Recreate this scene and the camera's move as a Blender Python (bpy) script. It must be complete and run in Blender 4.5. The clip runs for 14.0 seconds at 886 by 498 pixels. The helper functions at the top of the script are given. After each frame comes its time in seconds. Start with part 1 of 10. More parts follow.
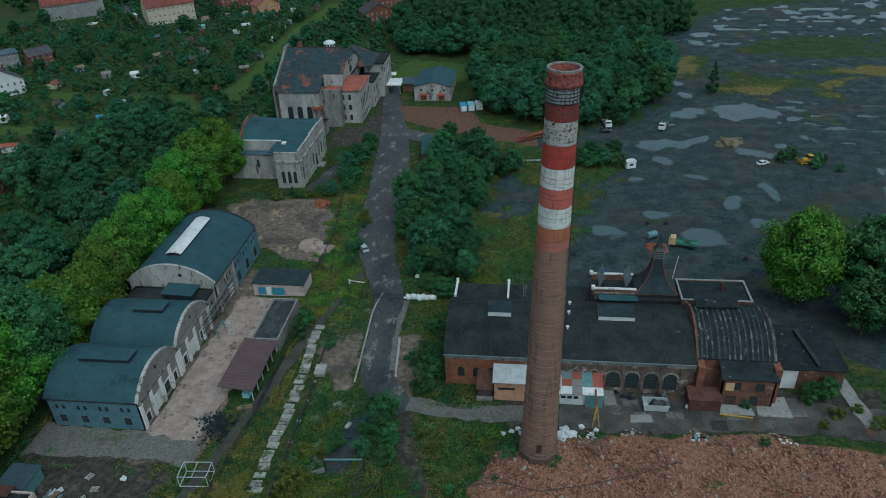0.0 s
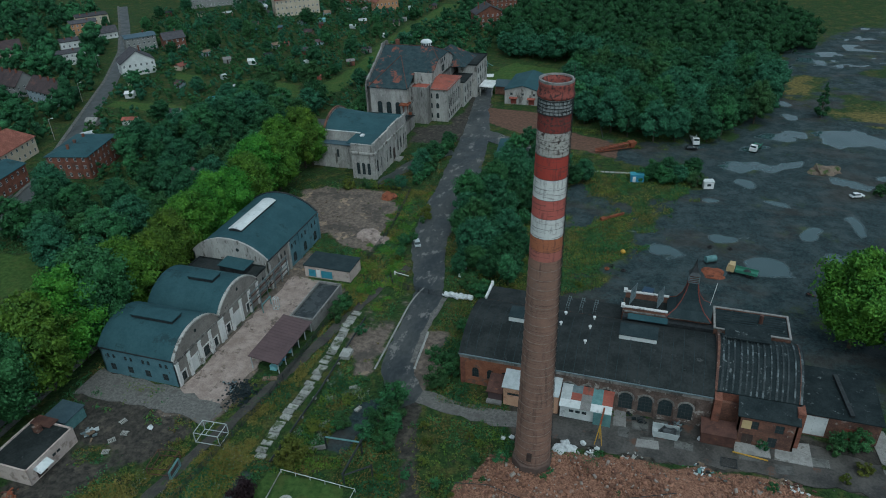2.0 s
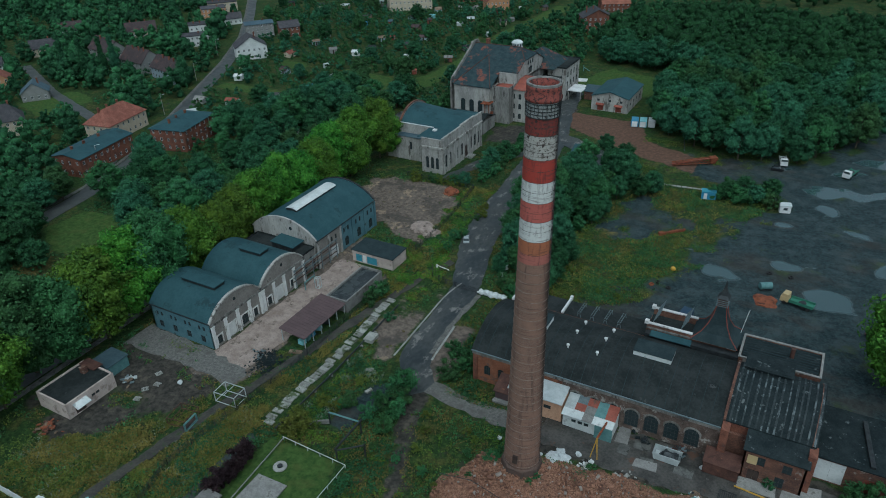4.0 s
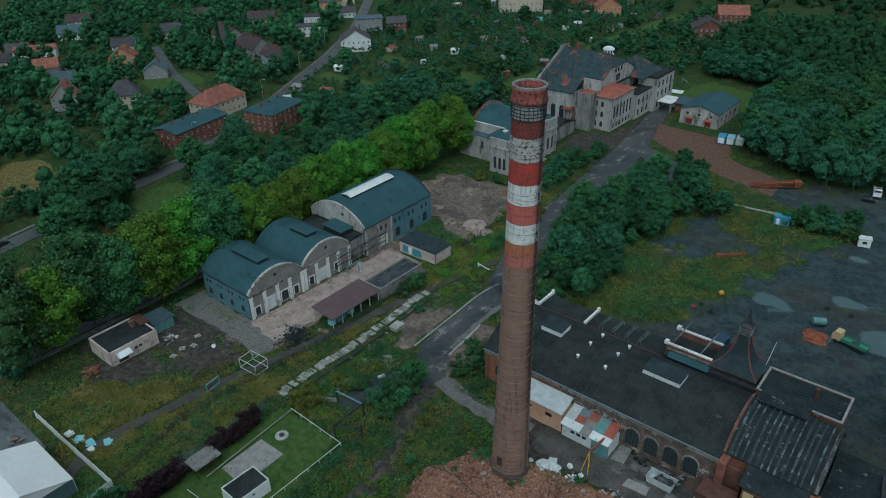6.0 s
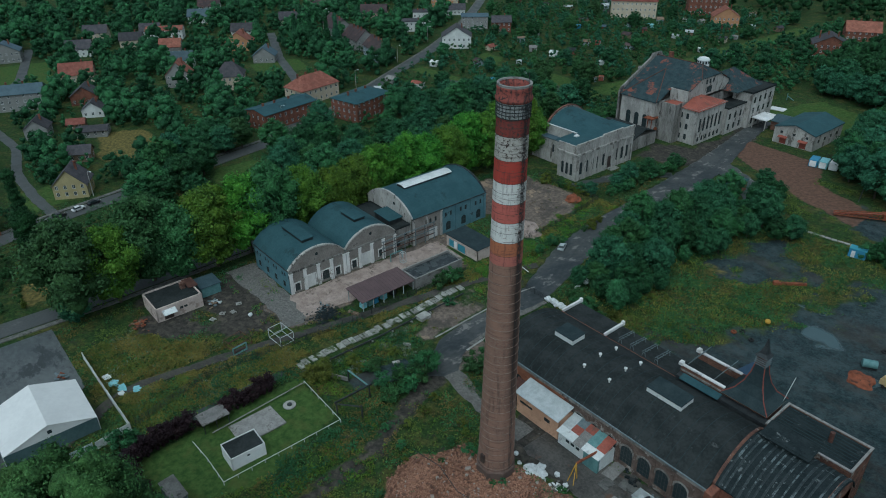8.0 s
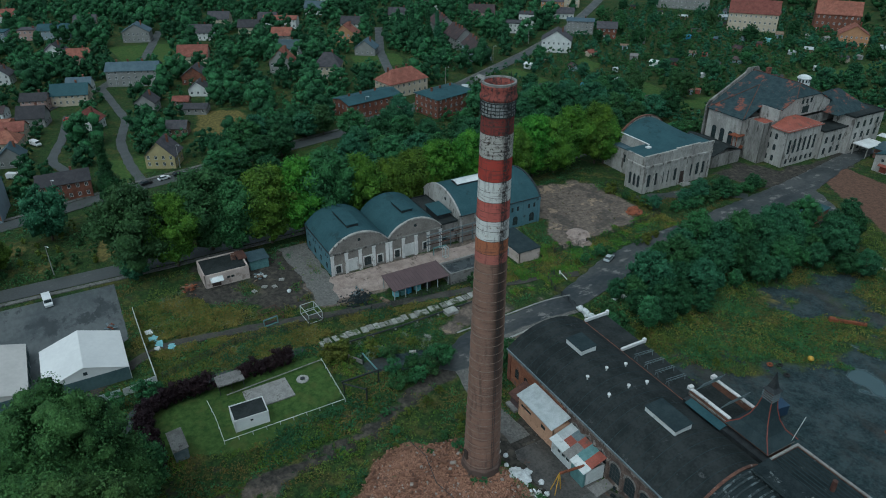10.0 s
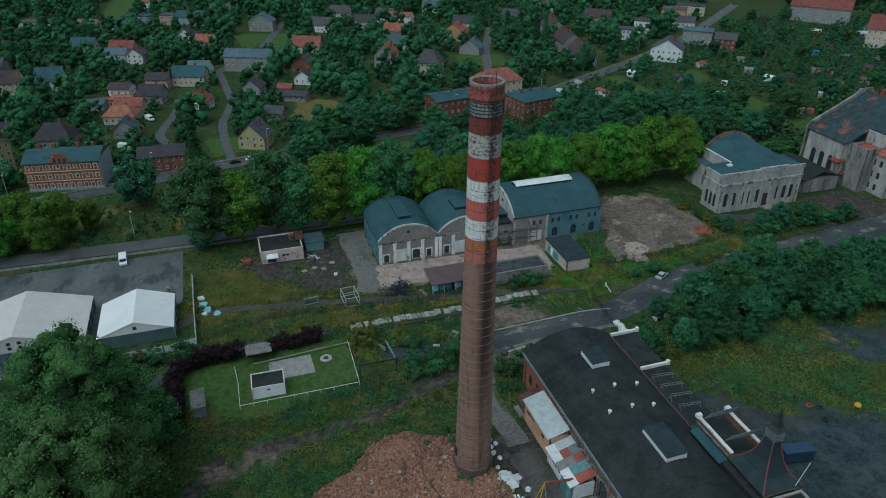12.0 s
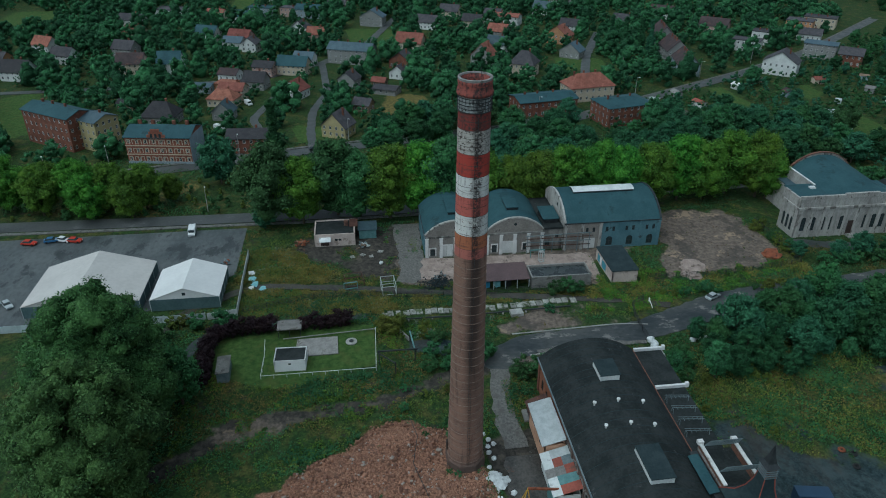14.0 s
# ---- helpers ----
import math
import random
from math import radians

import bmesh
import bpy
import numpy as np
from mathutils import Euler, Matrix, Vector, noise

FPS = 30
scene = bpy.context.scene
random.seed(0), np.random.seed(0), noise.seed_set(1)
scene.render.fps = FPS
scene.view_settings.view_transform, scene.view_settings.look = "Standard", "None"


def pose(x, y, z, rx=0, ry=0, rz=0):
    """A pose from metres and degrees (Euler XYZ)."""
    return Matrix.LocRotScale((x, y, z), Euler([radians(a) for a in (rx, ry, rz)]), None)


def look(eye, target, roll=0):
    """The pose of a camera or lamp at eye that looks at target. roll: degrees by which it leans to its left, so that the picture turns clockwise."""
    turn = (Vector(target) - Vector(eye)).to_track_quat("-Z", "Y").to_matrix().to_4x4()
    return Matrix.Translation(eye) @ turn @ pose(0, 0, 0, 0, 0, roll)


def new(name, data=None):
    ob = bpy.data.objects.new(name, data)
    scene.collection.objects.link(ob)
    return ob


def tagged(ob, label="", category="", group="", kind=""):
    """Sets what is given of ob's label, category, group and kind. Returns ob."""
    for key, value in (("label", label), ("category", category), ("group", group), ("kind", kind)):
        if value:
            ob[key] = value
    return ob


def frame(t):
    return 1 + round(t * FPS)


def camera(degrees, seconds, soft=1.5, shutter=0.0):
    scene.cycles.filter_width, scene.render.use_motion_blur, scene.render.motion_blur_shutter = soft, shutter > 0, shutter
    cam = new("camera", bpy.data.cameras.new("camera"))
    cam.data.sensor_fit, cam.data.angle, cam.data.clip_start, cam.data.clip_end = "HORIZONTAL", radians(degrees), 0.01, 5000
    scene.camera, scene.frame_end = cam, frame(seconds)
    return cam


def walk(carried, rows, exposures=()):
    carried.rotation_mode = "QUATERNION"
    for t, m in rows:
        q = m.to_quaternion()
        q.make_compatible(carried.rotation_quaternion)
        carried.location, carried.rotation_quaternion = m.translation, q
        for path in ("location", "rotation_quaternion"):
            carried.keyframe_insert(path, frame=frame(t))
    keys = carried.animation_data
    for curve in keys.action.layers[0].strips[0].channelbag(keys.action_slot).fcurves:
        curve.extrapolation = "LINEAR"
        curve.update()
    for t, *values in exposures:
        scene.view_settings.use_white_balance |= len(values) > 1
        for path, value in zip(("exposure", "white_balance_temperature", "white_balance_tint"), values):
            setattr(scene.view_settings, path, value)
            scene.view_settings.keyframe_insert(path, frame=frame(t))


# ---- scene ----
cam = camera(64.1, 14.0, soft=1.0)
METRES, EYE, TILT, LEAN, TURN = 140.0, 104.0, 0.85, 0.0, 7.7
ROWS = [
    (0.0, 0.0, 0.0, 0.0, -1.25, -31.79, 2.02),
    (0.5, 0.0357, -0.0046, 0.0026, 1.61, -31.68, 2.0),
    (1.0, 0.0709, -0.0072, 0.0038, 4.36, -31.53, 2.01),
    (1.5, 0.107, -0.0086, 0.0038, 7.27, -31.4, 1.98),
    (2.0, 0.1425, -0.0081, 0.0043, 10.06, -31.31, 2.03),
    (2.5, 0.1791, -0.0055, 0.0051, 12.89, -31.18, 2.05),
    (3.0, 0.2138, -0.0016, 0.0042, 15.56, -31.1, 2.02),
    (5.5, 0.3852, 0.0458, -0.0008, 29.19, -30.64, 1.76),
    (6.0, 0.4173, 0.0601, -0.002, 31.84, -30.51, 1.69),
    (6.5, 0.4498, 0.0762, -0.0043, 34.6, -30.39, 1.54),
    (7.0, 0.4801, 0.0934, -0.0061, 37.26, -30.33, 1.46),
    (7.5, 0.5111, 0.1129, -0.0067, 40.03, -30.28, 1.37),
    (8.0, 0.5396, 0.1331, -0.0078, 42.67, -30.2, 1.28),
    (10.5, 0.6691, 0.2551, -0.014, 56.21, -29.8, 0.69),
    (11.0, 0.6916, 0.2841, -0.0146, 59.05, -29.74, 0.65),
    (11.5, 0.7121, 0.3134, -0.0153, 61.79, -29.7, 0.67),
    (12.0, 0.732, 0.3449, -0.0154, 64.62, -29.62, 0.66),
    (12.5, 0.7494, 0.376, -0.0165, 67.32, -29.54, 0.68),
    (13.0, 0.7656, 0.4093, -0.0175, 70.12, -29.48, 0.69),
    (13.5, 0.7794, 0.4414, -0.0193, 72.74, -29.41, 0.65),
    (14.0, 0.7915, 0.4727, -0.0215, 75.29, -29.36, 0.68),
]
walk(cam, [(t, pose(0, 0, EYE, TILT, LEAN, TURN) @ pose(METRES * x, METRES * y, METRES * z, 90 + pitch, roll, yaw)) for t, x, y, z, yaw, pitch, roll in ROWS],
     exposures=[(0.0, -0.14, 5450, -5.5), (14.0, -0.09, 5450, -5.0)])
# ---- light ----
world = bpy.data.worlds.new("overcast_sky")
scene.world = world
world.use_nodes = True
wn = world.node_tree
sky = wn.nodes.new("ShaderNodeTexSky")
sky.sky_type = "NISHITA"
sky.sun_disc = False
sky.sun_elevation, sky.sun_rotation = radians(60), radians(150)
sky.dust_density, sky.air_density, sky.ozone_density = 4.0, 1.0, 3.0
cloud = wn.nodes.new("ShaderNodeHueSaturation")
cloud.inputs["Saturation"].default_value = 0.35
wn.links.new(sky.outputs["Color"], cloud.inputs["Color"])
wn.links.new(cloud.outputs["Color"], wn.nodes["Background"].inputs["Color"])
wn.nodes["Background"].inputs["Strength"].default_value = 0.115
sun_data = bpy.data.lights.new("sun", "SUN")
sun_data.energy, sun_data.angle, sun_data.color = 0.8, radians(90), (1.0, 0.97, 0.92)
sun = new("sun", sun_data)
sun.matrix_world = look((0, 0, 300), (-math.sin(radians(30)) * 100, math.cos(radians(30)) * 100, 127))


# ---- small tools ----
class Builder:
    """Collects vertices and faces of one mesh."""

    def __init__(self):
        self.v, self.f, self.m = [], [], []

    def face(self, pts, m=0):
        k = len(self.v)
        self.v.extend(tuple(p) for p in pts)
        self.f.append(tuple(range(k, k + len(pts))))
        self.m.append(m)

    def box(self, x0, x1, y0, y1, z0, z1, m=0):
        k = len(self.v)
        self.v += [(x0, y0, z0), (x1, y0, z0), (x1, y1, z0), (x0, y1, z0), (x0, y0, z1), (x1, y0, z1), (x1, y1, z1), (x0, y1, z1)]
        self.f += [tuple(k + i for i in q) for q in ((3, 2, 1, 0), (4, 5, 6, 7), (0, 1, 5, 4), (1, 2, 6, 5), (2, 3, 7, 6), (3, 0, 4, 7))]
        self.m += [m] * 6
        return self

    def beam(self, a, b, w, h=None, m=0):
        """A square bar from a to b."""
        a, b = Vector(a), Vector(b)
        h = w if h is None else h
        d = (b - a).normalized()
        s = d.cross(Vector((0, 0, 1)))
        s = s.normalized() if s.length > 0.01 else Vector((1, 0, 0))
        t = s.cross(d)
        k = len(self.v)
        for p in (a, b):
            for i, j in ((-1, -1), (1, -1), (1, 1), (-1, 1)):
                self.v.append(tuple(p + s * (w / 2 * i) + t * (h / 2 * j)))
        self.f += [tuple(k + i for i in q) for q in ((3, 2, 1, 0), (4, 5, 6, 7), (0, 1, 5, 4), (1, 2, 6, 5), (2, 3, 7, 6), (3, 0, 4, 7))]
        self.m += [m] * 6
        return self

    def lathe(self, rings, n=24, x=0.0, y=0.0, cap=True, m=0, closed=False, turn=0.0):
        """Rings of (radius, z) round a vertical axis."""
        k = len(self.v)
        for r, z in rings:
            for i in range(n):
                a = turn + 2 * math.pi * i / n
                self.v.append((x + r * math.cos(a), y + r * math.sin(a), z))
        pairs = list(zip(range(len(rings)), range(1, len(rings))))
        if closed:
            pairs.append((len(rings) - 1, 0))
        for p, q in pairs:
            for i in range(n):
                j = (i + 1) % n
                self.f.append((k + p * n + i, k + p * n + j, k + q * n + j, k + q * n + i))
                self.m.append(m)
        if cap and not closed:
            self.f.append(tuple(k + i for i in reversed(range(n))))
            self.f.append(tuple(k + (len(rings) - 1) * n + i for i in range(n)))
            self.m += [m, m]
        return self

    def tube(self, a, b, r, n=8, r2=None, m=0):
        a, b = Vector(a), Vector(b)
        r2 = r if r2 is None else r2
        d = (b - a).normalized()
        s = d.cross(Vector((0, 0, 1)))
        s = s.normalized() if s.length > 0.01 else Vector((1, 0, 0))
        t = s.cross(d)
        k = len(self.v)
        for p, q in ((a, r), (b, r2)):
            for i in range(n):
                c = 2 * math.pi * i / n
                self.v.append(tuple(p + s * (q * math.cos(c)) + t * (q * math.sin(c))))
        for i in range(n):
            j = (i + 1) % n
            self.f.append((k + i, k + n + i, k + n + j, k + j))
        self.f.append(tuple(k + i for i in range(n)))
        self.f.append(tuple(k + n + i for i in reversed(range(n))))
        self.m += [m] * (n + 2)
        return self

    def prism(self, pts, z0, z1, m=0):
        """A flat outline (anticlockwise) drawn up from z0 to z1."""
        k, n = len(self.v), len(pts)
        self.v += [(p[0], p[1], z0) for p in pts] + [(p[0], p[1], z1) for p in pts]
        self.f.append(tuple(k + i for i in reversed(range(n))))
        self.f.append(tuple(k + n + i for i in range(n)))
        for i in range(n):
            j = (i + 1) % n
            self.f.append((k + i, k + j, k + n + j, k + n + i))
        self.m += [m] * (n + 2)
        return self

    def sheet(self, pts, th, m=0):
        """A face with a thickness below it."""
        top = [Vector(p) for p in pts]
        low = [p - Vector((0, 0, th)) for p in top]
        self.face(top, m)
        self.face(list(reversed(low)), m)
        for i in range(len(top)):
            j = (i + 1) % len(top)
            self.face((low[i], low[j], top[j], top[i]), m)
        return self

    def blob(self, c, r, seed=0, rough=0.25, n=1, flat=1.0):
        bm = bmesh.new()
        bmesh.ops.create_icosphere(bm, subdivisions=n, radius=1.0)
        k = len(self.v)
        for v in bm.verts:
            q = 1 + rough * noise.noise(v.co * 1.7 + Vector((seed * 7.3, seed * 3.1, seed)))
            p = v.co * q
            self.v.append((c[0] + p.x * r, c[1] + p.y * r, c[2] + p.z * r * flat))
        for f in bm.faces:
            self.f.append(tuple(k + v.index for v in f.verts))
            self.m.append(0)
        bm.free()
        return self

    def mesh(self, name):
        me = bpy.data.meshes.new(name)
        me.from_pydata(self.v, [], self.f)
        if any(self.m):
            me.polygons.foreach_set("material_index", self.m)
        me.update()
        return me


def part(name, shape, material, parent=None, label="", smooth=False):
    """One mesh object under a thing or a part. shape: a Builder or a mesh."""
    me = shape.mesh(name) if isinstance(shape, Builder) else shape
    if not me.materials:
        for m in material if isinstance(material, (list, tuple)) else (material,):
            me.materials.append(m)
    if smooth:
        me.shade_smooth()
    ob = new(name, me)
    ob.parent = parent
    return tagged(ob, label)


def thing(name, label, category, x=0.0, y=0.0, z=0.0, rz=0.0, group="", kind=""):
    ob = new(name)
    ob.empty_display_size = 0.5
    ob.matrix_world = pose(x, y, z, 0, 0, rz)
    return tagged(ob, label, category, group, kind)


def solid(name, shape, material, label, category, group="", kind="", smooth=False, m=None):
    """A thing of one mesh."""
    ob = tagged(part(name, shape, material, smooth=smooth), label, category, group, kind)
    if m is not None:
        ob.matrix_world = m
    return ob


# ---- materials ----
def material(name):
    m = bpy.data.materials.new(name)
    m.use_nodes = True
    return m, m.node_tree.nodes, m.node_tree.links, m.node_tree.nodes["Principled BSDF"]


def rgb(c):
    return (*c, 1.0)


def mixer(n, l, fac, a, b, mode="MIX"):
    k = n.new("ShaderNodeMix")
    k.data_type, k.blend_type = "RGBA", mode
    for socket, value in ((k.inputs[0], fac), (k.inputs[6], a), (k.inputs[7], b)):
        if isinstance(value, (float, int)):
            socket.default_value = value
        elif isinstance(value, tuple):
            socket.default_value = rgb(value)
        else:
            l.new(value, socket)
    return k.outputs[2]


def maths(n, l, op, a, b=0.5, c=None, clamp=False):
    k = n.new("ShaderNodeMath")
    k.operation, k.use_clamp = op, clamp
    for i, value in enumerate((a, b, c)):
        if value is None:
            continue
        if isinstance(value, (float, int)):
            k.inputs[i].default_value = value
        else:
            l.new(value, k.inputs[i])
    return k.outputs[0]


def grain(n, l, co, scale, detail=4.0, rough=0.6, stretch=None):
    if stretch:
        k = n.new("ShaderNodeMapping")
        l.new(co, k.inputs[0])
        k.inputs["Scale"].default_value = stretch
        co = k.outputs[0]
    k = n.new("ShaderNodeTexNoise")
    l.new(co, k.inputs["Vector"])
    k.inputs["Scale"].default_value, k.inputs["Detail"].default_value, k.inputs["Roughness"].default_value = scale, detail, rough
    return k.outputs["Fac"]


def span(n, l, value, lo, hi):
    """value brought from lo..hi to 0..1, smoothly."""
    k = n.new("ShaderNodeMapRange")
    k.interpolation_type = "SMOOTHSTEP"
    l.new(value, k.inputs[0])
    k.inputs[1].default_value, k.inputs[2].default_value = lo, hi
    return k.outputs[0]


def bumped(n, l, bsdf, height, strength, distance=0.05):
    k = n.new("ShaderNodeBump")
    k.inputs["Strength"].default_value, k.inputs["Distance"].default_value = strength, distance
    l.new(height, k.inputs["Height"])
    l.new(k.outputs[0], bsdf.inputs["Normal"])


def surface(name, dark, light, scale=0.4, rough=0.85, bump=0.4, metal=0.0, spot=None, spot_scale=0.5, spot_at=0.58, stretch=None, vary=0.0, courses=None, gloss=None, spec=0.3):
    """A weathered surface: broad and fine grain between two colours, stains of a third, an optional change from object to object."""
    m, n, l, b = material(name)
    geo = n.new("ShaderNodeNewGeometry")
    co = geo.outputs["Position"]
    broad, fine = grain(n, l, co, scale, 5, 0.65, stretch), grain(n, l, co, scale * 9, 4, 0.6, stretch)
    both = maths(n, l, "ADD", maths(n, l, "MULTIPLY", broad, 0.65), maths(n, l, "MULTIPLY", fine, 0.35))
    colour = mixer(n, l, span(n, l, both, 0.36, 0.64), dark, light)
    height = both
    if courses:
        sep = n.new("ShaderNodeSeparateXYZ")
        l.new(co, sep.inputs[0])
        com = n.new("ShaderNodeCombineXYZ")
        l.new(maths(n, l, "ADD", sep.outputs[0], sep.outputs[1]), com.inputs[0])
        l.new(sep.outputs[2], com.inputs[1])
        br = n.new("ShaderNodeTexBrick")
        l.new(com.outputs[0], br.inputs["Vector"])
        br.inputs["Scale"].default_value = 1.0
        br.inputs["Brick Width"].default_value, br.inputs["Row Height"].default_value, br.inputs["Mortar Size"].default_value = courses[0], courses[1], courses[2]
        br.inputs["Color1"].default_value, br.inputs["Color2"].default_value, br.inputs["Mortar"].default_value = (1, 1, 1, 1), (0.62, 0.6, 0.6, 1), (0.8, 0.8, 0.8, 1)
        colour = mixer(n, l, 0.8, colour, br.outputs["Color"], "MULTIPLY")
    if spot:
        colour = mixer(n, l, span(n, l, grain(n, l, co, spot_scale, 6, 0.7, stretch), spot_at - 0.03, spot_at + 0.05), colour, spot)
    if vary:
        info = n.new("ShaderNodeObjectInfo")
        hsv = n.new("ShaderNodeHueSaturation")
        l.new(maths(n, l, "MULTIPLY_ADD", info.outputs["Random"], 2 * vary, 1 - vary), hsv.inputs["Value"])
        l.new(maths(n, l, "MULTIPLY_ADD", info.outputs["Random"], 0.06 * vary, 0.5 - 0.03 * vary), hsv.inputs["Hue"])
        l.new(colour, hsv.inputs["Color"])
        colour = hsv.outputs[0]
    l.new(colour, b.inputs["Base Color"])
    if gloss is None:
        b.inputs["Roughness"].default_value = rough
    else:
        l.new(maths(n, l, "MULTIPLY_ADD", span(n, l, broad, 0.4, 0.62), rough - gloss, gloss), b.inputs["Roughness"])
    b.inputs["Metallic"].default_value = metal
    b.inputs["Specular IOR Level"].default_value = spec
    bumped(n, l, b, height, bump)
    return m


def leaves(name, dark, light, vary=0.25):
    """Foliage: each clump a little different, and each tree."""
    m, n, l, b = material(name)
    geo, info = n.new("ShaderNodeNewGeometry"), n.new("ShaderNodeObjectInfo")
    patch = grain(n, l, geo.outputs["Position"], 0.22, 3)
    mix = maths(n, l, "ADD", maths(n, l, "MULTIPLY", geo.outputs["Random Per Island"], 0.25), maths(n, l, "MULTIPLY", patch, 0.75))
    colour = mixer(n, l, span(n, l, mix, 0.15, 0.95), dark, light)
    hsv = n.new("ShaderNodeHueSaturation")
    l.new(maths(n, l, "MULTIPLY_ADD", info.outputs["Random"], 2 * vary, 1 - vary), hsv.inputs["Value"])
    l.new(maths(n, l, "MULTIPLY_ADD", info.outputs["Random"], 0.05, 0.475), hsv.inputs["Hue"])
    l.new(colour, hsv.inputs["Color"])
    l.new(hsv.outputs[0], b.inputs["Base Color"])
    b.inputs["Roughness"].default_value = 0.7
    b.inputs["Specular IOR Level"].default_value = 0.25
    return m


def glass(name, tint=(0.02, 0.028, 0.03), rough=0.12):
    m, n, l, b = material(name)
    geo = n.new("ShaderNodeNewGeometry")
    l.new(mixer(n, l, grain(n, l, geo.outputs["Position"], 0.9, 3), tint, tuple(2.2 * c for c in tint)), b.inputs["Base Color"])
    b.inputs["Roughness"].default_value = rough
    return m


M = {}
M["brick"] = surface("red_brick", (0.14, 0.058, 0.040), (0.27, 0.115, 0.075), 0.5, 0.9, 0.5, spot=(0.10, 0.06, 0.05), spot_scale=0.35, spot_at=0.6, courses=(0.26, 0.08, 0.012))
M["brick_dark"] = surface("sooty_brick", (0.09, 0.05, 0.04), (0.22, 0.11, 0.075), 0.5, 0.9, 0.5, spot=(0.28, 0.25, 0.22), spot_scale=0.3, spot_at=0.6, courses=(0.26, 0.08, 0.012))
M["brick_orange"] = surface("orange_brick", (0.22, 0.085, 0.048), (0.36, 0.155, 0.09), 0.5, 0.9, 0.4, spot=(0.15, 0.09, 0.07), spot_scale=0.4, courses=(0.26, 0.08, 0.012))
M["brick_sooty"] = surface("sooty_limed_brick", (0.085, 0.062, 0.053), (0.20, 0.148, 0.122), 0.5, 0.9, 0.5, spot=(0.36, 0.33, 0.30), spot_scale=0.45, spot_at=0.58, courses=(0.26, 0.08, 0.012))
M["render_grey"] = surface("grey_render", (0.17, 0.155, 0.14), (0.28, 0.26, 0.235), 0.25, 0.9, 0.3, spot=(0.10, 0.09, 0.085), spot_scale=0.25, spot_at=0.6)
M["render_pale"] = surface("pale_render", (0.28, 0.27, 0.25), (0.46, 0.445, 0.415), 0.3, 0.9, 0.3, spot=(0.13, 0.12, 0.108), spot_scale=0.5, spot_at=0.57, stretch=(1, 1, 0.35))
M["render_old"] = surface("streaked_old_render", (0.12, 0.115, 0.105), (0.29, 0.28, 0.26), 0.28, 0.92, 0.4, spot=(0.075, 0.07, 0.065), spot_scale=0.3, spot_at=0.57, stretch=(1, 1, 0.3))
M["blue_wall"] = surface("blue_grey_wall", (0.075, 0.15, 0.18), (0.115, 0.21, 0.24), 0.3, 0.85, 0.25, spot=(0.06, 0.09, 0.10), spot_scale=0.3, spot_at=0.62)
M["teal_roof"] = surface("slate_blue_bitumen", (0.026, 0.066, 0.078), (0.040, 0.090, 0.102), 0.2, 0.75, 0.2, spot=(0.022, 0.050, 0.058), spot_scale=0.15, spot_at=0.6, spec=0.22)
M["black_roof"] = surface("black_roofing_felt", (0.017, 0.021, 0.021), (0.037, 0.042, 0.042), 0.22, 0.85, 0.5, spot=(0.070, 0.074, 0.074), spot_scale=0.42, spot_at=0.66, spec=0.12)
M["felt_old"] = surface("weathered_ribbed_felt", (0.010, 0.016, 0.018), (0.026, 0.035, 0.037), 0.4, 0.75, 0.4, spot=(0.13, 0.145, 0.145), spot_scale=0.7, spot_at=0.63, spec=0.15)
M["tile_red"] = surface("red_roof_tiles", (0.19, 0.066, 0.048), (0.32, 0.125, 0.09), 0.5, 0.85, 0.5, spot=(0.16, 0.07, 0.05), spot_scale=0.4, vary=0.25, courses=(0.22, 0.30, 0.02))
M["tile_dark"] = surface("dark_roof_tiles", (0.045, 0.045, 0.052), (0.085, 0.08, 0.085), 0.5, 0.8, 0.5, vary=0.35, courses=(0.22, 0.30, 0.02))
M["tile_blue"] = surface("blue_grey_sheet_roof", (0.045, 0.075, 0.095), (0.075, 0.115, 0.135), 0.3, 0.6, 0.3, vary=0.25)
M["slate_patched"] = surface("slates_with_red_patches", (0.020, 0.038, 0.044), (0.042, 0.066, 0.072), 0.5, 0.8, 0.5, spec=0.2, spot=(0.20, 0.072, 0.050), spot_scale=0.17, spot_at=0.575)
M["tin_red"] = surface("red_painted_tin", (0.22, 0.065, 0.045), (0.33, 0.10, 0.07), 0.3, 0.65, 0.2, spot=(0.14, 0.08, 0.06), spot_scale=0.4)
M["tin_brown"] = surface("brown_sheet_metal", (0.085, 0.058, 0.060), (0.12, 0.080, 0.080), 0.3, 0.55, 0.2)
M["tile_brown"] = surface("dark_brown_roof_tiles", (0.050, 0.038, 0.040), (0.085, 0.062, 0.062), 0.4, 0.85, 0.4, spot=(0.11, 0.06, 0.05), spot_scale=0.3, courses=(0.22, 0.30, 0.02))
M["path_mud"] = surface("dark_trodden_mud", (0.035, 0.034, 0.031), (0.080, 0.074, 0.064), 0.25, 0.85, 0.4, spot=(0.035, 0.06, 0.02), spot_scale=0.5, spot_at=0.58)
M["hut_white"] = surface("clean_white_render", (0.72, 0.73, 0.73), (0.80, 0.80, 0.80), 0.3, 0.8, 0.1)
M["rust_dark"] = surface("dark_rusted_sheet", (0.060, 0.030, 0.024), (0.115, 0.056, 0.042), 0.6, 0.75, 0.3, spot=(0.16, 0.07, 0.045), spot_scale=0.7, spot_at=0.62)
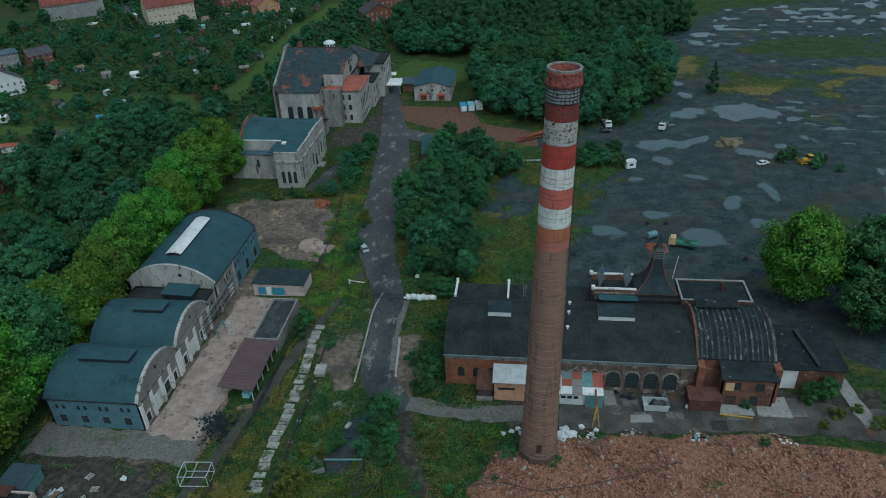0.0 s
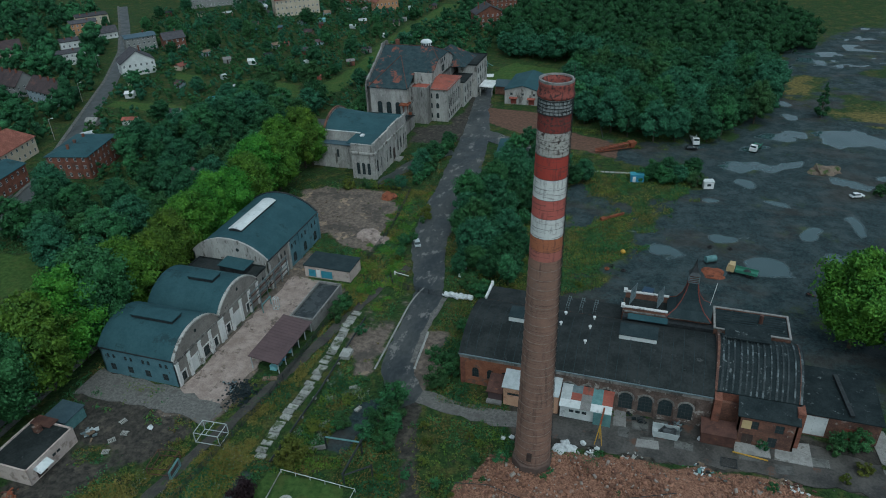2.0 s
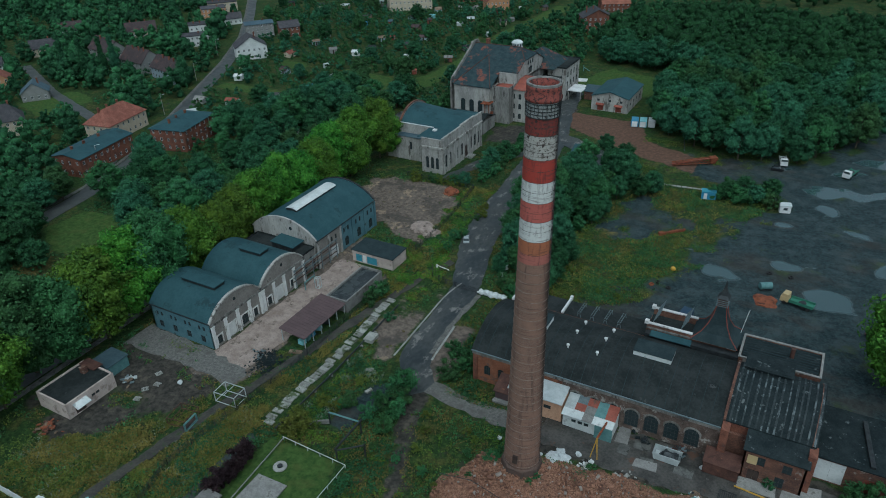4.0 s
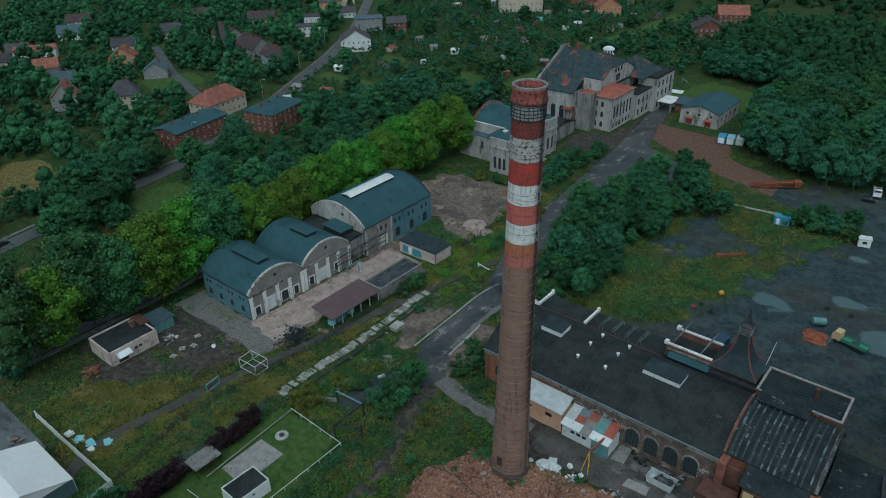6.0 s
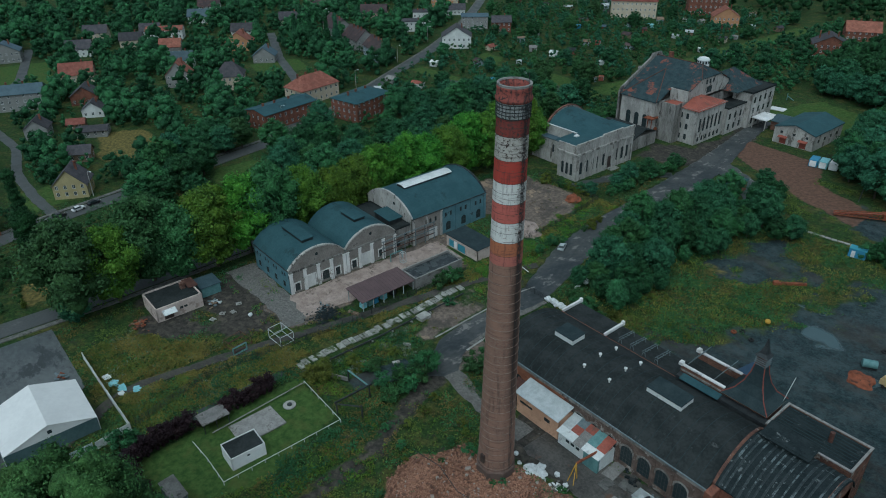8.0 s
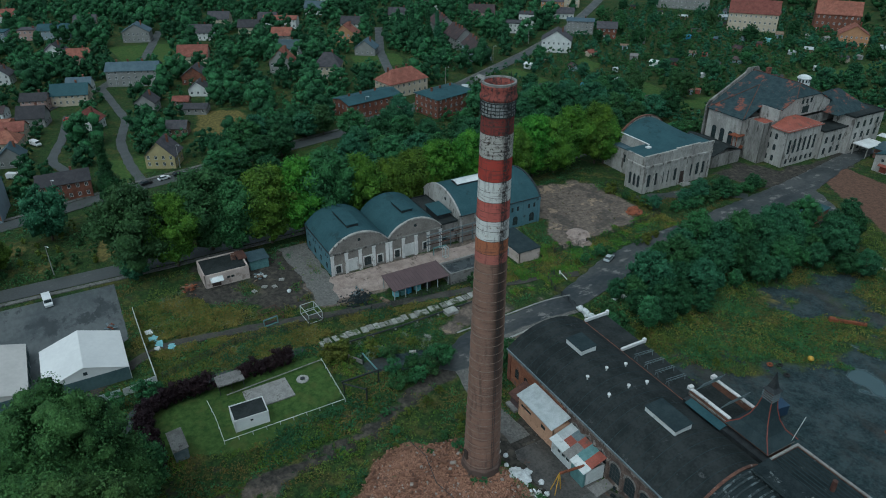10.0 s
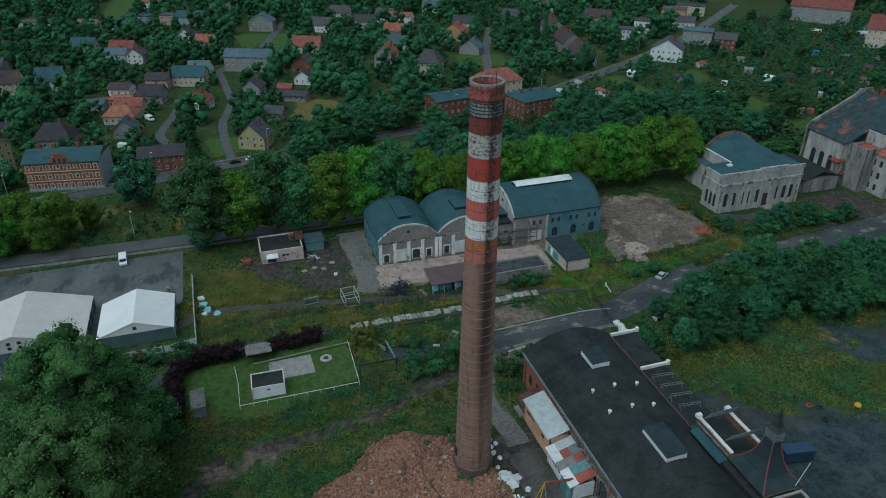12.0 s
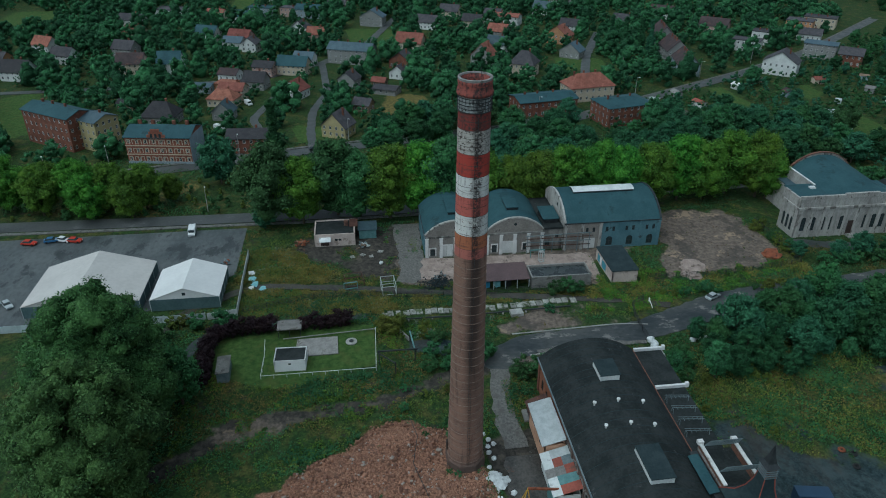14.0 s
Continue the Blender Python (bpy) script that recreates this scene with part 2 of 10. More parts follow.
M["slab_dark"] = surface("damp_concrete_slab", (0.075, 0.075, 0.07), (0.15, 0.148, 0.138), 0.6, 0.8, 0.3, spot=(0.05, 0.05, 0.045), spot_scale=0.7, vary=0.2)
M["rust"] = surface("rusty_steel", (0.14, 0.045, 0.022), (0.28, 0.09, 0.045), 0.8, 0.8, 0.4, spot=(0.07, 0.03, 0.02), spot_scale=0.9)
M["white_paint"] = surface("white_paint", (0.60, 0.60, 0.59), (0.78, 0.78, 0.77), 0.3, 0.6, 0.1, spot=(0.42, 0.41, 0.38), spot_scale=0.5, spot_at=0.64)
M["white_sheet"] = surface("pale_grey_sheet", (0.52, 0.55, 0.54), (0.68, 0.70, 0.69), 0.25, 0.6, 0.15, spot=(0.36, 0.38, 0.38), spot_scale=0.4, spot_at=0.62)
M["tent"] = surface("white_tarpaulin", (0.62, 0.62, 0.61), (0.70, 0.70, 0.685), 0.12, 0.55, 0.1)
M["tent_warm"] = surface("cream_tarpaulin", (0.47, 0.45, 0.425), (0.55, 0.525, 0.495), 0.12, 0.55, 0.1)
M["tent_side"] = surface("green_grey_tarpaulin", (0.06, 0.10, 0.105), (0.09, 0.14, 0.145), 0.2, 0.6, 0.15)
M["concrete"] = surface("concrete", (0.17, 0.165, 0.155), (0.30, 0.29, 0.275), 0.5, 0.9, 0.35, spot=(0.13, 0.125, 0.11), spot_scale=0.5, vary=0.25)
M["concrete_pale"] = surface("pale_concrete", (0.25, 0.25, 0.23), (0.40, 0.40, 0.37), 0.4, 0.85, 0.3, spot=(0.22, 0.21, 0.19), spot_scale=0.6, vary=0.2)
M["fence_concrete"] = surface("painted_concrete_fence", (0.34, 0.40, 0.41), (0.48, 0.55, 0.56), 0.4, 0.85, 0.2, spot=(0.22, 0.26, 0.26), spot_scale=0.5)
M["asphalt"] = surface("wet_worn_asphalt", (0.024, 0.031, 0.034), (0.076, 0.080, 0.079), 0.12, 0.75, 0.3, spot=(0.185, 0.178, 0.166), spot_scale=0.3, spot_at=0.585, stretch=(1.0, 0.55, 1.0), gloss=0.35)
M["street"] = surface("street_asphalt", (0.055, 0.060, 0.060), (0.092, 0.097, 0.096), 0.2, 0.7, 0.2, spot=(0.12, 0.12, 0.12), spot_scale=0.2, spot_at=0.62, gloss=0.45)
M["path_asphalt"] = surface("dark_path_asphalt", (0.034, 0.042, 0.046), (0.066, 0.074, 0.077), 0.3, 0.7, 0.3, gloss=0.45)
M["cobble"] = surface("grey_setts", (0.085, 0.083, 0.077), (0.19, 0.182, 0.168), 1.6, 0.85, 0.6, spot=(0.10, 0.095, 0.085), spot_scale=0.4)
M["yard"] = surface("sandy_yard", (0.22, 0.170, 0.145), (0.38, 0.305, 0.265), 0.35, 0.9, 0.5, spot=(0.125, 0.10, 0.082), spot_scale=0.26, spot_at=0.585)
M["steel_dark"] = surface("dark_steel", (0.03, 0.035, 0.038), (0.06, 0.065, 0.068), 0.8, 0.5, 0.2, metal=0.4)
M["steel_pale"] = surface("pale_galvanised_steel", (0.36, 0.39, 0.39), (0.50, 0.53, 0.53), 0.8, 0.5, 0.2)
M["steel_teal"] = surface("teal_painted_steel", (0.09, 0.19, 0.19), (0.15, 0.27, 0.27), 0.8, 0.6, 0.2)
M["door_blue"] = surface("blue_painted_door", (0.05, 0.21, 0.29), (0.08, 0.30, 0.38), 0.6, 0.6, 0.2)
M["door_white"] = surface("grey_white_door", (0.52, 0.52, 0.50), (0.68, 0.68, 0.66), 0.6, 0.7, 0.2)
M["door_dark"] = surface("dark_wooden_door", (0.035, 0.025, 0.022), (0.07, 0.05, 0.042), 0.6, 0.8, 0.2)
M["door_red"] = surface("red_painted_gate", (0.17, 0.045, 0.035), (0.25, 0.07, 0.05), 0.6, 0.7, 0.2)
M["wood"] = surface("weathered_wood", (0.12, 0.085, 0.06), (0.24, 0.175, 0.12), 0.6, 0.85, 0.3, stretch=(1, 1, 4))
M["bark"] = surface("bark", (0.045, 0.037, 0.028), (0.10, 0.082, 0.062), 1.5, 0.9, 0.6, stretch=(1, 1, 0.3))
M["glass"] = glass("dusty_window_glass")
M["lime_wash"] = surface("flaking_white_lime_wash", (0.52, 0.515, 0.50), (0.74, 0.73, 0.71), 0.4, 0.9, 0.3, spot=(0.26, 0.235, 0.21), spot_scale=0.6, spot_at=0.6, stretch=(1, 1, 0.4))
M["rack_grey"] = surface("blue_grey_steel", (0.10, 0.135, 0.145), (0.18, 0.22, 0.23), 0.8, 0.6, 0.2)
M["peach"] = surface("peach_render", (0.50, 0.29, 0.185), (0.62, 0.38, 0.25), 0.4, 0.85, 0.2, spot=(0.38, 0.21, 0.13), spot_scale=0.5)
LEAVES = [
    ("leaf_bright", (0.028, 0.092, 0.012), (0.146, 0.290, 0.030), 0.26),
    ("leaf_mid", (0.023, 0.078, 0.028), (0.074, 0.200, 0.064), 0.28),
    ("leaf_dark", (0.018, 0.068, 0.032), (0.056, 0.168, 0.070), 0.3),
    ("leaf_olive", (0.048, 0.084, 0.014), (0.165, 0.195, 0.034), 0.2),
    ("leaf_purple", (0.016, 0.008, 0.011), (0.038, 0.020, 0.025), 0.2),
    ("leaf_grey", (0.016, 0.056, 0.016), (0.125, 0.250, 0.072), 0.12),
    ("leaf_pale", (0.10, 0.125, 0.090), (0.26, 0.29, 0.235), 0.1),
    ("leaf_weed", (0.085, 0.088, 0.018), (0.270, 0.225, 0.056), 0.2),
]


def leaf_mass(name, dark, light, vary=0.25):
    """The dense inside of a crown: leaves and the shaded gaps between them, darkened in the colour, too many to tell
    apart.
    """
    m, n, l, b = material(name)
    geo, info = n.new("ShaderNodeNewGeometry"), n.new("ShaderNodeObjectInfo")
    co = geo.outputs["Position"]
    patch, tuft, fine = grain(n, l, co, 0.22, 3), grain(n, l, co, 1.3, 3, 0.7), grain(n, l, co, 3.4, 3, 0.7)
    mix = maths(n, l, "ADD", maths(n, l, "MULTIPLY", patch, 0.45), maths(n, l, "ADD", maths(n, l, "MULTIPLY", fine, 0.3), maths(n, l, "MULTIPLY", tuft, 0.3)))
    # low tone far below the leaf colour: shade between leaves put into the colour
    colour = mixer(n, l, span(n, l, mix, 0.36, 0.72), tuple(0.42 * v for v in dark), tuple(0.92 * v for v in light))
    hsv = n.new("ShaderNodeHueSaturation")
    l.new(maths(n, l, "MULTIPLY_ADD", info.outputs["Random"], 2 * vary, 1 - vary), hsv.inputs["Value"])
    l.new(maths(n, l, "MULTIPLY_ADD", info.outputs["Random"], 0.05, 0.475), hsv.inputs["Hue"])
    l.new(colour, hsv.inputs["Color"])
    l.new(hsv.outputs[0], b.inputs["Base Color"])
    b.inputs["Roughness"].default_value, b.inputs["Specular IOR Level"].default_value = 0.85, 0.15
    bumped(n, l, b, maths(n, l, "ADD", tuft, maths(n, l, "MULTIPLY", fine, 0.5)), 1.0, 0.7)
    return m


# per leaf colour, a darker core with the crown's inner shade painted in
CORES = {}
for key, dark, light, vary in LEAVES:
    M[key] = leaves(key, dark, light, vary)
    CORES[M[key].name] = leaf_mass(key + "_shaded_mass", dark, light, vary)
M["tarp_white"] = surface("white_plastic_bag", (0.44, 0.46, 0.46), (0.68, 0.70, 0.70), 1.2, 0.5, 0.4, vary=0.1)
M["tarp_cyan"] = surface("turquoise_plastic", (0.18, 0.42, 0.46), (0.30, 0.55, 0.58), 1.2, 0.5, 0.4)
M["rubber"] = surface("black_rubber", (0.015, 0.015, 0.016), (0.03, 0.03, 0.03), 1.0, 0.8, 0.1)


def paint(name, c, rough=0.3):
    return surface(name, tuple(0.85 * v for v in c), c, 0.7, rough, 0.05)


M["car_white"], M["car_silver"], M["car_red"] = paint("white_car_paint", (0.75, 0.76, 0.76)), paint("silver_car_paint", (0.42, 0.46, 0.47)), paint("red_car_paint", (0.50, 0.05, 0.03))
M["car_blue"], M["car_black"], M["truck_green"] = paint("blue_car_paint", (0.05, 0.15, 0.30)), paint("black_car_paint", (0.02, 0.022, 0.025)), paint("green_truck_paint", (0.07, 0.22, 0.15), 0.5)
M["container_blue"] = paint("dark_blue_container_paint", (0.030, 0.060, 0.105), 0.5)
M["machine_yellow"], M["cab_tan"], M["box_blue"] = paint("yellow_machine_paint", (0.55, 0.33, 0.05), 0.5), paint("tan_cab_paint", (0.55, 0.42, 0.22), 0.5), paint("blue_container_paint", (0.07, 0.26, 0.42), 0.5)


def chip_brick():
    m, n, l, b = material("broken_brick")
    geo = n.new("ShaderNodeNewGeometry")
    k = geo.outputs["Random Per Island"]
    colour = mixer(n, l, k, (0.100, 0.046, 0.031), (0.42, 0.215, 0.135))
    colour = mixer(n, l, span(n, l, maths(n, l, "FRACT", maths(n, l, "MULTIPLY", k, 17.0)), 0.92, 0.94), colour, (0.36, 0.32, 0.28))
    l.new(mixer(n, l, 0.2, colour, (0.13, 0.07, 0.05)), b.inputs["Base Color"])
    b.inputs["Roughness"].default_value = 0.92
    return m


M["rubble_brick"] = chip_brick()
M["heap"] = surface("brown_soil", (0.11, 0.085, 0.065), (0.22, 0.17, 0.13), 0.8, 0.95, 0.5, spot=(0.05, 0.08, 0.02), spot_scale=0.4)
M["slab"] = surface("mossy_concrete_slab", (0.17, 0.17, 0.15), (0.34, 0.34, 0.31), 0.8, 0.9, 0.3, spot=(0.07, 0.09, 0.045), spot_scale=0.5, spot_at=0.55, vary=0.3)

M["render_pink"] = surface("pinkish_render", (0.44, 0.36, 0.32), (0.58, 0.49, 0.44), 0.4, 0.88, 0.2, spot=(0.30, 0.24, 0.21), spot_scale=0.5)


# ---- walls and roofs ----
def wall(b, o, u, length, height, ops=(), th=0.35, z0=-0.5):
    """A wall along u from o, its outside to the right of u. ops: (centre, sill, width, height, arched) cut through it."""
    u = Vector((u[0], u[1], 0)).normalized()
    nrm, o = Vector((u.y, -u.x, 0)), Vector((o[0], o[1], 0))

    def at(a, z, d):
        return o + u * a - nrm * d + Vector((0, 0, z))

    cuts = [(c - w / 2, c + w / 2, s, s + h, arch) for c, s, w, h, arch in ops]
    us = sorted({0.0, length, *[q for c in cuts for q in c[:2]]})
    zs = sorted({z0, height, *[q for c in cuts for q in c[2:4]]})
    for a0, a1 in zip(us, us[1:]):
        run = None
        for k, (z_a, z_b) in enumerate(zip(zs, zs[1:])):
            am, zm = (a0 + a1) / 2, (z_a + z_b) / 2
            hole = any(c[0] < am < c[1] and c[2] < zm < c[3] for c in cuts)
            if not hole and run is None:
                run = z_a
            if run is not None and (hole or k == len(zs) - 2):
                end = z_a if hole else z_b
                b.face((at(a0, run, 0), at(a1, run, 0), at(a1, end, 0), at(a0, end, 0)))
                b.face((at(a1, run, th), at(a0, run, th), at(a0, end, th), at(a1, end, th)))
                run = None
    for a0, a1, s, t, arch in cuts:
        b.face((at(a0, s, 0), at(a0, s, th), at(a0, t, th), at(a0, t, 0)))
        b.face((at(a1, s, th), at(a1, s, 0), at(a1, t, 0), at(a1, t, th)))
        b.face((at(a0, t, 0), at(a0, t, th), at(a1, t, th), at(a1, t, 0)))
        b.face((at(a0, s, th), at(a0, s, 0), at(a1, s, 0), at(a1, s, th)))
        if arch:
            r, m = (a1 - a0) / 2, (a0 + a1) / 2
            rise = min(r, (t - s) * 0.5)
            for side in (-1, 1):
                arc = [at(m + side * r * math.cos(q), t - rise + rise * math.sin(q), 0.02) for q in (0, 0.4, 0.8, 1.2, math.pi / 2)]
                corner = at(m + side * r, t, 0.02)
                for p, q in zip(arc, arc[1:]):
                    b.face((corner, p, q) if side > 0 else (corner, q, p))
    b.face((at(0, height, 0), at(length, height, 0), at(length, height, th), at(0, height, th)))
    b.face((at(0, z0, 0), at(0, height, 0), at(0, height, th), at(0, z0, th)))
    b.face((at(length, z0, th), at(length, height, th), at(length, height, 0), at(length, z0, 0)))


PANES = {}


def windows(parent, o, u, ops, bar=None, pane=None, name="window", cols=2, rows=2, depth=0.16, whole=False):
    """A frame with bars and a pane in each opening of a wall."""
    bar, pane = bar or M["steel_dark"], pane or M["glass"]
    u = Vector((u[0], u[1], 0)).normalized()
    nrm = Vector((u.y, -u.x, 0))
    turn = math.degrees(math.atan2(u.y, u.x))
    for c, s, w, h, arch in ops:
        key = (round(w, 2), round(h, 2), bar.name, pane.name, cols, rows, whole)
        if key not in PANES:
            f = Builder()
            e = min(0.09, w * 0.1)
            if whole:
                f.box(-w / 2, w / 2, -0.03, 0.05, 0, h)
                f.box(-w / 2 + 0.12, -0.05, -0.05, -0.03, 0.12, h - 0.12, 1).box(0.05, w / 2 - 0.12, -0.05, -0.03, 0.12, h - 0.12, 1)
            else:
                f.box(-w / 2, w / 2, -0.05, 0.05, 0, e).box(-w / 2, w / 2, -0.05, 0.05, h - e, h)
                f.box(-w / 2, -w / 2 + e, -0.05, 0.05, e, h - e).box(w / 2 - e, w / 2, -0.05, 0.05, e, h - e)
            for i in range(1, 0 if whole else cols):
                f.box(-w / 2 + w * i / cols - e / 3, -w / 2 + w * i / cols + e / 3, -0.04, 0.04, e, h - e)
            for i in range(1, 0 if whole else rows):
                f.box(-w / 2 + e, w / 2 - e, -0.038, 0.038, h * i / rows - e / 3, h * i / rows + e / 3)
            fm, gm = f.mesh(name), Builder().box(-w / 2 + 0.02, w / 2 - 0.02, -0.012, 0.012, 0.02, h - 0.02).mesh("pane")
            fm.materials.append(bar)
            fm.materials.append(pane)
            gm.materials.append(pane)
            PANES[key] = fm, gm
        fm, gm = PANES[key]
        p = Vector((o[0], o[1], 0)) + u * c - nrm * depth
        w_ob = part(name, fm, bar, parent)
        w_ob.matrix_basis = pose(p.x, p.y, s, 0, 0, turn)
        if not whole:
            part("pane", gm, pane, w_ob)


def leaf_door(parent, o, u, c, w, h, mat, name="door", leaves_n=2, depth=0.12, s=0.0):
    """A boarded door of one or two leaves in an opening."""
    u = Vector((u[0], u[1], 0)).normalized()
    nrm = Vector((u.y, -u.x, 0))
    p = Vector((o[0], o[1], 0)) + u * c - nrm * depth
    turn = math.degrees(math.atan2(u.y, u.x))
    holder = None
    for i in range(leaves_n):
        b = Builder()
        a0, a1 = -w / 2 + w * i / leaves_n + 0.015, -w / 2 + w * (i + 1) / leaves_n - 0.015
        b.box(a0, a1, -0.03, 0.03, 0.02, h - 0.02)
        ob = part(name, b, mat, parent)
        ob.matrix_basis = pose(p.x, p.y, s, 0, 0, turn)
        for z in (0.12, h - 0.27):
            part("brace", Builder().box(a0 + 0.05, a1 - 0.05, -0.055, -0.03, z, z + 0.14), mat, ob)
    return ob


def arc_line(a0, a1, ze, za, n=16, skew=0.0):
    """Points (a, z) of a flat arch from a0 to a1, from the height ze at the ends to za at the crown."""
    out = []
    half, rise = (a1 - a0) / 2, za - ze
    rad = (half * half + rise * rise) / (2 * rise)
    top = math.asin(min(1.0, half / rad))
    for i in range(n + 1):
        q = -top + 2 * top * i / n
        out.append((a0 + half + rad * math.sin(q) + skew * math.cos(q / top * math.pi / 2), ze + rad * math.cos(q) - (rad - rise)))
    return out


def barrel(b, axis, s0, s1, line, th=0.25, m=0):
    """A curved roof skin along x or y over the points (a, z) of line."""
    def at(s, a, z):
        return (s, a, z) if axis == "x" else (a, s, z)

    low = [(a, z - th) for a, z in line]
    for (p, q), (p2, q2) in zip(zip(line, line[1:]), zip(low, low[1:])):
        b.face((at(s0, *p), at(s1, *p), at(s1, *q), at(s0, *q)), m)
        b.face((at(s0, *p2), at(s0, *q2), at(s1, *q2), at(s1, *p2)), m)
        for s in (s0, s1):
            b.face((at(s, *p), at(s, *q), at(s, *q2), at(s, *p2)), m)
    for a, c in ((line[0], low[0]), (line[-1], low[-1])):
        b.face((at(s0, *a), at(s1, *a), at(s1, *c), at(s0, *c)), m)
    return b


def tympanum(b, axis, s, th, line, z0, lift=0.0, m=0):
    """The wall under an arch, from z0 up to the line, th thick from s on."""
    def at(q, a, z):
        return (q, a, z) if axis == "x" else (a, q, z)

    for p, q in zip(line, line[1:]):
        pts = ((p[0], z0), (q[0], z0), (q[0], q[1] + lift), (p[0], p[1] + lift))
        for k in (s, s + th):
            b.face([at(k, *c) for c in pts], m)
        b.face((at(s, *pts[3]), at(s, *pts[2]), at(s + th, *pts[2]), at(s + th, *pts[3])), m)
        b.face((at(s, *pts[0]), at(s, *pts[1]), at(s + th, *pts[1]), at(s + th, *pts[0])), m)
    for p in (line[0], line[-1]):
        b.face((at(s, p[0], z0), at(s + th, p[0], z0), at(s + th, p[0], p[1] + lift), at(s, p[0], p[1] + lift)), m)
    return b


def gable_roof(b, x0, x1, y0, y1, ze, zr, axis="x", over=0.4, th=0.22, hip=0.0):
    """Two slopes with their ridge along x or y; hip: how far the ridge stops short of the ends."""
    if axis == "y":
        t = Builder()
        gable_roof(t, y0, y1, -x1, -x0, ze, zr, "x", over, th, hip)
        k = len(b.v)
        b.v += [(-y, x, z) for x, y, z in t.v]
        b.f += [tuple(k + i for i in f) for f in t.f]
        b.m += t.m
        return b
    ym = (y0 + y1) / 2
    drop = (zr - ze) / (ym - y0) * over
    a, c = x0 - over, x1 + over
    ra, rc = (x0 + hip, x1 - hip) if hip else (a, c)
    e = ze - drop
    b.sheet(((a, y0 - over, e), (c, y0 - over, e), (rc, ym, zr), (ra, ym, zr)), th)
    b.sheet(((c, y1 + over, e), (a, y1 + over, e), (ra, ym, zr), (rc, ym, zr)), th)
    if hip:
        b.sheet(((a, y1 + over, e), (a, y0 - over, e), (ra, ym, zr)), th)
        b.sheet(((c, y0 - over, e), (c, y1 + over, e), (rc, ym, zr)), th)
    return b


def flat_roof(b, x0, x1, y0, y1, z, th=0.3, rim=0.0):
    b.box(x0, x1, y0, y1, z - th, z)
    if rim:
        w = 0.28
        b.box(x0, x1, y0, y0 + w, z, z + rim).box(x0, x1, y1 - w, y1, z, z + rim).box(x0, x0 + w, y0 + w, y1 - w, z, z + rim).box(x1 - w, x1, y0 + w, y1 - w, z, z + rim)
    return b


def rim_frame(b, x0, x1, y0, y1, z, h, w=0.3):
    """A low wall round a roof."""
    o, i = [(x0, y0), (x1, y0), (x1, y1), (x0, y1)], [(x0 + w, y0 + w), (x1 - w, y0 + w), (x1 - w, y1 - w), (x0 + w, y1 - w)]
    for k in range(4):
        j = (k + 1) % 4
        b.face(((*o[k], z), (*o[j], z), (*o[j], z + h), (*o[k], z + h)))
        b.face(((*i[j], z), (*i[k], z), (*i[k], z + h), (*i[j], z + h)))
        b.face(((*o[k], z + h), (*o[j], z + h), (*i[j], z + h), (*i[k], z + h)))
    return b


def room(b, x0, x1, y0, y1, h, s=(), e=(), n=(), w=(), th=0.35):
    """Four walls round a rectangle, with openings to each side; centres counted along the wall seen from outside."""
    wall(b, (x0, y0), (1, 0), x1 - x0, h, s, th)
    wall(b, (x1, y0 + 0.001), (0, 1), y1 - y0, h, e, th)
    wall(b, (x1 - 0.001, y1), (-1, 0), x1 - x0, h, n, th)
    wall(b, (x0, y1 - 0.001), (0, -1), y1 - y0, h, w, th)


def room_windows(parent, x0, x1, y0, y1, s=(), e=(), n=(), w=(), **k):
    for o, u, ops in (((x0, y0), (1, 0), s), ((x1, y0), (0, 1), e), ((x1, y1), (-1, 0), n), ((x0, y1), (0, -1), w)):
        windows(parent, o, u, ops, **k)


def row_of(first, step, count, sill, w, h, arch=False):
    return [(first + step * i, sill, w, h, arch) for i in range(count)]


# ---- ground ----
def lines(*spans):
    out = []
    for a, b, step in spans:
        out += list(np.arange(a, b - 1e-6, step))
    return np.array(out + [spans[-1][1]])


gx = lines((-3000, -900, 300), (-900, -480, 30), (-480, -125, 4), (-125, 82, 1.35), (82, 260, 2.5), (260, 800, 30), (800, 3000, 300))
gy = lines((-3000, -600, 300), (-600, -150, 30), (-150, 15, 4), (15, 240, 1.35), (240, 420, 2.0), (420, 560, 4), (560, 1000, 25), (1000, 3000, 250))
GX, GY = np.meshgrid(gx, gy)


def hash_noise(x, y, scale, seed=0):
    """Smooth value noise in -1..1 over arrays."""
    x, y = x / scale + 17.3 * seed, y / scale - 9.1 * seed
    xi, yi = np.floor(x), np.floor(y)
    fx, fy = x - xi, y - yi
    fx, fy = fx * fx * (3 - 2 * fx), fy * fy * (3 - 2 * fy)

    def h(i, j):
        q = np.sin(i * 127.1 + j * 311.7 + seed * 74.7) * 43758.5453
        return q - np.floor(q)

    return 2 * ((h(xi, yi) * (1 - fx) + h(xi + 1, yi) * fx) * (1 - fy) + (h(xi, yi + 1) * (1 - fx) + h(xi + 1, yi + 1) * fx) * fy) - 1


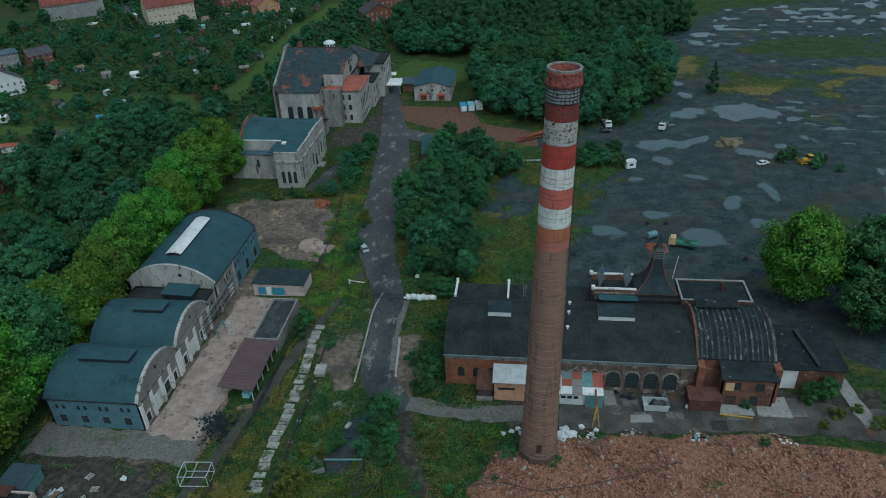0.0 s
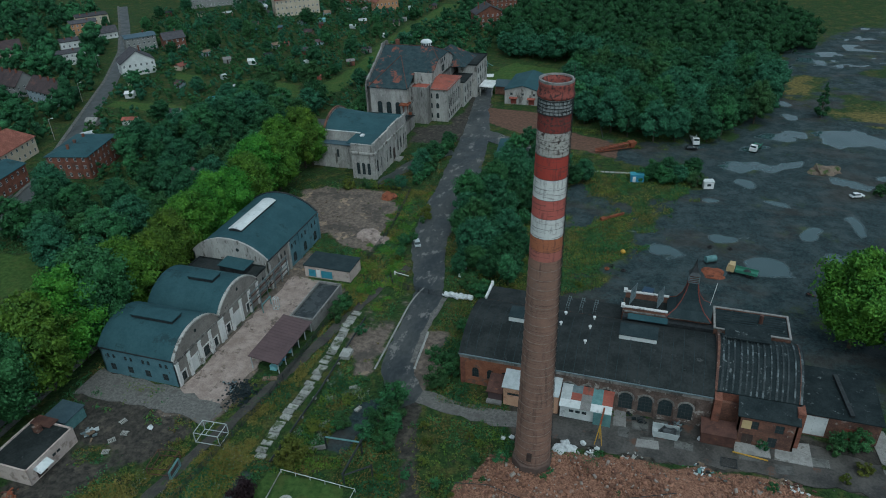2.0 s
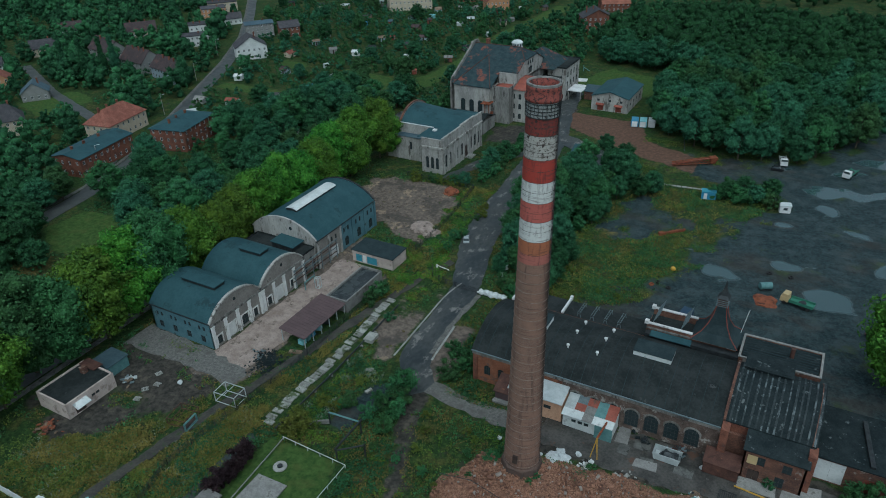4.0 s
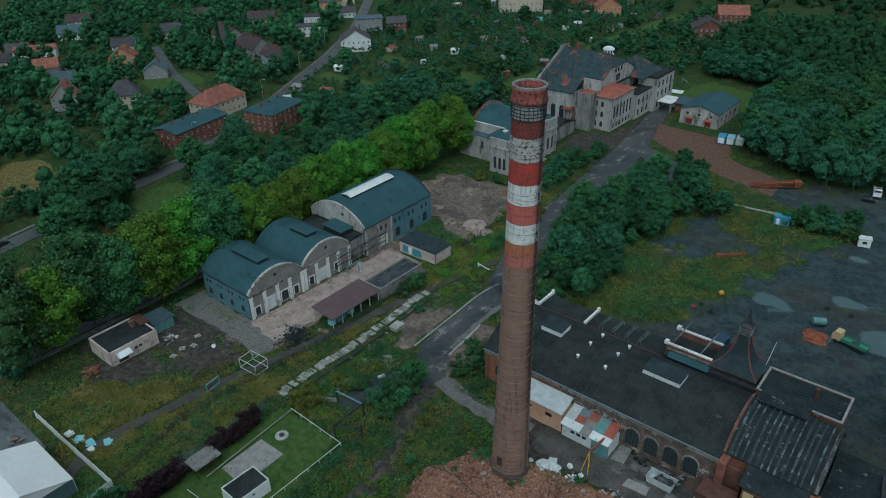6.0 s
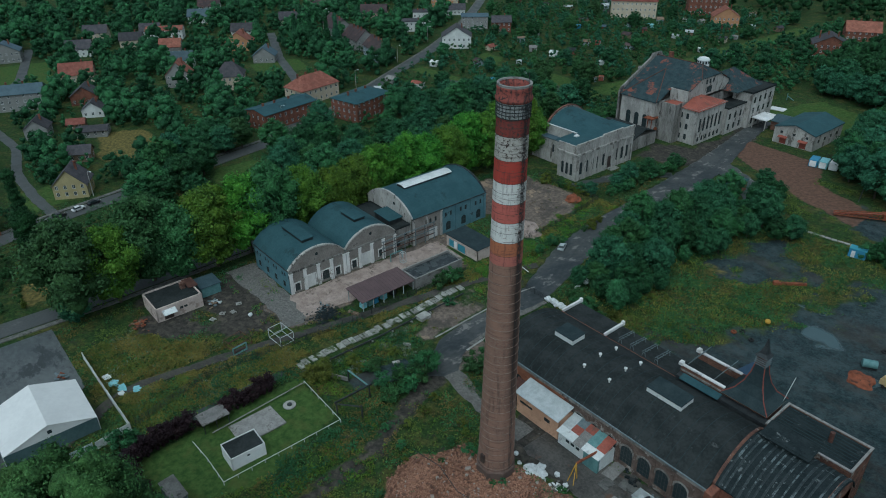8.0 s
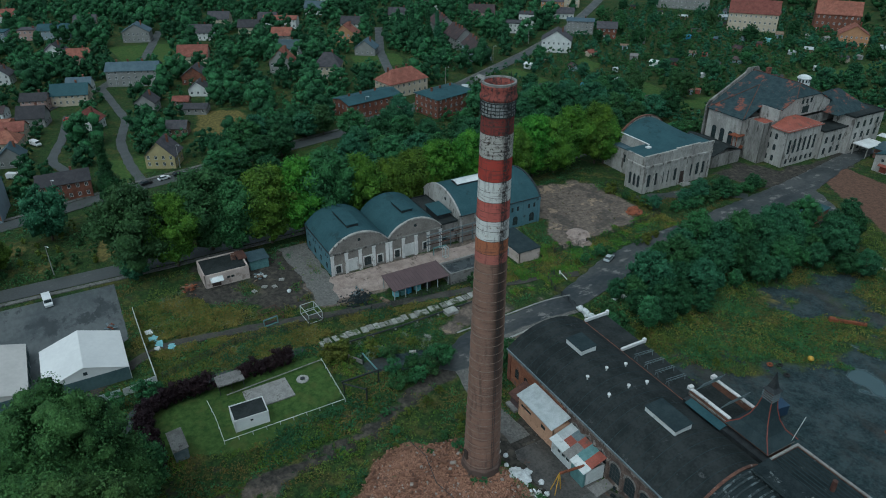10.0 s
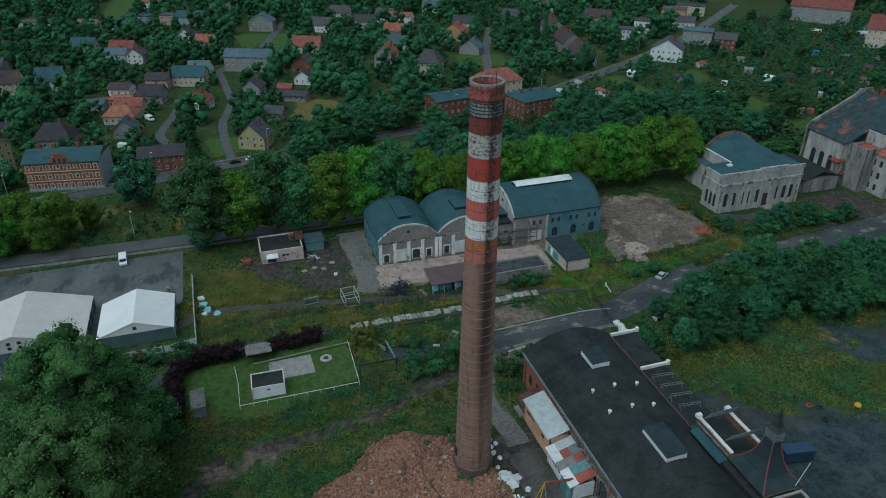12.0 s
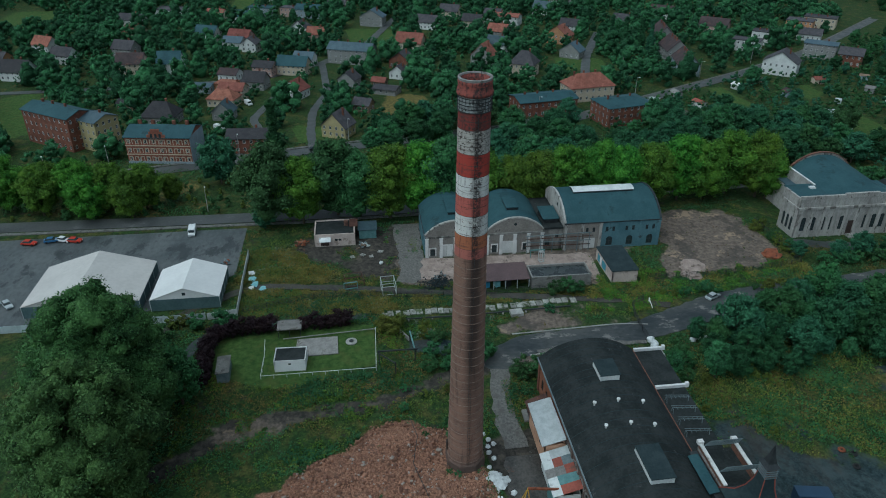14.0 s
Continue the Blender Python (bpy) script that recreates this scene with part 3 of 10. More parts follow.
def area(pts, x, y, soft=2.0, wave=1.5, seed=1):
    """1 well inside the outline, 0 well outside, softened and waved at the edge."""
    x, y = np.asarray(x, float), np.asarray(y, float)
    wx = x + wave * hash_noise(x, y, 5.0, seed) + wave * 0.5 * hash_noise(x, y, 1.9, seed + 5)
    wy = y + wave * hash_noise(x, y, 5.0, seed + 9) + wave * 0.5 * hash_noise(x, y, 1.9, seed + 14)
    inside, best = np.zeros(x.shape, bool), np.full(x.shape, 1e9)
    for (ax, ay), (bx, by) in zip(pts, pts[1:] + pts[:1]):
        cross = (ay > wy) != (by > wy)
        with np.errstate(divide="ignore", invalid="ignore"):
            inside ^= cross & (wx < (bx - ax) * (wy - ay) / (by - ay if by != ay else 1e-9) + ax)
        t = np.clip(((wx - ax) * (bx - ax) + (wy - ay) * (by - ay)) / ((bx - ax) ** 2 + (by - ay) ** 2), 0, 1)
        best = np.minimum(best, np.hypot(wx - ax - t * (bx - ax), wy - ay - t * (by - ay)))
    d = np.where(inside, best, -best)
    return np.clip(0.5 + d / (2 * soft), 0, 1)


def line_area(pts, width, x, y, soft=1.0, wave=0.6, seed=3):
    """1 near a line, 0 away from it."""
    x, y = np.asarray(x, float), np.asarray(y, float)
    best = np.full(x.shape, 1e9)
    for (ax, ay), (bx, by) in zip(pts, pts[1:]):
        t = np.clip(((x - ax) * (bx - ax) + (y - ay) * (by - ay)) / ((bx - ax) ** 2 + (by - ay) ** 2), 0, 1)
        best = np.minimum(best, np.hypot(x - ax - t * (bx - ax), y - ay - t * (by - ay)))
    return np.clip(0.5 + (width / 2 + wave * hash_noise(x, y, 3.0, seed) - best) / (2 * soft), 0, 1)


SLAG = [(-1, 152), (5, 168), (15, 188), (19, 212), (33, 228), (37, 236), (30, 242), (18, 244), (4, 244), (-4, 250), (2, 262), (20, 268), (38, 274), (50, 290), (60, 330), (62, 380), (80, 420), (120, 470), (260, 520), (900, 620), (900, 140), (66, 128), (40, 146), (10, 146)]
WEED_FIELD = [(78, 176), (92, 172), (104, 190), (96, 214), (84, 206)]
CINDER = [(-14, 191), (-17, 206), (-12, 218), (-6, 224), (6, 216), (14, 208), (4, 198), (0, 192)]
RUBBLE = [(-9, 86), (-5, 97), (2, 100.5), (9, 101), (31, 103), (47, 106), (66, 102), (90, 96), (96, 50), (40, 40), (8, 58), (2, 66), (-2, 75), (-7, 80)]
DIRT_LOT = [(-97, 172), (-97, 196), (-84, 203), (-62, 200), (-58, 185), (-57, 162), (-74, 168)]
RED_EARTH = [(-56, 292), (-55, 275), (-40, 268), (-16, 255), (4, 248), (4, 262), (-18, 272), (-26, 290)]
YARD = [(-76, 88), (-62, 90), (-60, 100), (-64, 110), (-64, 124), (-57, 138), (-57, 144), (-70, 146), (-72, 156), (-76, 162)]
MUD_WEST = [(-100, 62), (-84, 58), (-72, 72), (-62, 90), (-76, 96), (-98, 97), (-100, 84)]
LAWN = [(-45, 81.5), (-29, 81.5), (-22, 60), (-28, 46), (-42, 40), (-44, 58)]
PLAYGREEN = [(-60, 312), (-30, 325), (-26, 352), (-60, 362), (-72, 330)]
PATH_SOUTH = [(-30, 120), (-27, 112), (-24, 104), (-20, 92), (-15, 82), (-14, 70), (-12, 52), (-4, 44), (2, 34)]
TAN_A, TAN_B, TAN_C = [(69, 380), (65, 328), (78, 322), (90, 364)], [(86, 346), (113, 344), (180, 352), (180, 334), (146, 330), (99, 302), (82, 306)], [(122, 326), (130, 324), (132, 296), (124, 300)]
GREEN_FAR = [(100, 380), (134, 404), (200, 400), (210, 368), (124, 364), (104, 368)]
DRY = [(-206, 86), (-199, 109), (-232, 115), (-240, 96)]
MEADOW_BRIGHT = [(-172, 118), (-170, 133), (-149, 137), (-135, 124), (-153, 110)]
HALL_APRON = [(-76, 246), (-58, 250), (-54, 262), (-56, 300), (-62, 322), (-68, 320), (-66, 292), (-67, 269), (-80, 263)]
MEADOW = [(-160, 90), (-150, 60), (-124, 66), (-122, 120), (-128, 170), (-150, 160)]
TRACK_GRASS = [(-137, 272), (-131, 300), (-130, 343), (-133, 381), (-133, 434), (-128, 500), (-141, 500), (-145, 434), (-146, 381), (-142, 343), (-145, 300), (-148, 274)]
DARK_POND = [(-36.5, 90), (-33, 89), (-30.5, 95), (-29, 101), (-31, 106), (-35.5, 103), (-37, 96)]
FRONT_YARD = [(-4, 112), (-2, 101), (30, 104), (52, 107), (70, 106), (74, 120), (36, 117)]

LAWNS = [[(-232, 263), (-199, 264), (-160, 258), (-158, 248), (-197, 254), (-230, 255)], [(-189, 305), (-154, 304), (-146, 286), (-178, 288)], [(-298, 195), (-292, 222), (-268, 214), (-273, 187)], [(-200, -48), (-192, -66), (-250, -90), (-262, -74)], [(-478, -178), (-473, -130), (-425, -128), (-407, -152)], [(-196, 52), (-176, 56), (-178, 68), (-196, 70)], [(-230, 309), (-213, 308), (-205, 294), (-223, 296)],
         [(-472, -13), (-560, -9), (-550, 15), (-472, 10), (-453, 0)], [(-391, 73), (-382, 113), (-326, 101), (-349, 79)], MEADOW_BRIGHT]
grass = np.maximum.reduce([*[area(q, GX, GY, 1.5, 1.0) for q in LAWNS], area(LAWN, GX, GY, 0.6, 0.3), area(PLAYGREEN, GX, GY, 1.5, 1.0), area(TRACK_GRASS, GX, GY, 2.5, 2) * 0.8])
slag = area(SLAG, GX, GY, 7.0, 7.0) * np.clip(1.05 + 0.35 * hash_noise(GX, GY, 4.0, 93), 0, 1)
streaks = np.clip(1.0 + 0.8 * hash_noise(GX * 0.35, GY, 9, 71) + 0.5 * hash_noise(GX * 0.5, GY, 3.5, 72), 0, 1)
meadow_far = np.maximum.reduce([area(q, GX, GY, 7, 6) for q in (TAN_A, TAN_B, TAN_C, GREEN_FAR)]) * streaks
slag = slag * (1 - 0.95 * meadow_far)
slag = np.maximum(slag * (1 - 0.6 * area(WEED_FIELD, GX, GY, 8, 4)), area(CINDER, GX, GY, 4, 4) * np.clip(0.85 + 0.6 * hash_noise(GX, GY, 6, 80), 0, 1))
slag = np.maximum(slag, area(DARK_POND, GX, GY, 1.2, 1.0))
rubble = area(RUBBLE, GX, GY, 1.5, 1.5, 2)
ruts = np.maximum(line_area(PATH_SOUTH, 1.6, GX - 1.1, GY, 0.9, 0.8), line_area(PATH_SOUTH, 1.6, GX + 1.1, GY, 0.9, 0.8))
mud = np.maximum.reduce([line_area(PATH_SOUTH, 5.0, GX, GY, 1.8, 1.6) * np.clip(0.62 + 0.3 * hash_noise(GX, GY, 3, 75), 0, 1), ruts * 0.9, area(MUD_WEST, GX, GY, 2.5, 2) * np.clip(0.66 + 0.45 * hash_noise(GX, GY, 7, 78), 0, 1),
                         area(FRONT_YARD, GX, GY, 1.5, 1.2, 6), area(HALL_APRON, GX, GY, 2.5, 2, 8) * 0.85])
BARE_SOUTH = [(-14, 46), (-16, 64), (-11, 67), (-7, 58), (-5, 48)]
GATE_EARTH = [(-47, 146), (-37.4, 146), (-36.4, 114), (-41, 112), (-46.5, 122)]
GATE_EARTH_EAST = [(-29, 132), (-24, 132), (-21, 118), (-24, 108), (-29, 110)]
dirt = np.maximum.reduce([area(BARE_SOUTH, GX, GY, 2.5, 2.0) * 0.55, area(GATE_EARTH, GX, GY, 2, 2) * np.clip(0.72 + 0.5 * hash_noise(GX, GY, 6, 77), 0, 0.9), area(GATE_EARTH_EAST, GX, GY, 1.5, 1.5) * 0.8, area(DIRT_LOT, GX, GY, 3, 2.5, 4), area(YARD, GX, GY, 1.5, 1.0, 5)])
red = area(RED_EARTH, GX, GY, 1.5, 1.0, 7)
MEADOW_SW = [(-84, 46), (-54, 48), (-50, 66), (-54, 86), (-62, 84), (-70, 72), (-82, 60)]
VERGE = [(-150, -44), (-114, -44), (-113, 62), (-128, 66), (-148, 60), (-140, 24)]
WEEDY = [(-26, 146), (10, 146), (20, 190), (14, 226), (-12, 226), (-16, 190)]
dry = np.maximum.reduce([np.maximum.reduce([area(q, GX, GY, 7, 6) for q in (TAN_A, TAN_B, TAN_C)]) * np.clip(streaks - 0.12 + 0.4 * hash_noise(GX, GY, 16, 92), 0, 1) * 0.9, area(WEEDY, GX, GY, 5, 4) * np.clip(0.08 + 0.5 * hash_noise(GX, GY, 8, 83), 0, 0.6), area(VERGE, GX, GY, 4, 3) * np.clip(0.4 + 0.8 * hash_noise(GX, GY, 9, 81), 0, 0.8), area(MEADOW_SW, GX, GY, 5, 4) * np.clip(0.3 + 0.4 * hash_noise(GX, GY, 5, 84), 0, 0.6), area(DRY, GX, GY, 3, 2), area(MEADOW, GX, GY, 4, 3) * np.clip(0.35 + 0.8 * hash_noise(GX, GY, 12, 73), 0, 0.8)])

# standing water on the black field
pools = [(24, 186, 5, 3.5), (40, 196, 4, 3), (70, 192, 5, 4), (52, 183, 5, 4), (46, 236, 4, 2.5), (38, 178, 3, 2), (18, 196, 4, 2), (62, 206, 3, 5), (78, 214, 3, 7), (60, 280, 5, 4), (68, 286, 4, 4), (66, 306, 3, 4), (64, 322, 3, 3),
         (65, 338, 2.5, 2), (66, 352, 2.5, 2), (67, 366, 3, 2), (70, 384, 4, 2), (36, 222, 3, 2), (56, 224, 4, 2), (92, 250, 3, 3), (52, 268, 3, 4)]
POOL_A, POOL_B, POOL_C = [(73, 290), (90, 297), (101, 285), (97, 279), (92, 283), (82, 276), (76, 281)], [(38, 249), (46, 255), (56, 255), (71, 262), (66, 254), (56, 249), (46, 246)], [(74, 250), (80, 249), (88, 241), (82, 238), (77, 243)]
water = np.maximum.reduce([area(q, GX, GY, 1.5, 2.0, 40) for q in (POOL_A, POOL_B, POOL_C)])
for cx, cy, rx, ry in pools:
    q = np.hypot((GX - cx + 3 * hash_noise(GX, GY, 9, 3) + 1.5 * hash_noise(GX, GY, 3, 6)) / rx, (GY - cy + 3 * hash_noise(GX, GY, 11, 8) + 1.5 * hash_noise(GX, GY, 4, 9)) / ry)
    water = np.maximum(water, np.clip(1.5 - q, 0, 1) * (0.95 + 0.3 * hash_noise(GX, GY, 5, 41)))
for line_ in ([(97, 282), (98, 272), (100, 262), (106, 256), (117, 253), (136, 250), (170, 256)], [(100, 285), (108, 274), (118, 268), (140, 264), (180, 272)], [(104, 290), (120, 284), (150, 280), (190, 290)], [(106, 300), (128, 292), (160, 296)], [(118, 232), (116, 220), (110, 206)]):
    water = np.maximum(water, line_area(line_, 1.6, GX, GY, 1.6, 1.6, 43) * 0.85)
water *= slag > 0.3
water = np.maximum(water, np.clip((hash_noise(GX * 0.45, GY, 5.5, 21) + 0.5 * hash_noise(GX * 0.6, GY, 2.6, 22)) * 3.0 - 0.95, 0, 1) * (slag > 0.8) * np.clip((GY - 375) / 22, 0, 1))
water = np.maximum(water, np.clip((hash_noise(GX * 0.5, GY, 5.0, 25) + 0.5 * hash_noise(GX * 0.7, GY, 2.4, 26)) * 2.8 - 1.55, 0, 1) * (slag > 0.85) * (GX > 96) * np.clip((GY - 255) / 20, 0, 1))
water = np.maximum(water, np.clip((hash_noise(GX, GY, 7, 51) + 0.5 * hash_noise(GX, GY, 3, 52)) * 2.2 - 2.0, 0, 1) * (slag > 0.9) * (GX > 8) * (GY > 150))

relief = -0.12 + 0.10 * hash_noise(GX, GY, 7, 11) - 0.03
GZ = relief + rubble * (0.9 + 0.55 * hash_noise(GX, GY, 8, 12) + 0.25 * hash_noise(GX, GY, 2.7, 13))
far = np.hypot(GX, GY - 150)
GZ = np.where(far > 700, GZ - 0.1, GZ)


def grid_mesh(name, xs, zz, attributes):
    ny, nx = zz.shape
    co = np.stack([GX, GY, zz], -1).reshape(-1, 3)
    idx = np.arange(nx * ny).reshape(ny, nx)
    quads = np.stack([idx[:-1, :-1], idx[:-1, 1:], idx[1:, 1:], idx[1:, :-1]], -1).reshape(-1, 4)
    me = bpy.data.meshes.new(name)
    me.vertices.add(len(co))
    me.vertices.foreach_set("co", co.ravel())
    me.loops.add(quads.size)
    me.loops.foreach_set("vertex_index", quads.ravel())
    me.polygons.add(len(quads))
    me.polygons.foreach_set("loop_start", np.arange(0, quads.size, 4))
    me.update(calc_edges=True)
    for key, value in attributes.items():
        at = me.attributes.new(key, "FLOAT", "POINT")
        at.data.foreach_set("value", value.ravel().astype(np.float32))
    me.shade_smooth()
    return me


def ground_material():
    m, n, l, b = material("ground_cover")
    co = n.new("ShaderNodeNewGeometry").outputs["Position"]

    def zone(key, k=0.7):
        at = n.new("ShaderNodeAttribute")
        at.attribute_name = key
        broken = maths(n, l, "MULTIPLY_ADD", maths(n, l, "SUBTRACT", edge, 0.5), k, at.outputs["Fac"])
        return span(n, l, broken, 0.38, 0.62)

    edge = grain(n, l, co, 0.55, 6, 0.7)
    broad, fine, tiny = grain(n, l, co, 0.09, 5, 0.6), grain(n, l, co, 0.8, 5, 0.7), grain(n, l, co, 4.0, 3, 0.7)
    tuft = grain(n, l, co, 2.1, 4, 0.75)
    blade = maths(n, l, "ADD", maths(n, l, "MULTIPLY", fine, 0.45), maths(n, l, "MULTIPLY", tuft, 0.55))
    weeds = mixer(n, l, span(n, l, blade, 0.36, 0.64), (0.010, 0.026, 0.009), (0.046, 0.084, 0.024))
    weeds = mixer(n, l, maths(n, l, "MULTIPLY", span(n, l, grain(n, l, co, 0.17, 6, 0.7), 0.48, 0.62), 0.8), weeds, mixer(n, l, span(n, l, blade, 0.36, 0.64), (0.030, 0.036, 0.012), (0.125, 0.115, 0.036)))
    weeds = mixer(n, l, maths(n, l, "MULTIPLY", span(n, l, grain(n, l, co, 0.33, 5, 0.7), 0.56, 0.66), 0.7), weeds, (0.042, 0.040, 0.032))
    lawn = mixer(n, l, span(n, l, fine, 0.3, 0.7), (0.029, 0.064, 0.016), (0.074, 0.124, 0.032))
    lawn = mixer(n, l, maths(n, l, "MULTIPLY", span(n, l, grain(n, l, co, 0.25, 5, 0.65), 0.48, 0.66), 0.6), lawn, (0.085, 0.100, 0.030))
    black = mixer(n, l, span(n, l, blade, 0.33, 0.67), (0.010, 0.017, 0.019), (0.046, 0.072, 0.076))
    streak = grain(n, l, co, 0.16, 6, 0.7)
    black = mixer(n, l, span(n, l, streak, 0.50, 0.70), black, (0.050, 0.068, 0.068))
    black = mixer(n, l, maths(n, l, "MULTIPLY", span(n, l, grain(n, l, co, 0.06, 5, 0.65, (0.5, 1.0, 1.0)), 0.50, 0.62), 0.6), black, (0.052, 0.046, 0.040))
    black = mixer(n, l, span(n, l, grain(n, l, co, 0.045, 6, 0.7), 0.56, 0.68), black, (0.050, 0.070, 0.026))
    crumbs = mixer(n, l, span(n, l, tiny, 0.35, 0.65), (0.12, 0.058, 0.038), (0.35, 0.195, 0.13))
    crumbs = mixer(n, l, span(n, l, fine, 0.52, 0.66), crumbs, (0.13, 0.075, 0.055))
    soil = mixer(n, l, span(n, l, fine, 0.3, 0.7), (0.090, 0.074, 0.061), (0.205, 0.165, 0.135))
    soil = mixer(n, l, maths(n, l, "MULTIPLY", span(n, l, grain(n, l, co, 0.13, 5, 0.7), 0.50, 0.60), 0.75), soil, (0.066, 0.060, 0.054))
    soil = mixer(n, l, span(n, l, grain(n, l, co, 0.11, 6, 0.7), 0.57, 0.63), soil, (0.30, 0.225, 0.16))
    earth = mixer(n, l, span(n, l, fine, 0.3, 0.7), (0.085, 0.052, 0.039), (0.165, 0.095, 0.066))
    mire = mixer(n, l, span(n, l, fine, 0.3, 0.7), (0.024, 0.024, 0.022), (0.076, 0.068, 0.057))
    mire = mixer(n, l, maths(n, l, "MULTIPLY", span(n, l, grain(n, l, co, 0.3, 6, 0.7), 0.52, 0.64), 0.7), mire, (0.115, 0.098, 0.080))
    straw = mixer(n, l, span(n, l, fine, 0.35, 0.65), (0.072, 0.070, 0.024), (0.185, 0.150, 0.052))
    wet = zone("water", 0.5)
    colour = weeds
    for key, c in (("grass", lawn), ("mud", mire), ("slag", black), ("dirt", soil), ("red", earth), ("dry", straw), ("rubble", crumbs)):
        colour = mixer(n, l, zone(key), colour, c)
    colour = mixer(n, l, wet, colour, (0.052, 0.090, 0.094))
    l.new(colour, b.inputs["Base Color"])
    at = n.new("ShaderNodeAttribute")
    at.attribute_name = "slag"
    damp = maths(n, l, "MULTIPLY", at.outputs["Fac"], span(n, l, streak, 0.35, 0.6))
    rough = maths(n, l, "MULTIPLY_ADD", damp, -0.24, 0.92)
    rough = maths(n, l, "MULTIPLY", rough, maths(n, l, "SUBTRACT", 1.0, maths(n, l, "MULTIPLY", wet, 0.94)))
    l.new(rough, b.inputs["Roughness"])
    l.new(maths(n, l, "MULTIPLY_ADD", wet, 0.88, maths(n, l, "MULTIPLY_ADD", damp, 0.22, 0.12)), b.inputs["Specular IOR Level"])
    height = maths(n, l, "MULTIPLY", maths(n, l, "ADD", maths(n, l, "ADD", fine, tuft), tiny), maths(n, l, "SUBTRACT", 1.0, wet))
    bumped(n, l, b, height, 0.6, 0.12)
    return m


ground = part("ground", grid_mesh("ground", gx, GZ, {"grass": grass, "slag": slag, "mud": mud, "dirt": dirt, "red": red, "dry": dry, "rubble": rubble, "water": water}), ground_material())
tagged(ground, "open ground of weeds, black slag and bare soil", "ground", kind="structure")


def ribbon(name, pts, width, mat, label, z=0.03, rag=0.0, th=0.12, seed=0, category="road", step=2.0, kind="structure"):
    """A strip of paving along a line, with worn edges."""
    path = []
    for (ax, ay), (bx, by) in zip(pts, pts[1:]):
        k = max(1, int(math.hypot(bx - ax, by - ay) / step))
        path += [(ax + (bx - ax) * i / k, ay + (by - ay) * i / k) for i in range(k)]
    path.append(pts[-1])
    for _ in range(4):
        path = [path[0]] + [((a[0] + 2 * p[0] + c[0]) / 4, (a[1] + 2 * p[1] + c[1]) / 4) for a, p, c in zip(path, path[1:], path[2:])] + [path[-1]]
    rows = []
    rng = random.Random(seed)
    for i, p in enumerate(path):
        a, c = path[max(0, i - 1)], path[min(len(path) - 1, i + 1)]
        d = Vector((c[0] - a[0], c[1] - a[1], 0)).normalized()
        s = Vector((d.y, -d.x, 0))
        w = width(i / (len(path) - 1)) if callable(width) else width
        q = Vector((p[0], p[1], z))
        rows.append((q - s * (w / 2 + rng.uniform(-rag, rag)), q + s * (w / 2 + rng.uniform(-rag, rag))))
    b = Builder()
    for (a, c), (e, g) in zip(rows, rows[1:]):
        b.face((a, c, g, e))
        for p, q in ((c, g), (e, a)):
            b.face((p - Vector((0, 0, th)), q - Vector((0, 0, th)), q, p))
    return solid(name, b, mat, label, category, kind=kind)


ROAD_WORKS = [(-24, 106.5), (-29, 111), (-32.2, 118), (-33.0, 130), (-33.8, 146), (-38, 158), (-43, 172), (-45, 190), (-46, 210), (-49, 235), (-53, 262), (-58, 285), (-64, 318)]
ROAD_LOW = [(-112, -150), (-110, -32), (-109, 10), (-108, 60), (-110, 120), (-116, 180), (-118, 222), (-122, 262)]
ROAD_UP = [(-96, -150), (-128, -70), (-143, -31), (-150, 0), (-155, 23), (-165, 58), (-172, 96), (-178, 125), (-182, 148), (-194, 180), (-212, 212), (-230, 244), (-254, 287), (-287, 338), (-330, 391), (-380, 450)]
LANE_A = [(-158, 30), (-184, 42), (-206, 34), (-232, 40), (-262, 44)]
LANE_B = [(-166, 62), (-190, 60), (-215, 60), (-244, 66), (-300, 62)]
LANE_C = [(-180, 140), (-205, 176), (-245, 196), (-300, 214), (-360, 240)]
LANE_D = [(-258, -130), (-262, -40), (-270, 30), (-300, 62), (-350, 90), (-420, 110)]
ALL_ROADS = [(ROAD_WORKS, 12), (ROAD_LOW, 7), (ROAD_UP, 7), (LANE_A, 4), (LANE_B, 4), (LANE_C, 5), (LANE_D, 6)]
ribbon("works_road", ROAD_WORKS, lambda q: 7.4 + 5.6 * math.sin(math.pi * min(1, max(0, (q - 0.2) * 1.5))), M["asphalt"], "worn wet asphalt works road with pale patches", rag=0.35, seed=1)
ribbon("works_road", [(-52, 262), (-34, 252), (-22, 240)], 9.0, M["asphalt"], "cracked asphalt apron beside the works road", z=0.036, rag=0.4, seed=9)
ribbon("works_road", [(-56, 240), (-66, 232), (-73, 206)], 4.5, M["asphalt"], "overgrown asphalt drive to the old hall", z=0.024, rag=0.5, seed=10)
ribbon("works_road", [(-44, 158), (-46.2, 153.9), (-48.4, 143.8), (-51, 130), (-56, 104), (-62, 76), (-66, 50), (-56, 34), (-40, 26)], 2.6, M["path_mud"], "narrow dark muddy path along the tracks", z=0.022, rag=0.3, seed=11)
b = Builder()
b.prism([(-101, -60), (-48, -60), (-52, -8), (-57, 24), (-73, 44), (-101, 44)], -0.3, 0.02)
M["lot"] = surface("mottled_damp_asphalt", (0.060, 0.070, 0.073), (0.125, 0.135, 0.136), 0.09, 0.7, 0.3, spot=(0.045, 0.052, 0.054), spot_scale=0.16, spot_at=0.56, stretch=(0.6, 1.0, 1.0), gloss=0.45)
solid("parking_lot", b, M["lot"], "grey asphalt parking lot behind the tents", "parking lot", kind="structure")
ribbon("street", ROAD_LOW, 6.6, M["street"], "grey asphalt street behind the tree row", z=0.03, seed=2)
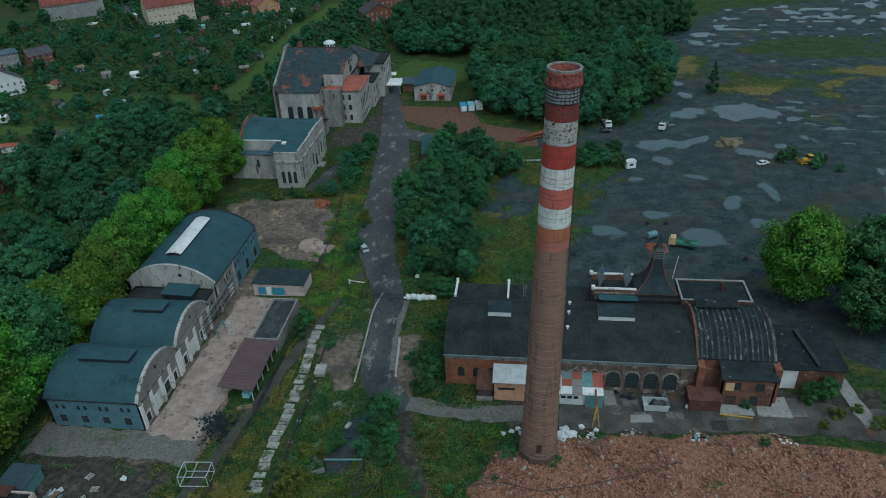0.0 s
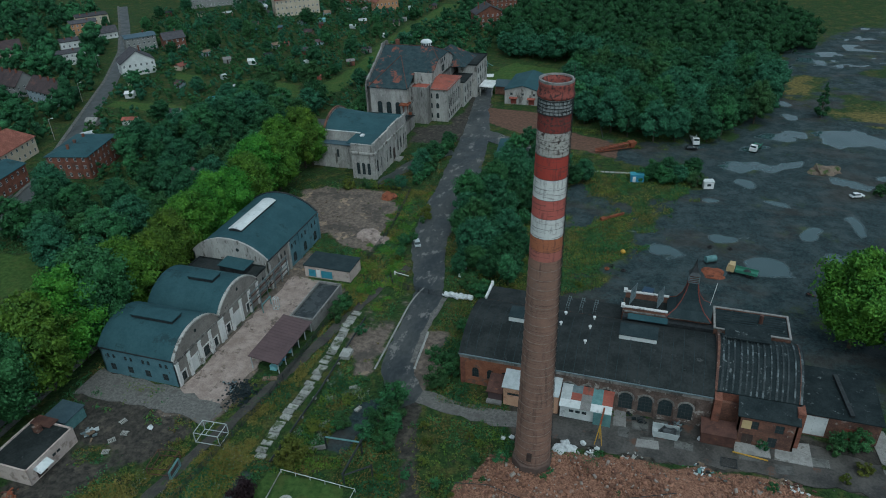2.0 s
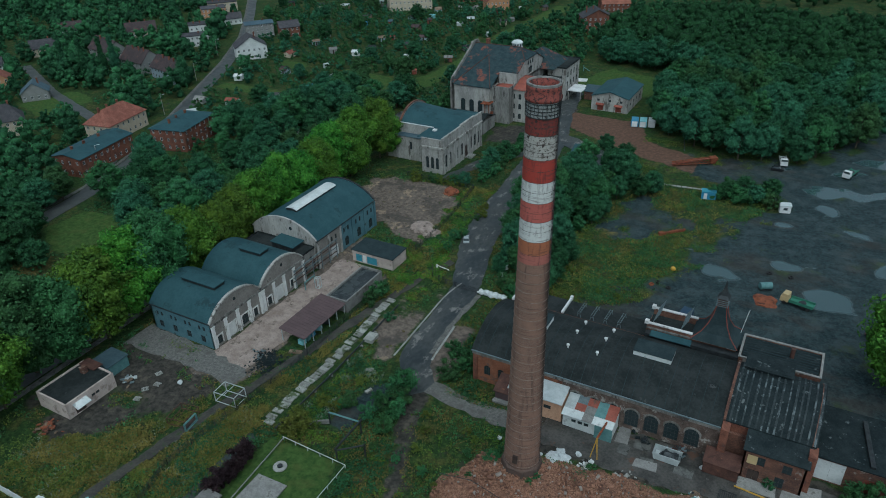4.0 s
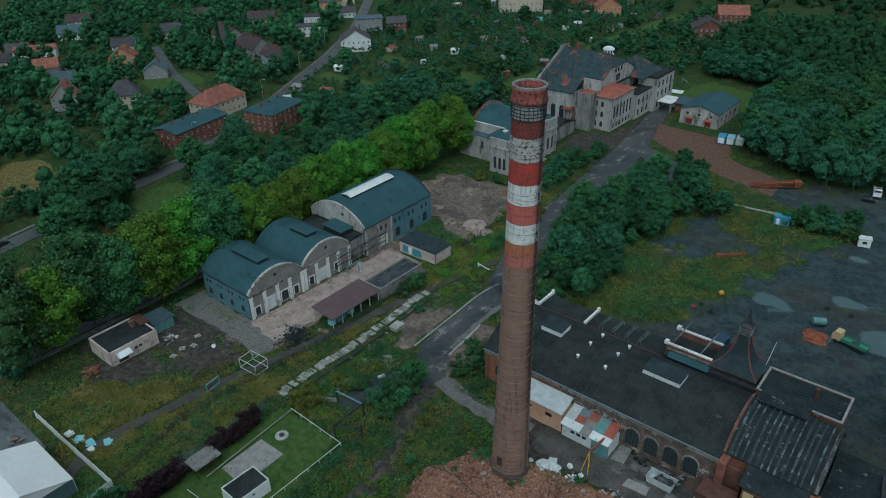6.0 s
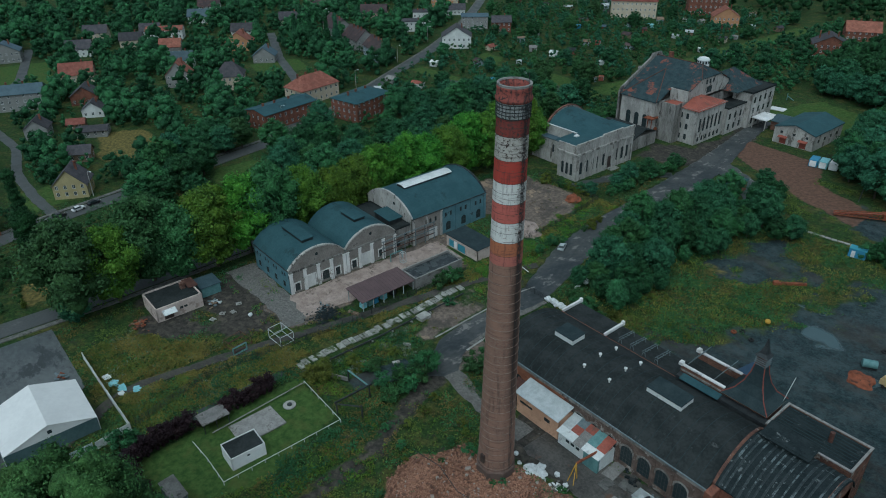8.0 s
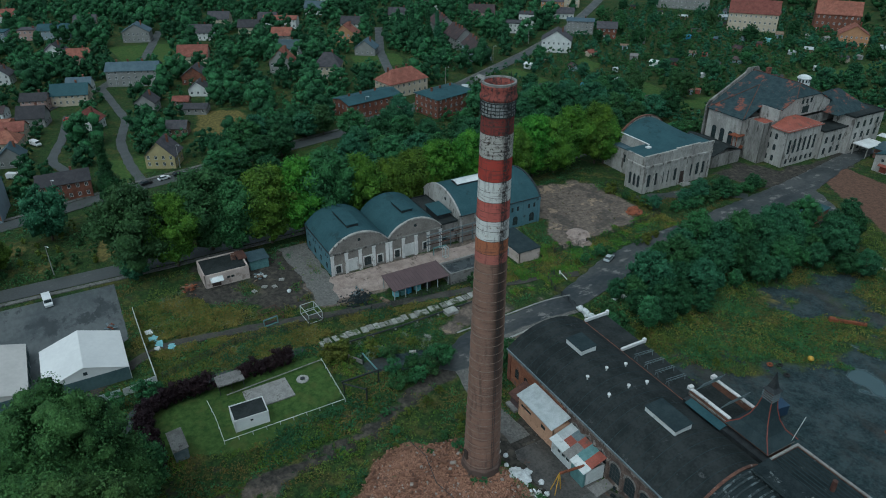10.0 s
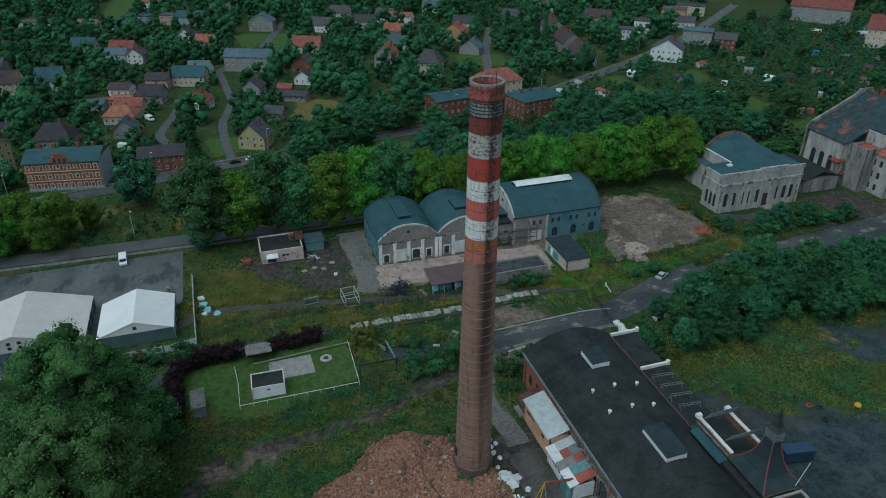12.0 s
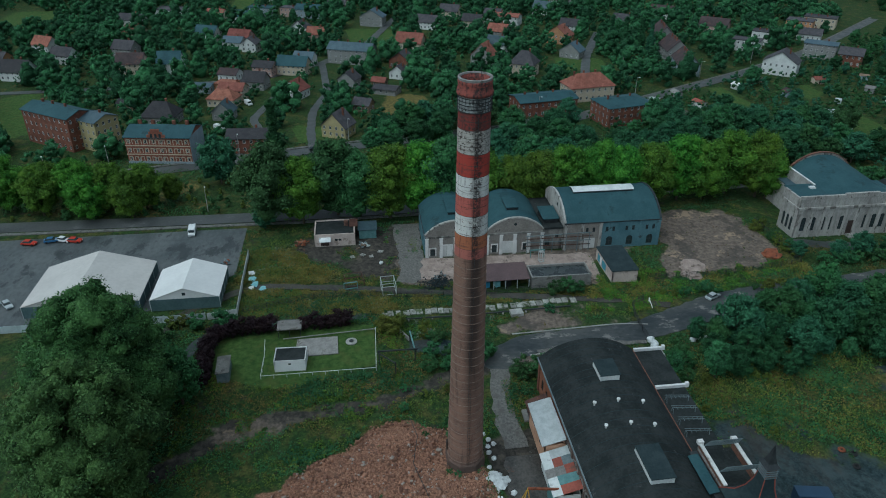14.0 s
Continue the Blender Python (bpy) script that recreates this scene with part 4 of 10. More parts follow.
ribbon("street", ROAD_UP, 6.8, M["street"], "grey asphalt street through the housing", z=0.035, seed=3)
ribbon("pavement", [(x - 5.2, y + 1.5) for x, y in ROAD_UP], 1.5, M["slab_dark"], "grey concrete pavement beside the street", z=0.14, th=0.25, seed=4, category="pavement")
ribbon("pavement", [(x + 4.8, y) for x, y in ROAD_LOW], 1.5, M["slab_dark"], "grey concrete pavement beside the street", z=0.13, th=0.25, seed=5, category="pavement")
for k, lane in enumerate((LANE_A, LANE_B, LANE_C, LANE_D)):
    ribbon("lane", lane, 3.6 if k < 2 else 5.0, M["street"], "narrow asphalt lane between gardens", z=0.028 + 0.004 * k, rag=0.2, seed=20 + k)
ribbon("setts_strip", [(-98, 93.4), (-80, 93.2), (-70, 92.8), (-63, 91)], lambda q: 8.6 - 3.0 * q, M["cobble"], "strip of grey stone setts in front of the hall", z=0.03, rag=0.7, seed=6, category="paving")
ribbon("setts_strip", [(-23.5, 108.8), (-15, 107.6), (-6.5, 107.2), (1, 107.4)], 4.6, M["cobble"], "strip of grey stone setts beside the chimney", z=0.045, rag=0.5, seed=7, category="paving")
ribbon("yard_paving", [(-70, 90), (-69, 112), (-67, 130), (-66, 145)], lambda q: 11 + 4 * q, M["yard"], "sandy beige yard between halls and sheds", z=0.026, rag=0.5, seed=8, category="paving")
ribbon("footpath", [(-24, 36.0), (-31.9, 36.6), (-37.7, 37.2), (-43.3, 39.8), (-47.3, 44.6), (-48.0, 61.4), (-48.6, 80.0)], 2.7, M["path_asphalt"], "dark asphalt footpath round the fenced lawn", z=0.03, rag=0.15, seed=33, category="path")
ribbon("kerb", [(-28.9, 131), (-27.6, 117)], 0.5, M["concrete_pale"], "pale broken kerb beside the bare earth", z=0.10, rag=0.1, seed=14, category="kerb")
ribbon("kerb", [(-29.8, 146), (-30.0, 132), (-28.9, 119)], 1.3, M["cobble"], "row of pale setts along the worn road", z=0.05, rag=0.3, seed=15, category="kerb")
ribbon("kerb", [(-36.3, 114.5), (-36.7, 124), (-37.6, 143), (-36.4, 149)], 0.4, M["concrete_pale"], "pale kerb line beside the worn road", z=0.10, seed=13, category="kerb")


M["yard_wet"] = surface("wet_dirty_concrete", (0.036, 0.035, 0.033), (0.105, 0.098, 0.088), 0.22, 0.7, 0.3, spot=(0.115, 0.062, 0.043), spot_scale=0.16, spot_at=0.6, gloss=0.28)
ribbon("yard_paving", [(3, 109.5), (20, 109.6), (40, 110.6), (56, 111.2), (72, 109.5), (92, 108)], lambda q: 10.0 + 1.5 * math.sin(6 * q), M["yard_wet"], "wet dirty concrete yard before the brick buildings", z=0.02, rag=0.7, seed=31, category="paving")
ribbon("yard_paving", [(67.0, 124), (67.6, 117), (68.4, 109)], 3.0, M["concrete"], "pale concrete drive beside the low annex", z=0.06, rag=0.3, seed=32, category="paving")
M["felt_blue"] = surface("blue_grey_felt", (0.020, 0.032, 0.036), (0.036, 0.052, 0.056), 0.3, 0.8, 0.2, spec=0.15)


# ---- the chimney ----
def chimney_radius(z):
    return float(np.interp(z, [0, 3, 20, 46, 70, 76], [3.5, 3.36, 2.98, 2.58, 2.36, 2.32]))


def chimney_brick():
    m, n, l, b = material("chimney_brick")
    co = n.new("ShaderNodeTexCoord").outputs["Object"]
    sep = n.new("ShaderNodeSeparateXYZ")
    l.new(co, sep.inputs[0])
    ang = maths(n, l, "ARCTAN2", sep.outputs[1], sep.outputs[0])
    com = n.new("ShaderNodeCombineXYZ")
    l.new(maths(n, l, "MULTIPLY", ang, 3.0), com.inputs[0])
    l.new(sep.outputs[2], com.inputs[1])
    br = n.new("ShaderNodeTexBrick")
    l.new(com.outputs[0], br.inputs["Vector"])
    br.inputs["Scale"].default_value = 1.0
    br.inputs["Brick Width"].default_value, br.inputs["Row Height"].default_value, br.inputs["Mortar Size"].default_value = 0.26, 0.085, 0.012
    br.inputs["Color1"].default_value, br.inputs["Color2"].default_value, br.inputs["Mortar"].default_value = (0.265, 0.150, 0.110, 1), (0.165, 0.095, 0.072, 1), (0.23, 0.175, 0.145, 1)
    broad = grain(n, l, co, 0.35, 5, 0.65)
    colour = mixer(n, l, span(n, l, broad, 0.38, 0.66), br.outputs["Color"], (0.265, 0.160, 0.120))
    rows = grain(n, l, co, 1.0, 4, 0.7, (0.25, 0.25, 4.5))
    colour = mixer(n, l, maths(n, l, "MULTIPLY", span(n, l, rows, 0.52, 0.66), 0.55), colour, (0.085, 0.055, 0.044))
    stain = grain(n, l, co, 0.8, 5, 0.7, (1, 1, 0.12))
    colour = mixer(n, l, maths(n, l, "MULTIPLY", span(n, l, stain, 0.52, 0.68), 0.6), colour, (0.085, 0.060, 0.050))
    # soot run on the east side
    off = maths(n, l, "ADD", ang, maths(n, l, "MULTIPLY_ADD", grain(n, l, co, 0.3, 3), 0.5, -0.25))
    run = span(n, l, maths(n, l, "ABSOLUTE", maths(n, l, "SUBTRACT", off, 0.12)), 0.75, 0.08)
    run = maths(n, l, "MULTIPLY", run, span(n, l, sep.outputs[2], 6.0, 34.0))
    colour = mixer(n, l, maths(n, l, "MULTIPLY", run, 0.82), colour, (0.035, 0.030, 0.028))
    foot = span(n, l, maths(n, l, "ADD", sep.outputs[2], maths(n, l, "MULTIPLY", stain, 3.0)), 5.6, 3.8)
    colour = mixer(n, l, maths(n, l, "MULTIPLY", foot, 0.7), colour, (0.055, 0.050, 0.048))
    l.new(colour, b.inputs["Base Color"])
    b.inputs["Roughness"].default_value = 0.92
    b.inputs["Specular IOR Level"].default_value = 0.15
    bumped(n, l, b, br.outputs["Fac"], 0.35, 0.02)
    return m


def band_paint(name, c, under=(0.17, 0.09, 0.065), worn=0.6, soot=0.85):
    m, n, l, b = material(name)
    co = n.new("ShaderNodeTexCoord").outputs["Object"]
    sep = n.new("ShaderNodeSeparateXYZ")
    l.new(co, sep.inputs[0])
    ang = maths(n, l, "ARCTAN2", sep.outputs[1], sep.outputs[0])
    fine, streak = grain(n, l, co, 2.2, 6, 0.75), grain(n, l, co, 1.7, 6, 0.75, (1, 1, 0.16))
    colour = mixer(n, l, grain(n, l, co, 0.5, 4), tuple(0.78 * v for v in c), c)
    colour = mixer(n, l, span(n, l, fine, worn, worn + 0.08), colour, under)
    colour = mixer(n, l, maths(n, l, "MULTIPLY", span(n, l, streak, 0.50, 0.64), 0.75), colour, tuple(0.36 * v + 0.02 for v in c))
    row = grain(n, l, co, 1.0, 3, 0.6, (0.35, 0.35, 5.0))
    colour = mixer(n, l, maths(n, l, "MULTIPLY", span(n, l, row, 0.56, 0.64), 0.55), colour, (0.075, 0.055, 0.05))
    off = maths(n, l, "ADD", ang, maths(n, l, "MULTIPLY_ADD", grain(n, l, co, 0.8, 5, 0.7), 0.7, -0.35))
    run = span(n, l, maths(n, l, "ABSOLUTE", maths(n, l, "SUBTRACT", off, 0.12)), 0.48, 0.06)
    run = maths(n, l, "MULTIPLY", run, span(n, l, fine, 0.36, 0.58))
    colour = mixer(n, l, maths(n, l, "MULTIPLY", run, soot), colour, (0.028, 0.026, 0.026))
    l.new(colour, b.inputs["Base Color"])
    b.inputs["Roughness"].default_value = 0.85
    b.inputs["Specular IOR Level"].default_value = 0.25
    bumped(n, l, b, fine, 0.3, 0.03)
    return m


def build_chimney(x, y):
    ob = thing("chimney", "tall round brick chimney with red and white bands and hoops", "chimney", x, y)
    ob.matrix_world = pose(x, y, 0, 0, 0.95, 0)
    ob.scale = (1.0, 1.0, 1.0045)
    brickwork = chimney_brick()
    b = Builder()
    b.lathe([(chimney_radius(z), z) for z in [-0.5] + [2.0 * i for i in range(24)] + [46.7]], 48, cap=False)
    part("shaft", b, brickwork, ob, "brown sooty brick shaft", smooth=True)
    b = Builder()
    b.lathe([(3.85, -0.8), (3.85, 2.6), (3.5, 3.0)], 8, cap=False, turn=0.39)
    part("plinth", b, brickwork, ob, "dark weathered eight-sided brick plinth")
    red, white = (0.40, 0.062, 0.046), (0.70, 0.70, 0.67)
    bands = [(46.7, 48.4, (0.44, 0.155, 0.125)), (48.4, 50.7, (0.42, 0.155, 0.080)), (50.7, 54.1, white), (54.1, 57.2, (0.50, 0.135, 0.110)), (57.2, 60.5, white), (60.5, 64.0, red), (64.0, 67.6, (0.47, 0.45, 0.41)),
             (67.6, 70.1, (0.22, 0.048, 0.040)), (70.1, 72.3, (0.42, 0.44, 0.43))]
    for z0, z1, c in bands:
        b = Builder().lathe([(chimney_radius(z) + 0.015, z) for z in np.linspace(z0, z1, 4)], 48, cap=False)
        part("painted_band", b, band_paint("band_paint", c, worn=0.52 if z0 > 63 else 0.585, under=(0.05, 0.035, 0.032) if z0 > 63 else (0.15, 0.085, 0.065)), ob, "weathered %s painted band" % ("white" if c[1] > 0.4 else "red"), smooth=True)
    b = Builder().lathe([(2.40, 72.3), (2.62, 72.45), (2.66, 72.8), (2.52, 73.1), (2.44, 73.8), (2.50, 74.1), (2.50, 74.3), (2.42, 74.6), (2.14, 74.62), (2.08, 73.5), (1.95, 60.0)], 48, cap=False)
    part("crown", b, band_paint("crown_paint", (0.30, 0.085, 0.068), under=(0.05, 0.032, 0.030), worn=0.5), ob, "flaking red corbelled brick crown", smooth=True)
    b = Builder().lathe([(2.46, 74.5), (2.48, 74.80), (2.16, 74.82), (2.10, 74.60)], 48, closed=True)
    part("rim", b, M["concrete"], ob, "beige stone rim")
    hoops = [3.4, 5.2, 7.0, 8.6, 10.4, 12.0, 13.6, 15.2] + [17.0 + 1.75 * i for i in range(17)]
    for z in hoops:
        r = chimney_radius(z)
        part("hoop", Builder().lathe([(r + 0.01, z - 0.055), (r + 0.06, z - 0.055), (r + 0.06, z + 0.055), (r + 0.01, z + 0.055)], 40, closed=True), M["hoop"], ob, "pale rusted steel hoop")
    for z in [48.4, 50.7, 52.4, 54.1, 55.6, 57.2, 58.9, 60.5, 62.3, 64.0, 65.2, 66.4, 67.6, 68.9]:
        r = chimney_radius(z)
        part("hoop", Builder().lathe([(r + 0.018, z - 0.025), (r + 0.04, z - 0.025), (r + 0.04, z + 0.025), (r + 0.018, z + 0.025)], 40, closed=True), M["hoop_dark"], ob, "dark steel hoop")
        part("clamp", Builder().box(r + 0.02, r + 0.16, -0.25, 0.25, z - 0.12, z + 0.12), M["hoop_dark"], ob)
    for i in range(5):
        z = 70.2 + 0.49 * i
        part("cage_ring", Builder().lathe([(2.44, z - 0.05), (2.52, z - 0.05), (2.52, z + 0.05), (2.44, z + 0.05)], 36, closed=True), M["steel_dark"], ob)
    for i in range(26):
        a = 2 * math.pi * i / 26
        part("cage_bar", Builder().beam((2.49 * math.cos(a), 2.49 * math.sin(a), 70.1), (2.49 * math.cos(a), 2.49 * math.sin(a), 72.2), 0.06), M["steel_dark"], ob)
    part("lightning_rod", Builder().tube((2.3, 0.4, 73.5), (2.3, 0.4, 76.6), 0.04, 6), M["steel_dark"], ob)
    part("ladder", ladder_shape(), M["steel_dark"], ob, "narrow climbing irons up the shaft")
    part("cable", Builder().tube((3.1, -1.2, 21.0), (-0.4, -3.25, 15.5), 0.05, 6).tube((-0.4, -3.25, 15.5), (-2.3, -2.3, 14.8), 0.05, 6), M["hoop"], ob, "slack pale cable wound round the shaft")
    part("soot_door", Builder().box(-0.45, 0.45, -3.62, -3.3, 4.3, 6.2), M["door_dark"], ob, "small dark bricked-up flue door")
    return ob


def ladder_shape():
    b = Builder()
    for i in range(120):
        z = 3.0 + 0.6 * i
        if z < 72.6:
            r, q = chimney_radius(z), chimney_radius(min(73.0, z + 0.6))
            b.beam((r + 0.15, -0.2, z), (q + 0.15, -0.2, z + 0.6), 0.04)
            b.beam((r + 0.15, 0.2, z), (q + 0.15, 0.2, z + 0.6), 0.04)
            b.beam((r + 0.15, -0.2, z), (r + 0.15, 0.2, z), 0.03)
    return b


M["hoop"] = surface("pale_rusted_hoop", (0.15, 0.10, 0.080), (0.31, 0.235, 0.19), 1.5, 0.7, 0.2)
M["hoop_dark"] = surface("dark_hoop", (0.035, 0.028, 0.026), (0.08, 0.06, 0.052), 1.5, 0.7, 0.2)
build_chimney(3.5, 96.9)


# ---- the three halls west of the yard ----
def pilaster(parent, x, y, z1, w=0.9, d=0.35, mat=None):
    part("pilaster", Builder().box(x - 0.05, x + d, y - w / 2, y + w / 2, -0.4, z1).box(x - 0.06, x + d + 0.1, y - w / 2 - 0.1, y + w / 2 + 0.1, z1 - 0.35, z1), mat or M["lime_wash"], parent)


def roof_monitor(name, parent, x0, x1, y0, y1, z, h, mat, tilt=0.0):
    part(name, Builder().box(x0 + 0.25, x1 - 0.25, y0 + 0.25, y1 - 0.25, z - 1.5, z + h - 0.2), M["steel_dark"], parent)
    b = Builder()
    b.sheet(((x0, y0, z + h), (x1, y0, z + h + tilt), (x1, y1, z + h + tilt), (x0, y1, z + h)), 0.2)
    part("monitor_roof", b, mat, parent)


def front_hall(y0, y1, label, with_south):
    x0, x1 = -96.0, -76.0
    ob = thing("workshop_hall", label, "hall", group="workshop halls")
    width = y1 - y0
    east = [(2.2, 0.4, 1.5, 2.3, True), (6.2, 0.0, 3.2, 3.6, False), (11.0, 0.5, 2.2, 2.8, True), (14.8, 0.4, 1.4, 2.4, False)] if with_south else [(2.6, 0.5, 1.5, 2.4, False), (7.0, 0.0, 4.0, 3.6, False), (12.0, 0.8, 2.0, 2.2, False)]
    south = row_of(2.6, 4.7, 4, 1.0, 1.5, 1.9) + [(2.0 + 4.7 * i + d, 4.5, 0.75, 1.2, True) for i in range(4) for d in (0, 1.5)] if with_south else ()
    b = Builder()
    wall(b, (x1, y0), (0, 1), width, 7.2, east)
    part("front_wall", b, M["render_grey"], ob, "grey rendered front wall with pale piers")
    windows(ob, (x1, y0), (0, 1), [q for q in east if q[1] > 0.1])
    for q in east:
        if q[1] < 0.1:
            leaf_door(ob, (x1, y0), (0, 1), q[0], q[2], q[3], M["door_white"])
    b = Builder()
    wall(b, (x0, y0), (1, 0), x1 - x0, 7.2, south)
    wall(b, (x0, y1), (0, -1), width, 7.2)
    wall(b, (x1, y1), (-1, 0), x1 - x0, 7.2)
    part("side_wall", b, M["blue_wall"], ob, "blue-grey painted side wall")
    windows(ob, (x0, y0), (1, 0), south)
    line = arc_line(y0 - 0.1, y1 + 0.1, 7.1, 11.4, 18)
    part("roof", barrel(Builder(), "x", x0 - 0.3, x1 - 0.45, line, 0.3), M["teal_roof"], ob, "curved slate-blue felt roof", smooth=False)
    part("gable", tympanum(Builder(), "x", x1 - 0.42, 0.44, line, 7.0, 0.15), M["render_grey"], ob, "arched grey gable wall")
    part("gable", tympanum(Builder(), "x", x0, 0.3, line, 7.0, -0.1), M["blue_wall"], ob)
    cope = [(a, z + 0.15) for a, z in line]
    part("coping", barrel(Builder(), "x", x1 - 0.5, x1 + 0.22, [(a, z + 0.22) for a, z in line], 0.42), M["render_pale"], ob, "pale arched coping")
    part("cornice", Builder().box(x1, x1 + 0.25, y0, y1, 6.2, 6.75), M["render_old"], ob, "reddish weathered cornice band")
    for i in range(5):
        pilaster(ob, x1, y0 + 0.5 + (width - 1.0) * i / 4, 6.3)
    for p in east:
        b = Builder()
        y = y0 + p[0]
        for s in (-1, 1):
            b.box(x1 + 0.002, x1 + 0.09, y + s * (p[2] / 2 + 0.15) - 0.15, y + s * (p[2] / 2 + 0.15) + 0.15, p[1], p[1] + p[3] + 0.3)
        b.box(x1 + 0.002, x1 + 0.10, y - p[2] / 2 - 0.3, y + p[2] / 2 + 0.3, p[1] + p[3] + 0.05, p[1] + p[3] + 0.4)
        part("surround", b, M["lime_wash"], ob, "white painted door and window surround")
    part("roundel", Builder().tube((x1 - 0.1, (y0 + y1) / 2, 9.3), (x1 + 0.05, (y0 + y1) / 2, 9.3), 0.45, 14), M["glass"], ob)
    part("gutter", Builder().box(x0 - 0.2, x1, y0 - 0.3, y0 - 0.08, 7.0, 7.2), M["steel_dark"], ob)
    part("downpipe", Builder().tube((x1 + 0.2, y1 - 0.1, 0), (x1 + 0.2, y1 - 0.1, 7.4), 0.1, 8), M["steel_dark"], ob)
    ym = (y0 + y1) / 2
    roof_monitor("roof_monitor", ob, -91.5 if with_south else -88.5, -80.0 if with_south else -81.0, ym - 1.9, ym + 1.9, 11.3, 1.0, M["teal_roof"])
    return ob


front_hall(97.3, 114.8, "grey workshop hall with curved blue roof and blue side wall", True)
front_hall(114.9, 132.0, "middle workshop hall with curved blue roof and grey arched front", False)


def long_hall():
    x0, x1, y0, y1 = -98.8, -76.0, 138.0, 167.3
    ob = thing("workshop_hall", "long workshop hall with curved blue roof and pale roof light", "hall", group="workshop halls")
    east = [(8.0, 0.0, 3.4, 3.4, False), (14.0, 0.6, 1.9, 3.0, True), (20.2, 0.6, 1.9, 3.0, True), (26.4, 0.6, 1.9, 3.0, True)] + [(c, 5.3, 0.8, 1.5, False) for c in (7, 9, 13, 15, 19, 21, 25.2, 27.2)]
    b = Builder()
    wall(b, (x1, y0), (0, 1), 11.0, 8.6, [q for q in east if q[0] < 11])
    part("front_wall", b, M["render_grey"], ob, "grey rendered wall with a white gate")
    b = Builder()
    wall(b, (x1, y0 + 11.0), (0, 1), y1 - y0 - 11.0, 8.6, [(q[0] - 11, *q[1:]) for q in east if q[0] > 11])
    wall(b, (x1, y1), (-1, 0), x1 - x0, 8.6)
    wall(b, (x0, y1), (0, -1), y1 - y0, 8.6)
    part("side_wall", b, M["blue_wall"], ob, "blue painted wall with tall arched windows")
    b = Builder()
    wall(b, (x0, y0), (1, 0), x1 - x0, 8.6)
    line = arc_line(x0 - 0.1, x1 + 0.1, 8.6, 13.5, 20)
    tympanum(b, "y", y0, 0.4, line, 8.6, 0.3)
    part("gable_wall", b, M["render_pale"], ob, "pale rendered arched end wall")
    part("gable_wall", tympanum(Builder(), "y", y1 - 0.4, 0.4, line, 8.5, 0.3), M["blue_wall"], ob)
    part("roof", barrel(Builder(), "y", y0 + 0.42, y1 - 0.42, line, 0.3), M["teal_roof"], ob, "curved slate-blue felt roof")
    for y in (y0 - 0.05, y1 - 0.5):
        part("coping", barrel(Builder(), "y", y, y + 0.55, [(a, z + 0.42) for a, z in line], 0.2), M["steel_dark"] if y > 150 else M["render_pale"], ob)
    windows(ob, (x1, y0), (0, 1), [q for q in east if q[1] > 0.1])
    leaf_door(ob, (x1, y0), (0, 1), 8.0, 3.4, 3.4, M["door_white"])
    for y in (y0 + 0.5, y0 + 5.5, y0 + 11.0, y0 + 17.1, y0 + 23.3, y1 - 0.5):
        pilaster(ob, x1, y, 8.3, 0.8, 0.3, M["render_pale"] if y < 150 else M["blue_wall"])
    part("gutter", Builder().box(x1 + 0.02, x1 + 0.3, y0, y1, 8.4, 8.62), M["steel_dark"], ob)
    part("oculus", Builder().tube((-84.5, y0 - 0.06, 10.9), (-84.5, y0 + 0.1, 10.9), 0.5, 14), M["glass"], ob)
    zs = 13.3
    part("rooflight_curb", Builder().box(-89.6, -85.9, 143.0, 161.5, zs - 0.6, zs + 0.75), M["steel_dark"], ob)
    b = Builder()
    barrel(b, "y", 142.8, 161.7, arc_line(-89.8, -85.7, zs + 0.75, zs + 1.25, 6), 0.1)
    part("rooflight", b, M["white_sheet"], ob, "long pale translucent roof light")
    return ob


long_hall()

# the ruined link between the halls
link = thing("link_building", "ruined low link building with exposed pipes between halls", "building")
b = Builder()
wall(b, (-77.0, 132.1), (0, 1), 5.8, 6.6, [(1.4, 0.8, 1.4, 1.8, False), (4.2, 3.6, 1.0, 1.0, False)])
part("wall", b, M["render_old"], link, "stained bare wall with missing render")
part("roof", flat_roof(Builder(), -97, -76.6, 132.1, 137.9, 7.0, 0.3, 0.3), M["black_roof"], link)
windows(link, (-77.0, 132.1), (0, 1), [(1.4, 0.8, 1.4, 1.8, False), (4.2, 3.6, 1.0, 1.0, False)])
part("dormer", Builder().box(-87.2, -80.0, 132.8, 137.2, 7.0, 8.6), M["steel_dark"], link)
part("dormer_roof", Builder().sheet(((-87.6, 132.5, 9.0), (-79.6, 132.5, 8.6), (-79.6, 137.5, 8.6), (-87.6, 137.5, 9.0)), 0.2), M["teal_roof"], link)
for i, z in enumerate((2.2, 3.4, 4.6, 5.6)):
    part("pipe", Builder().tube((-75.4 + 0.15 * i, 126.5, z), (-75.3 + 0.1 * i, 146.0, z - 0.3 + 0.2 * i), 0.14, 8), M["rack_grey" if i % 2 else "rust_dark"], link, "exposed pipe run along the wall")
for y in (127, 131, 134.5, 138.5, 142.0, 145.5):
    part("pipe_post", Builder().beam((-75.0, y, 0), (-75.0, y, 5.8), 0.18), M["rack_grey"], link)
part("pump_frame", Builder().beam((-72.5, 127.5, 0), (-72.5, 127.5, 2.4), 0.2).beam((-72.5, 131.5, 0), (-72.5, 131.5, 2.4), 0.2).beam((-72.5, 127.3, 2.4), (-72.5, 131.7, 2.4), 0.25), M["steel_teal"], link)


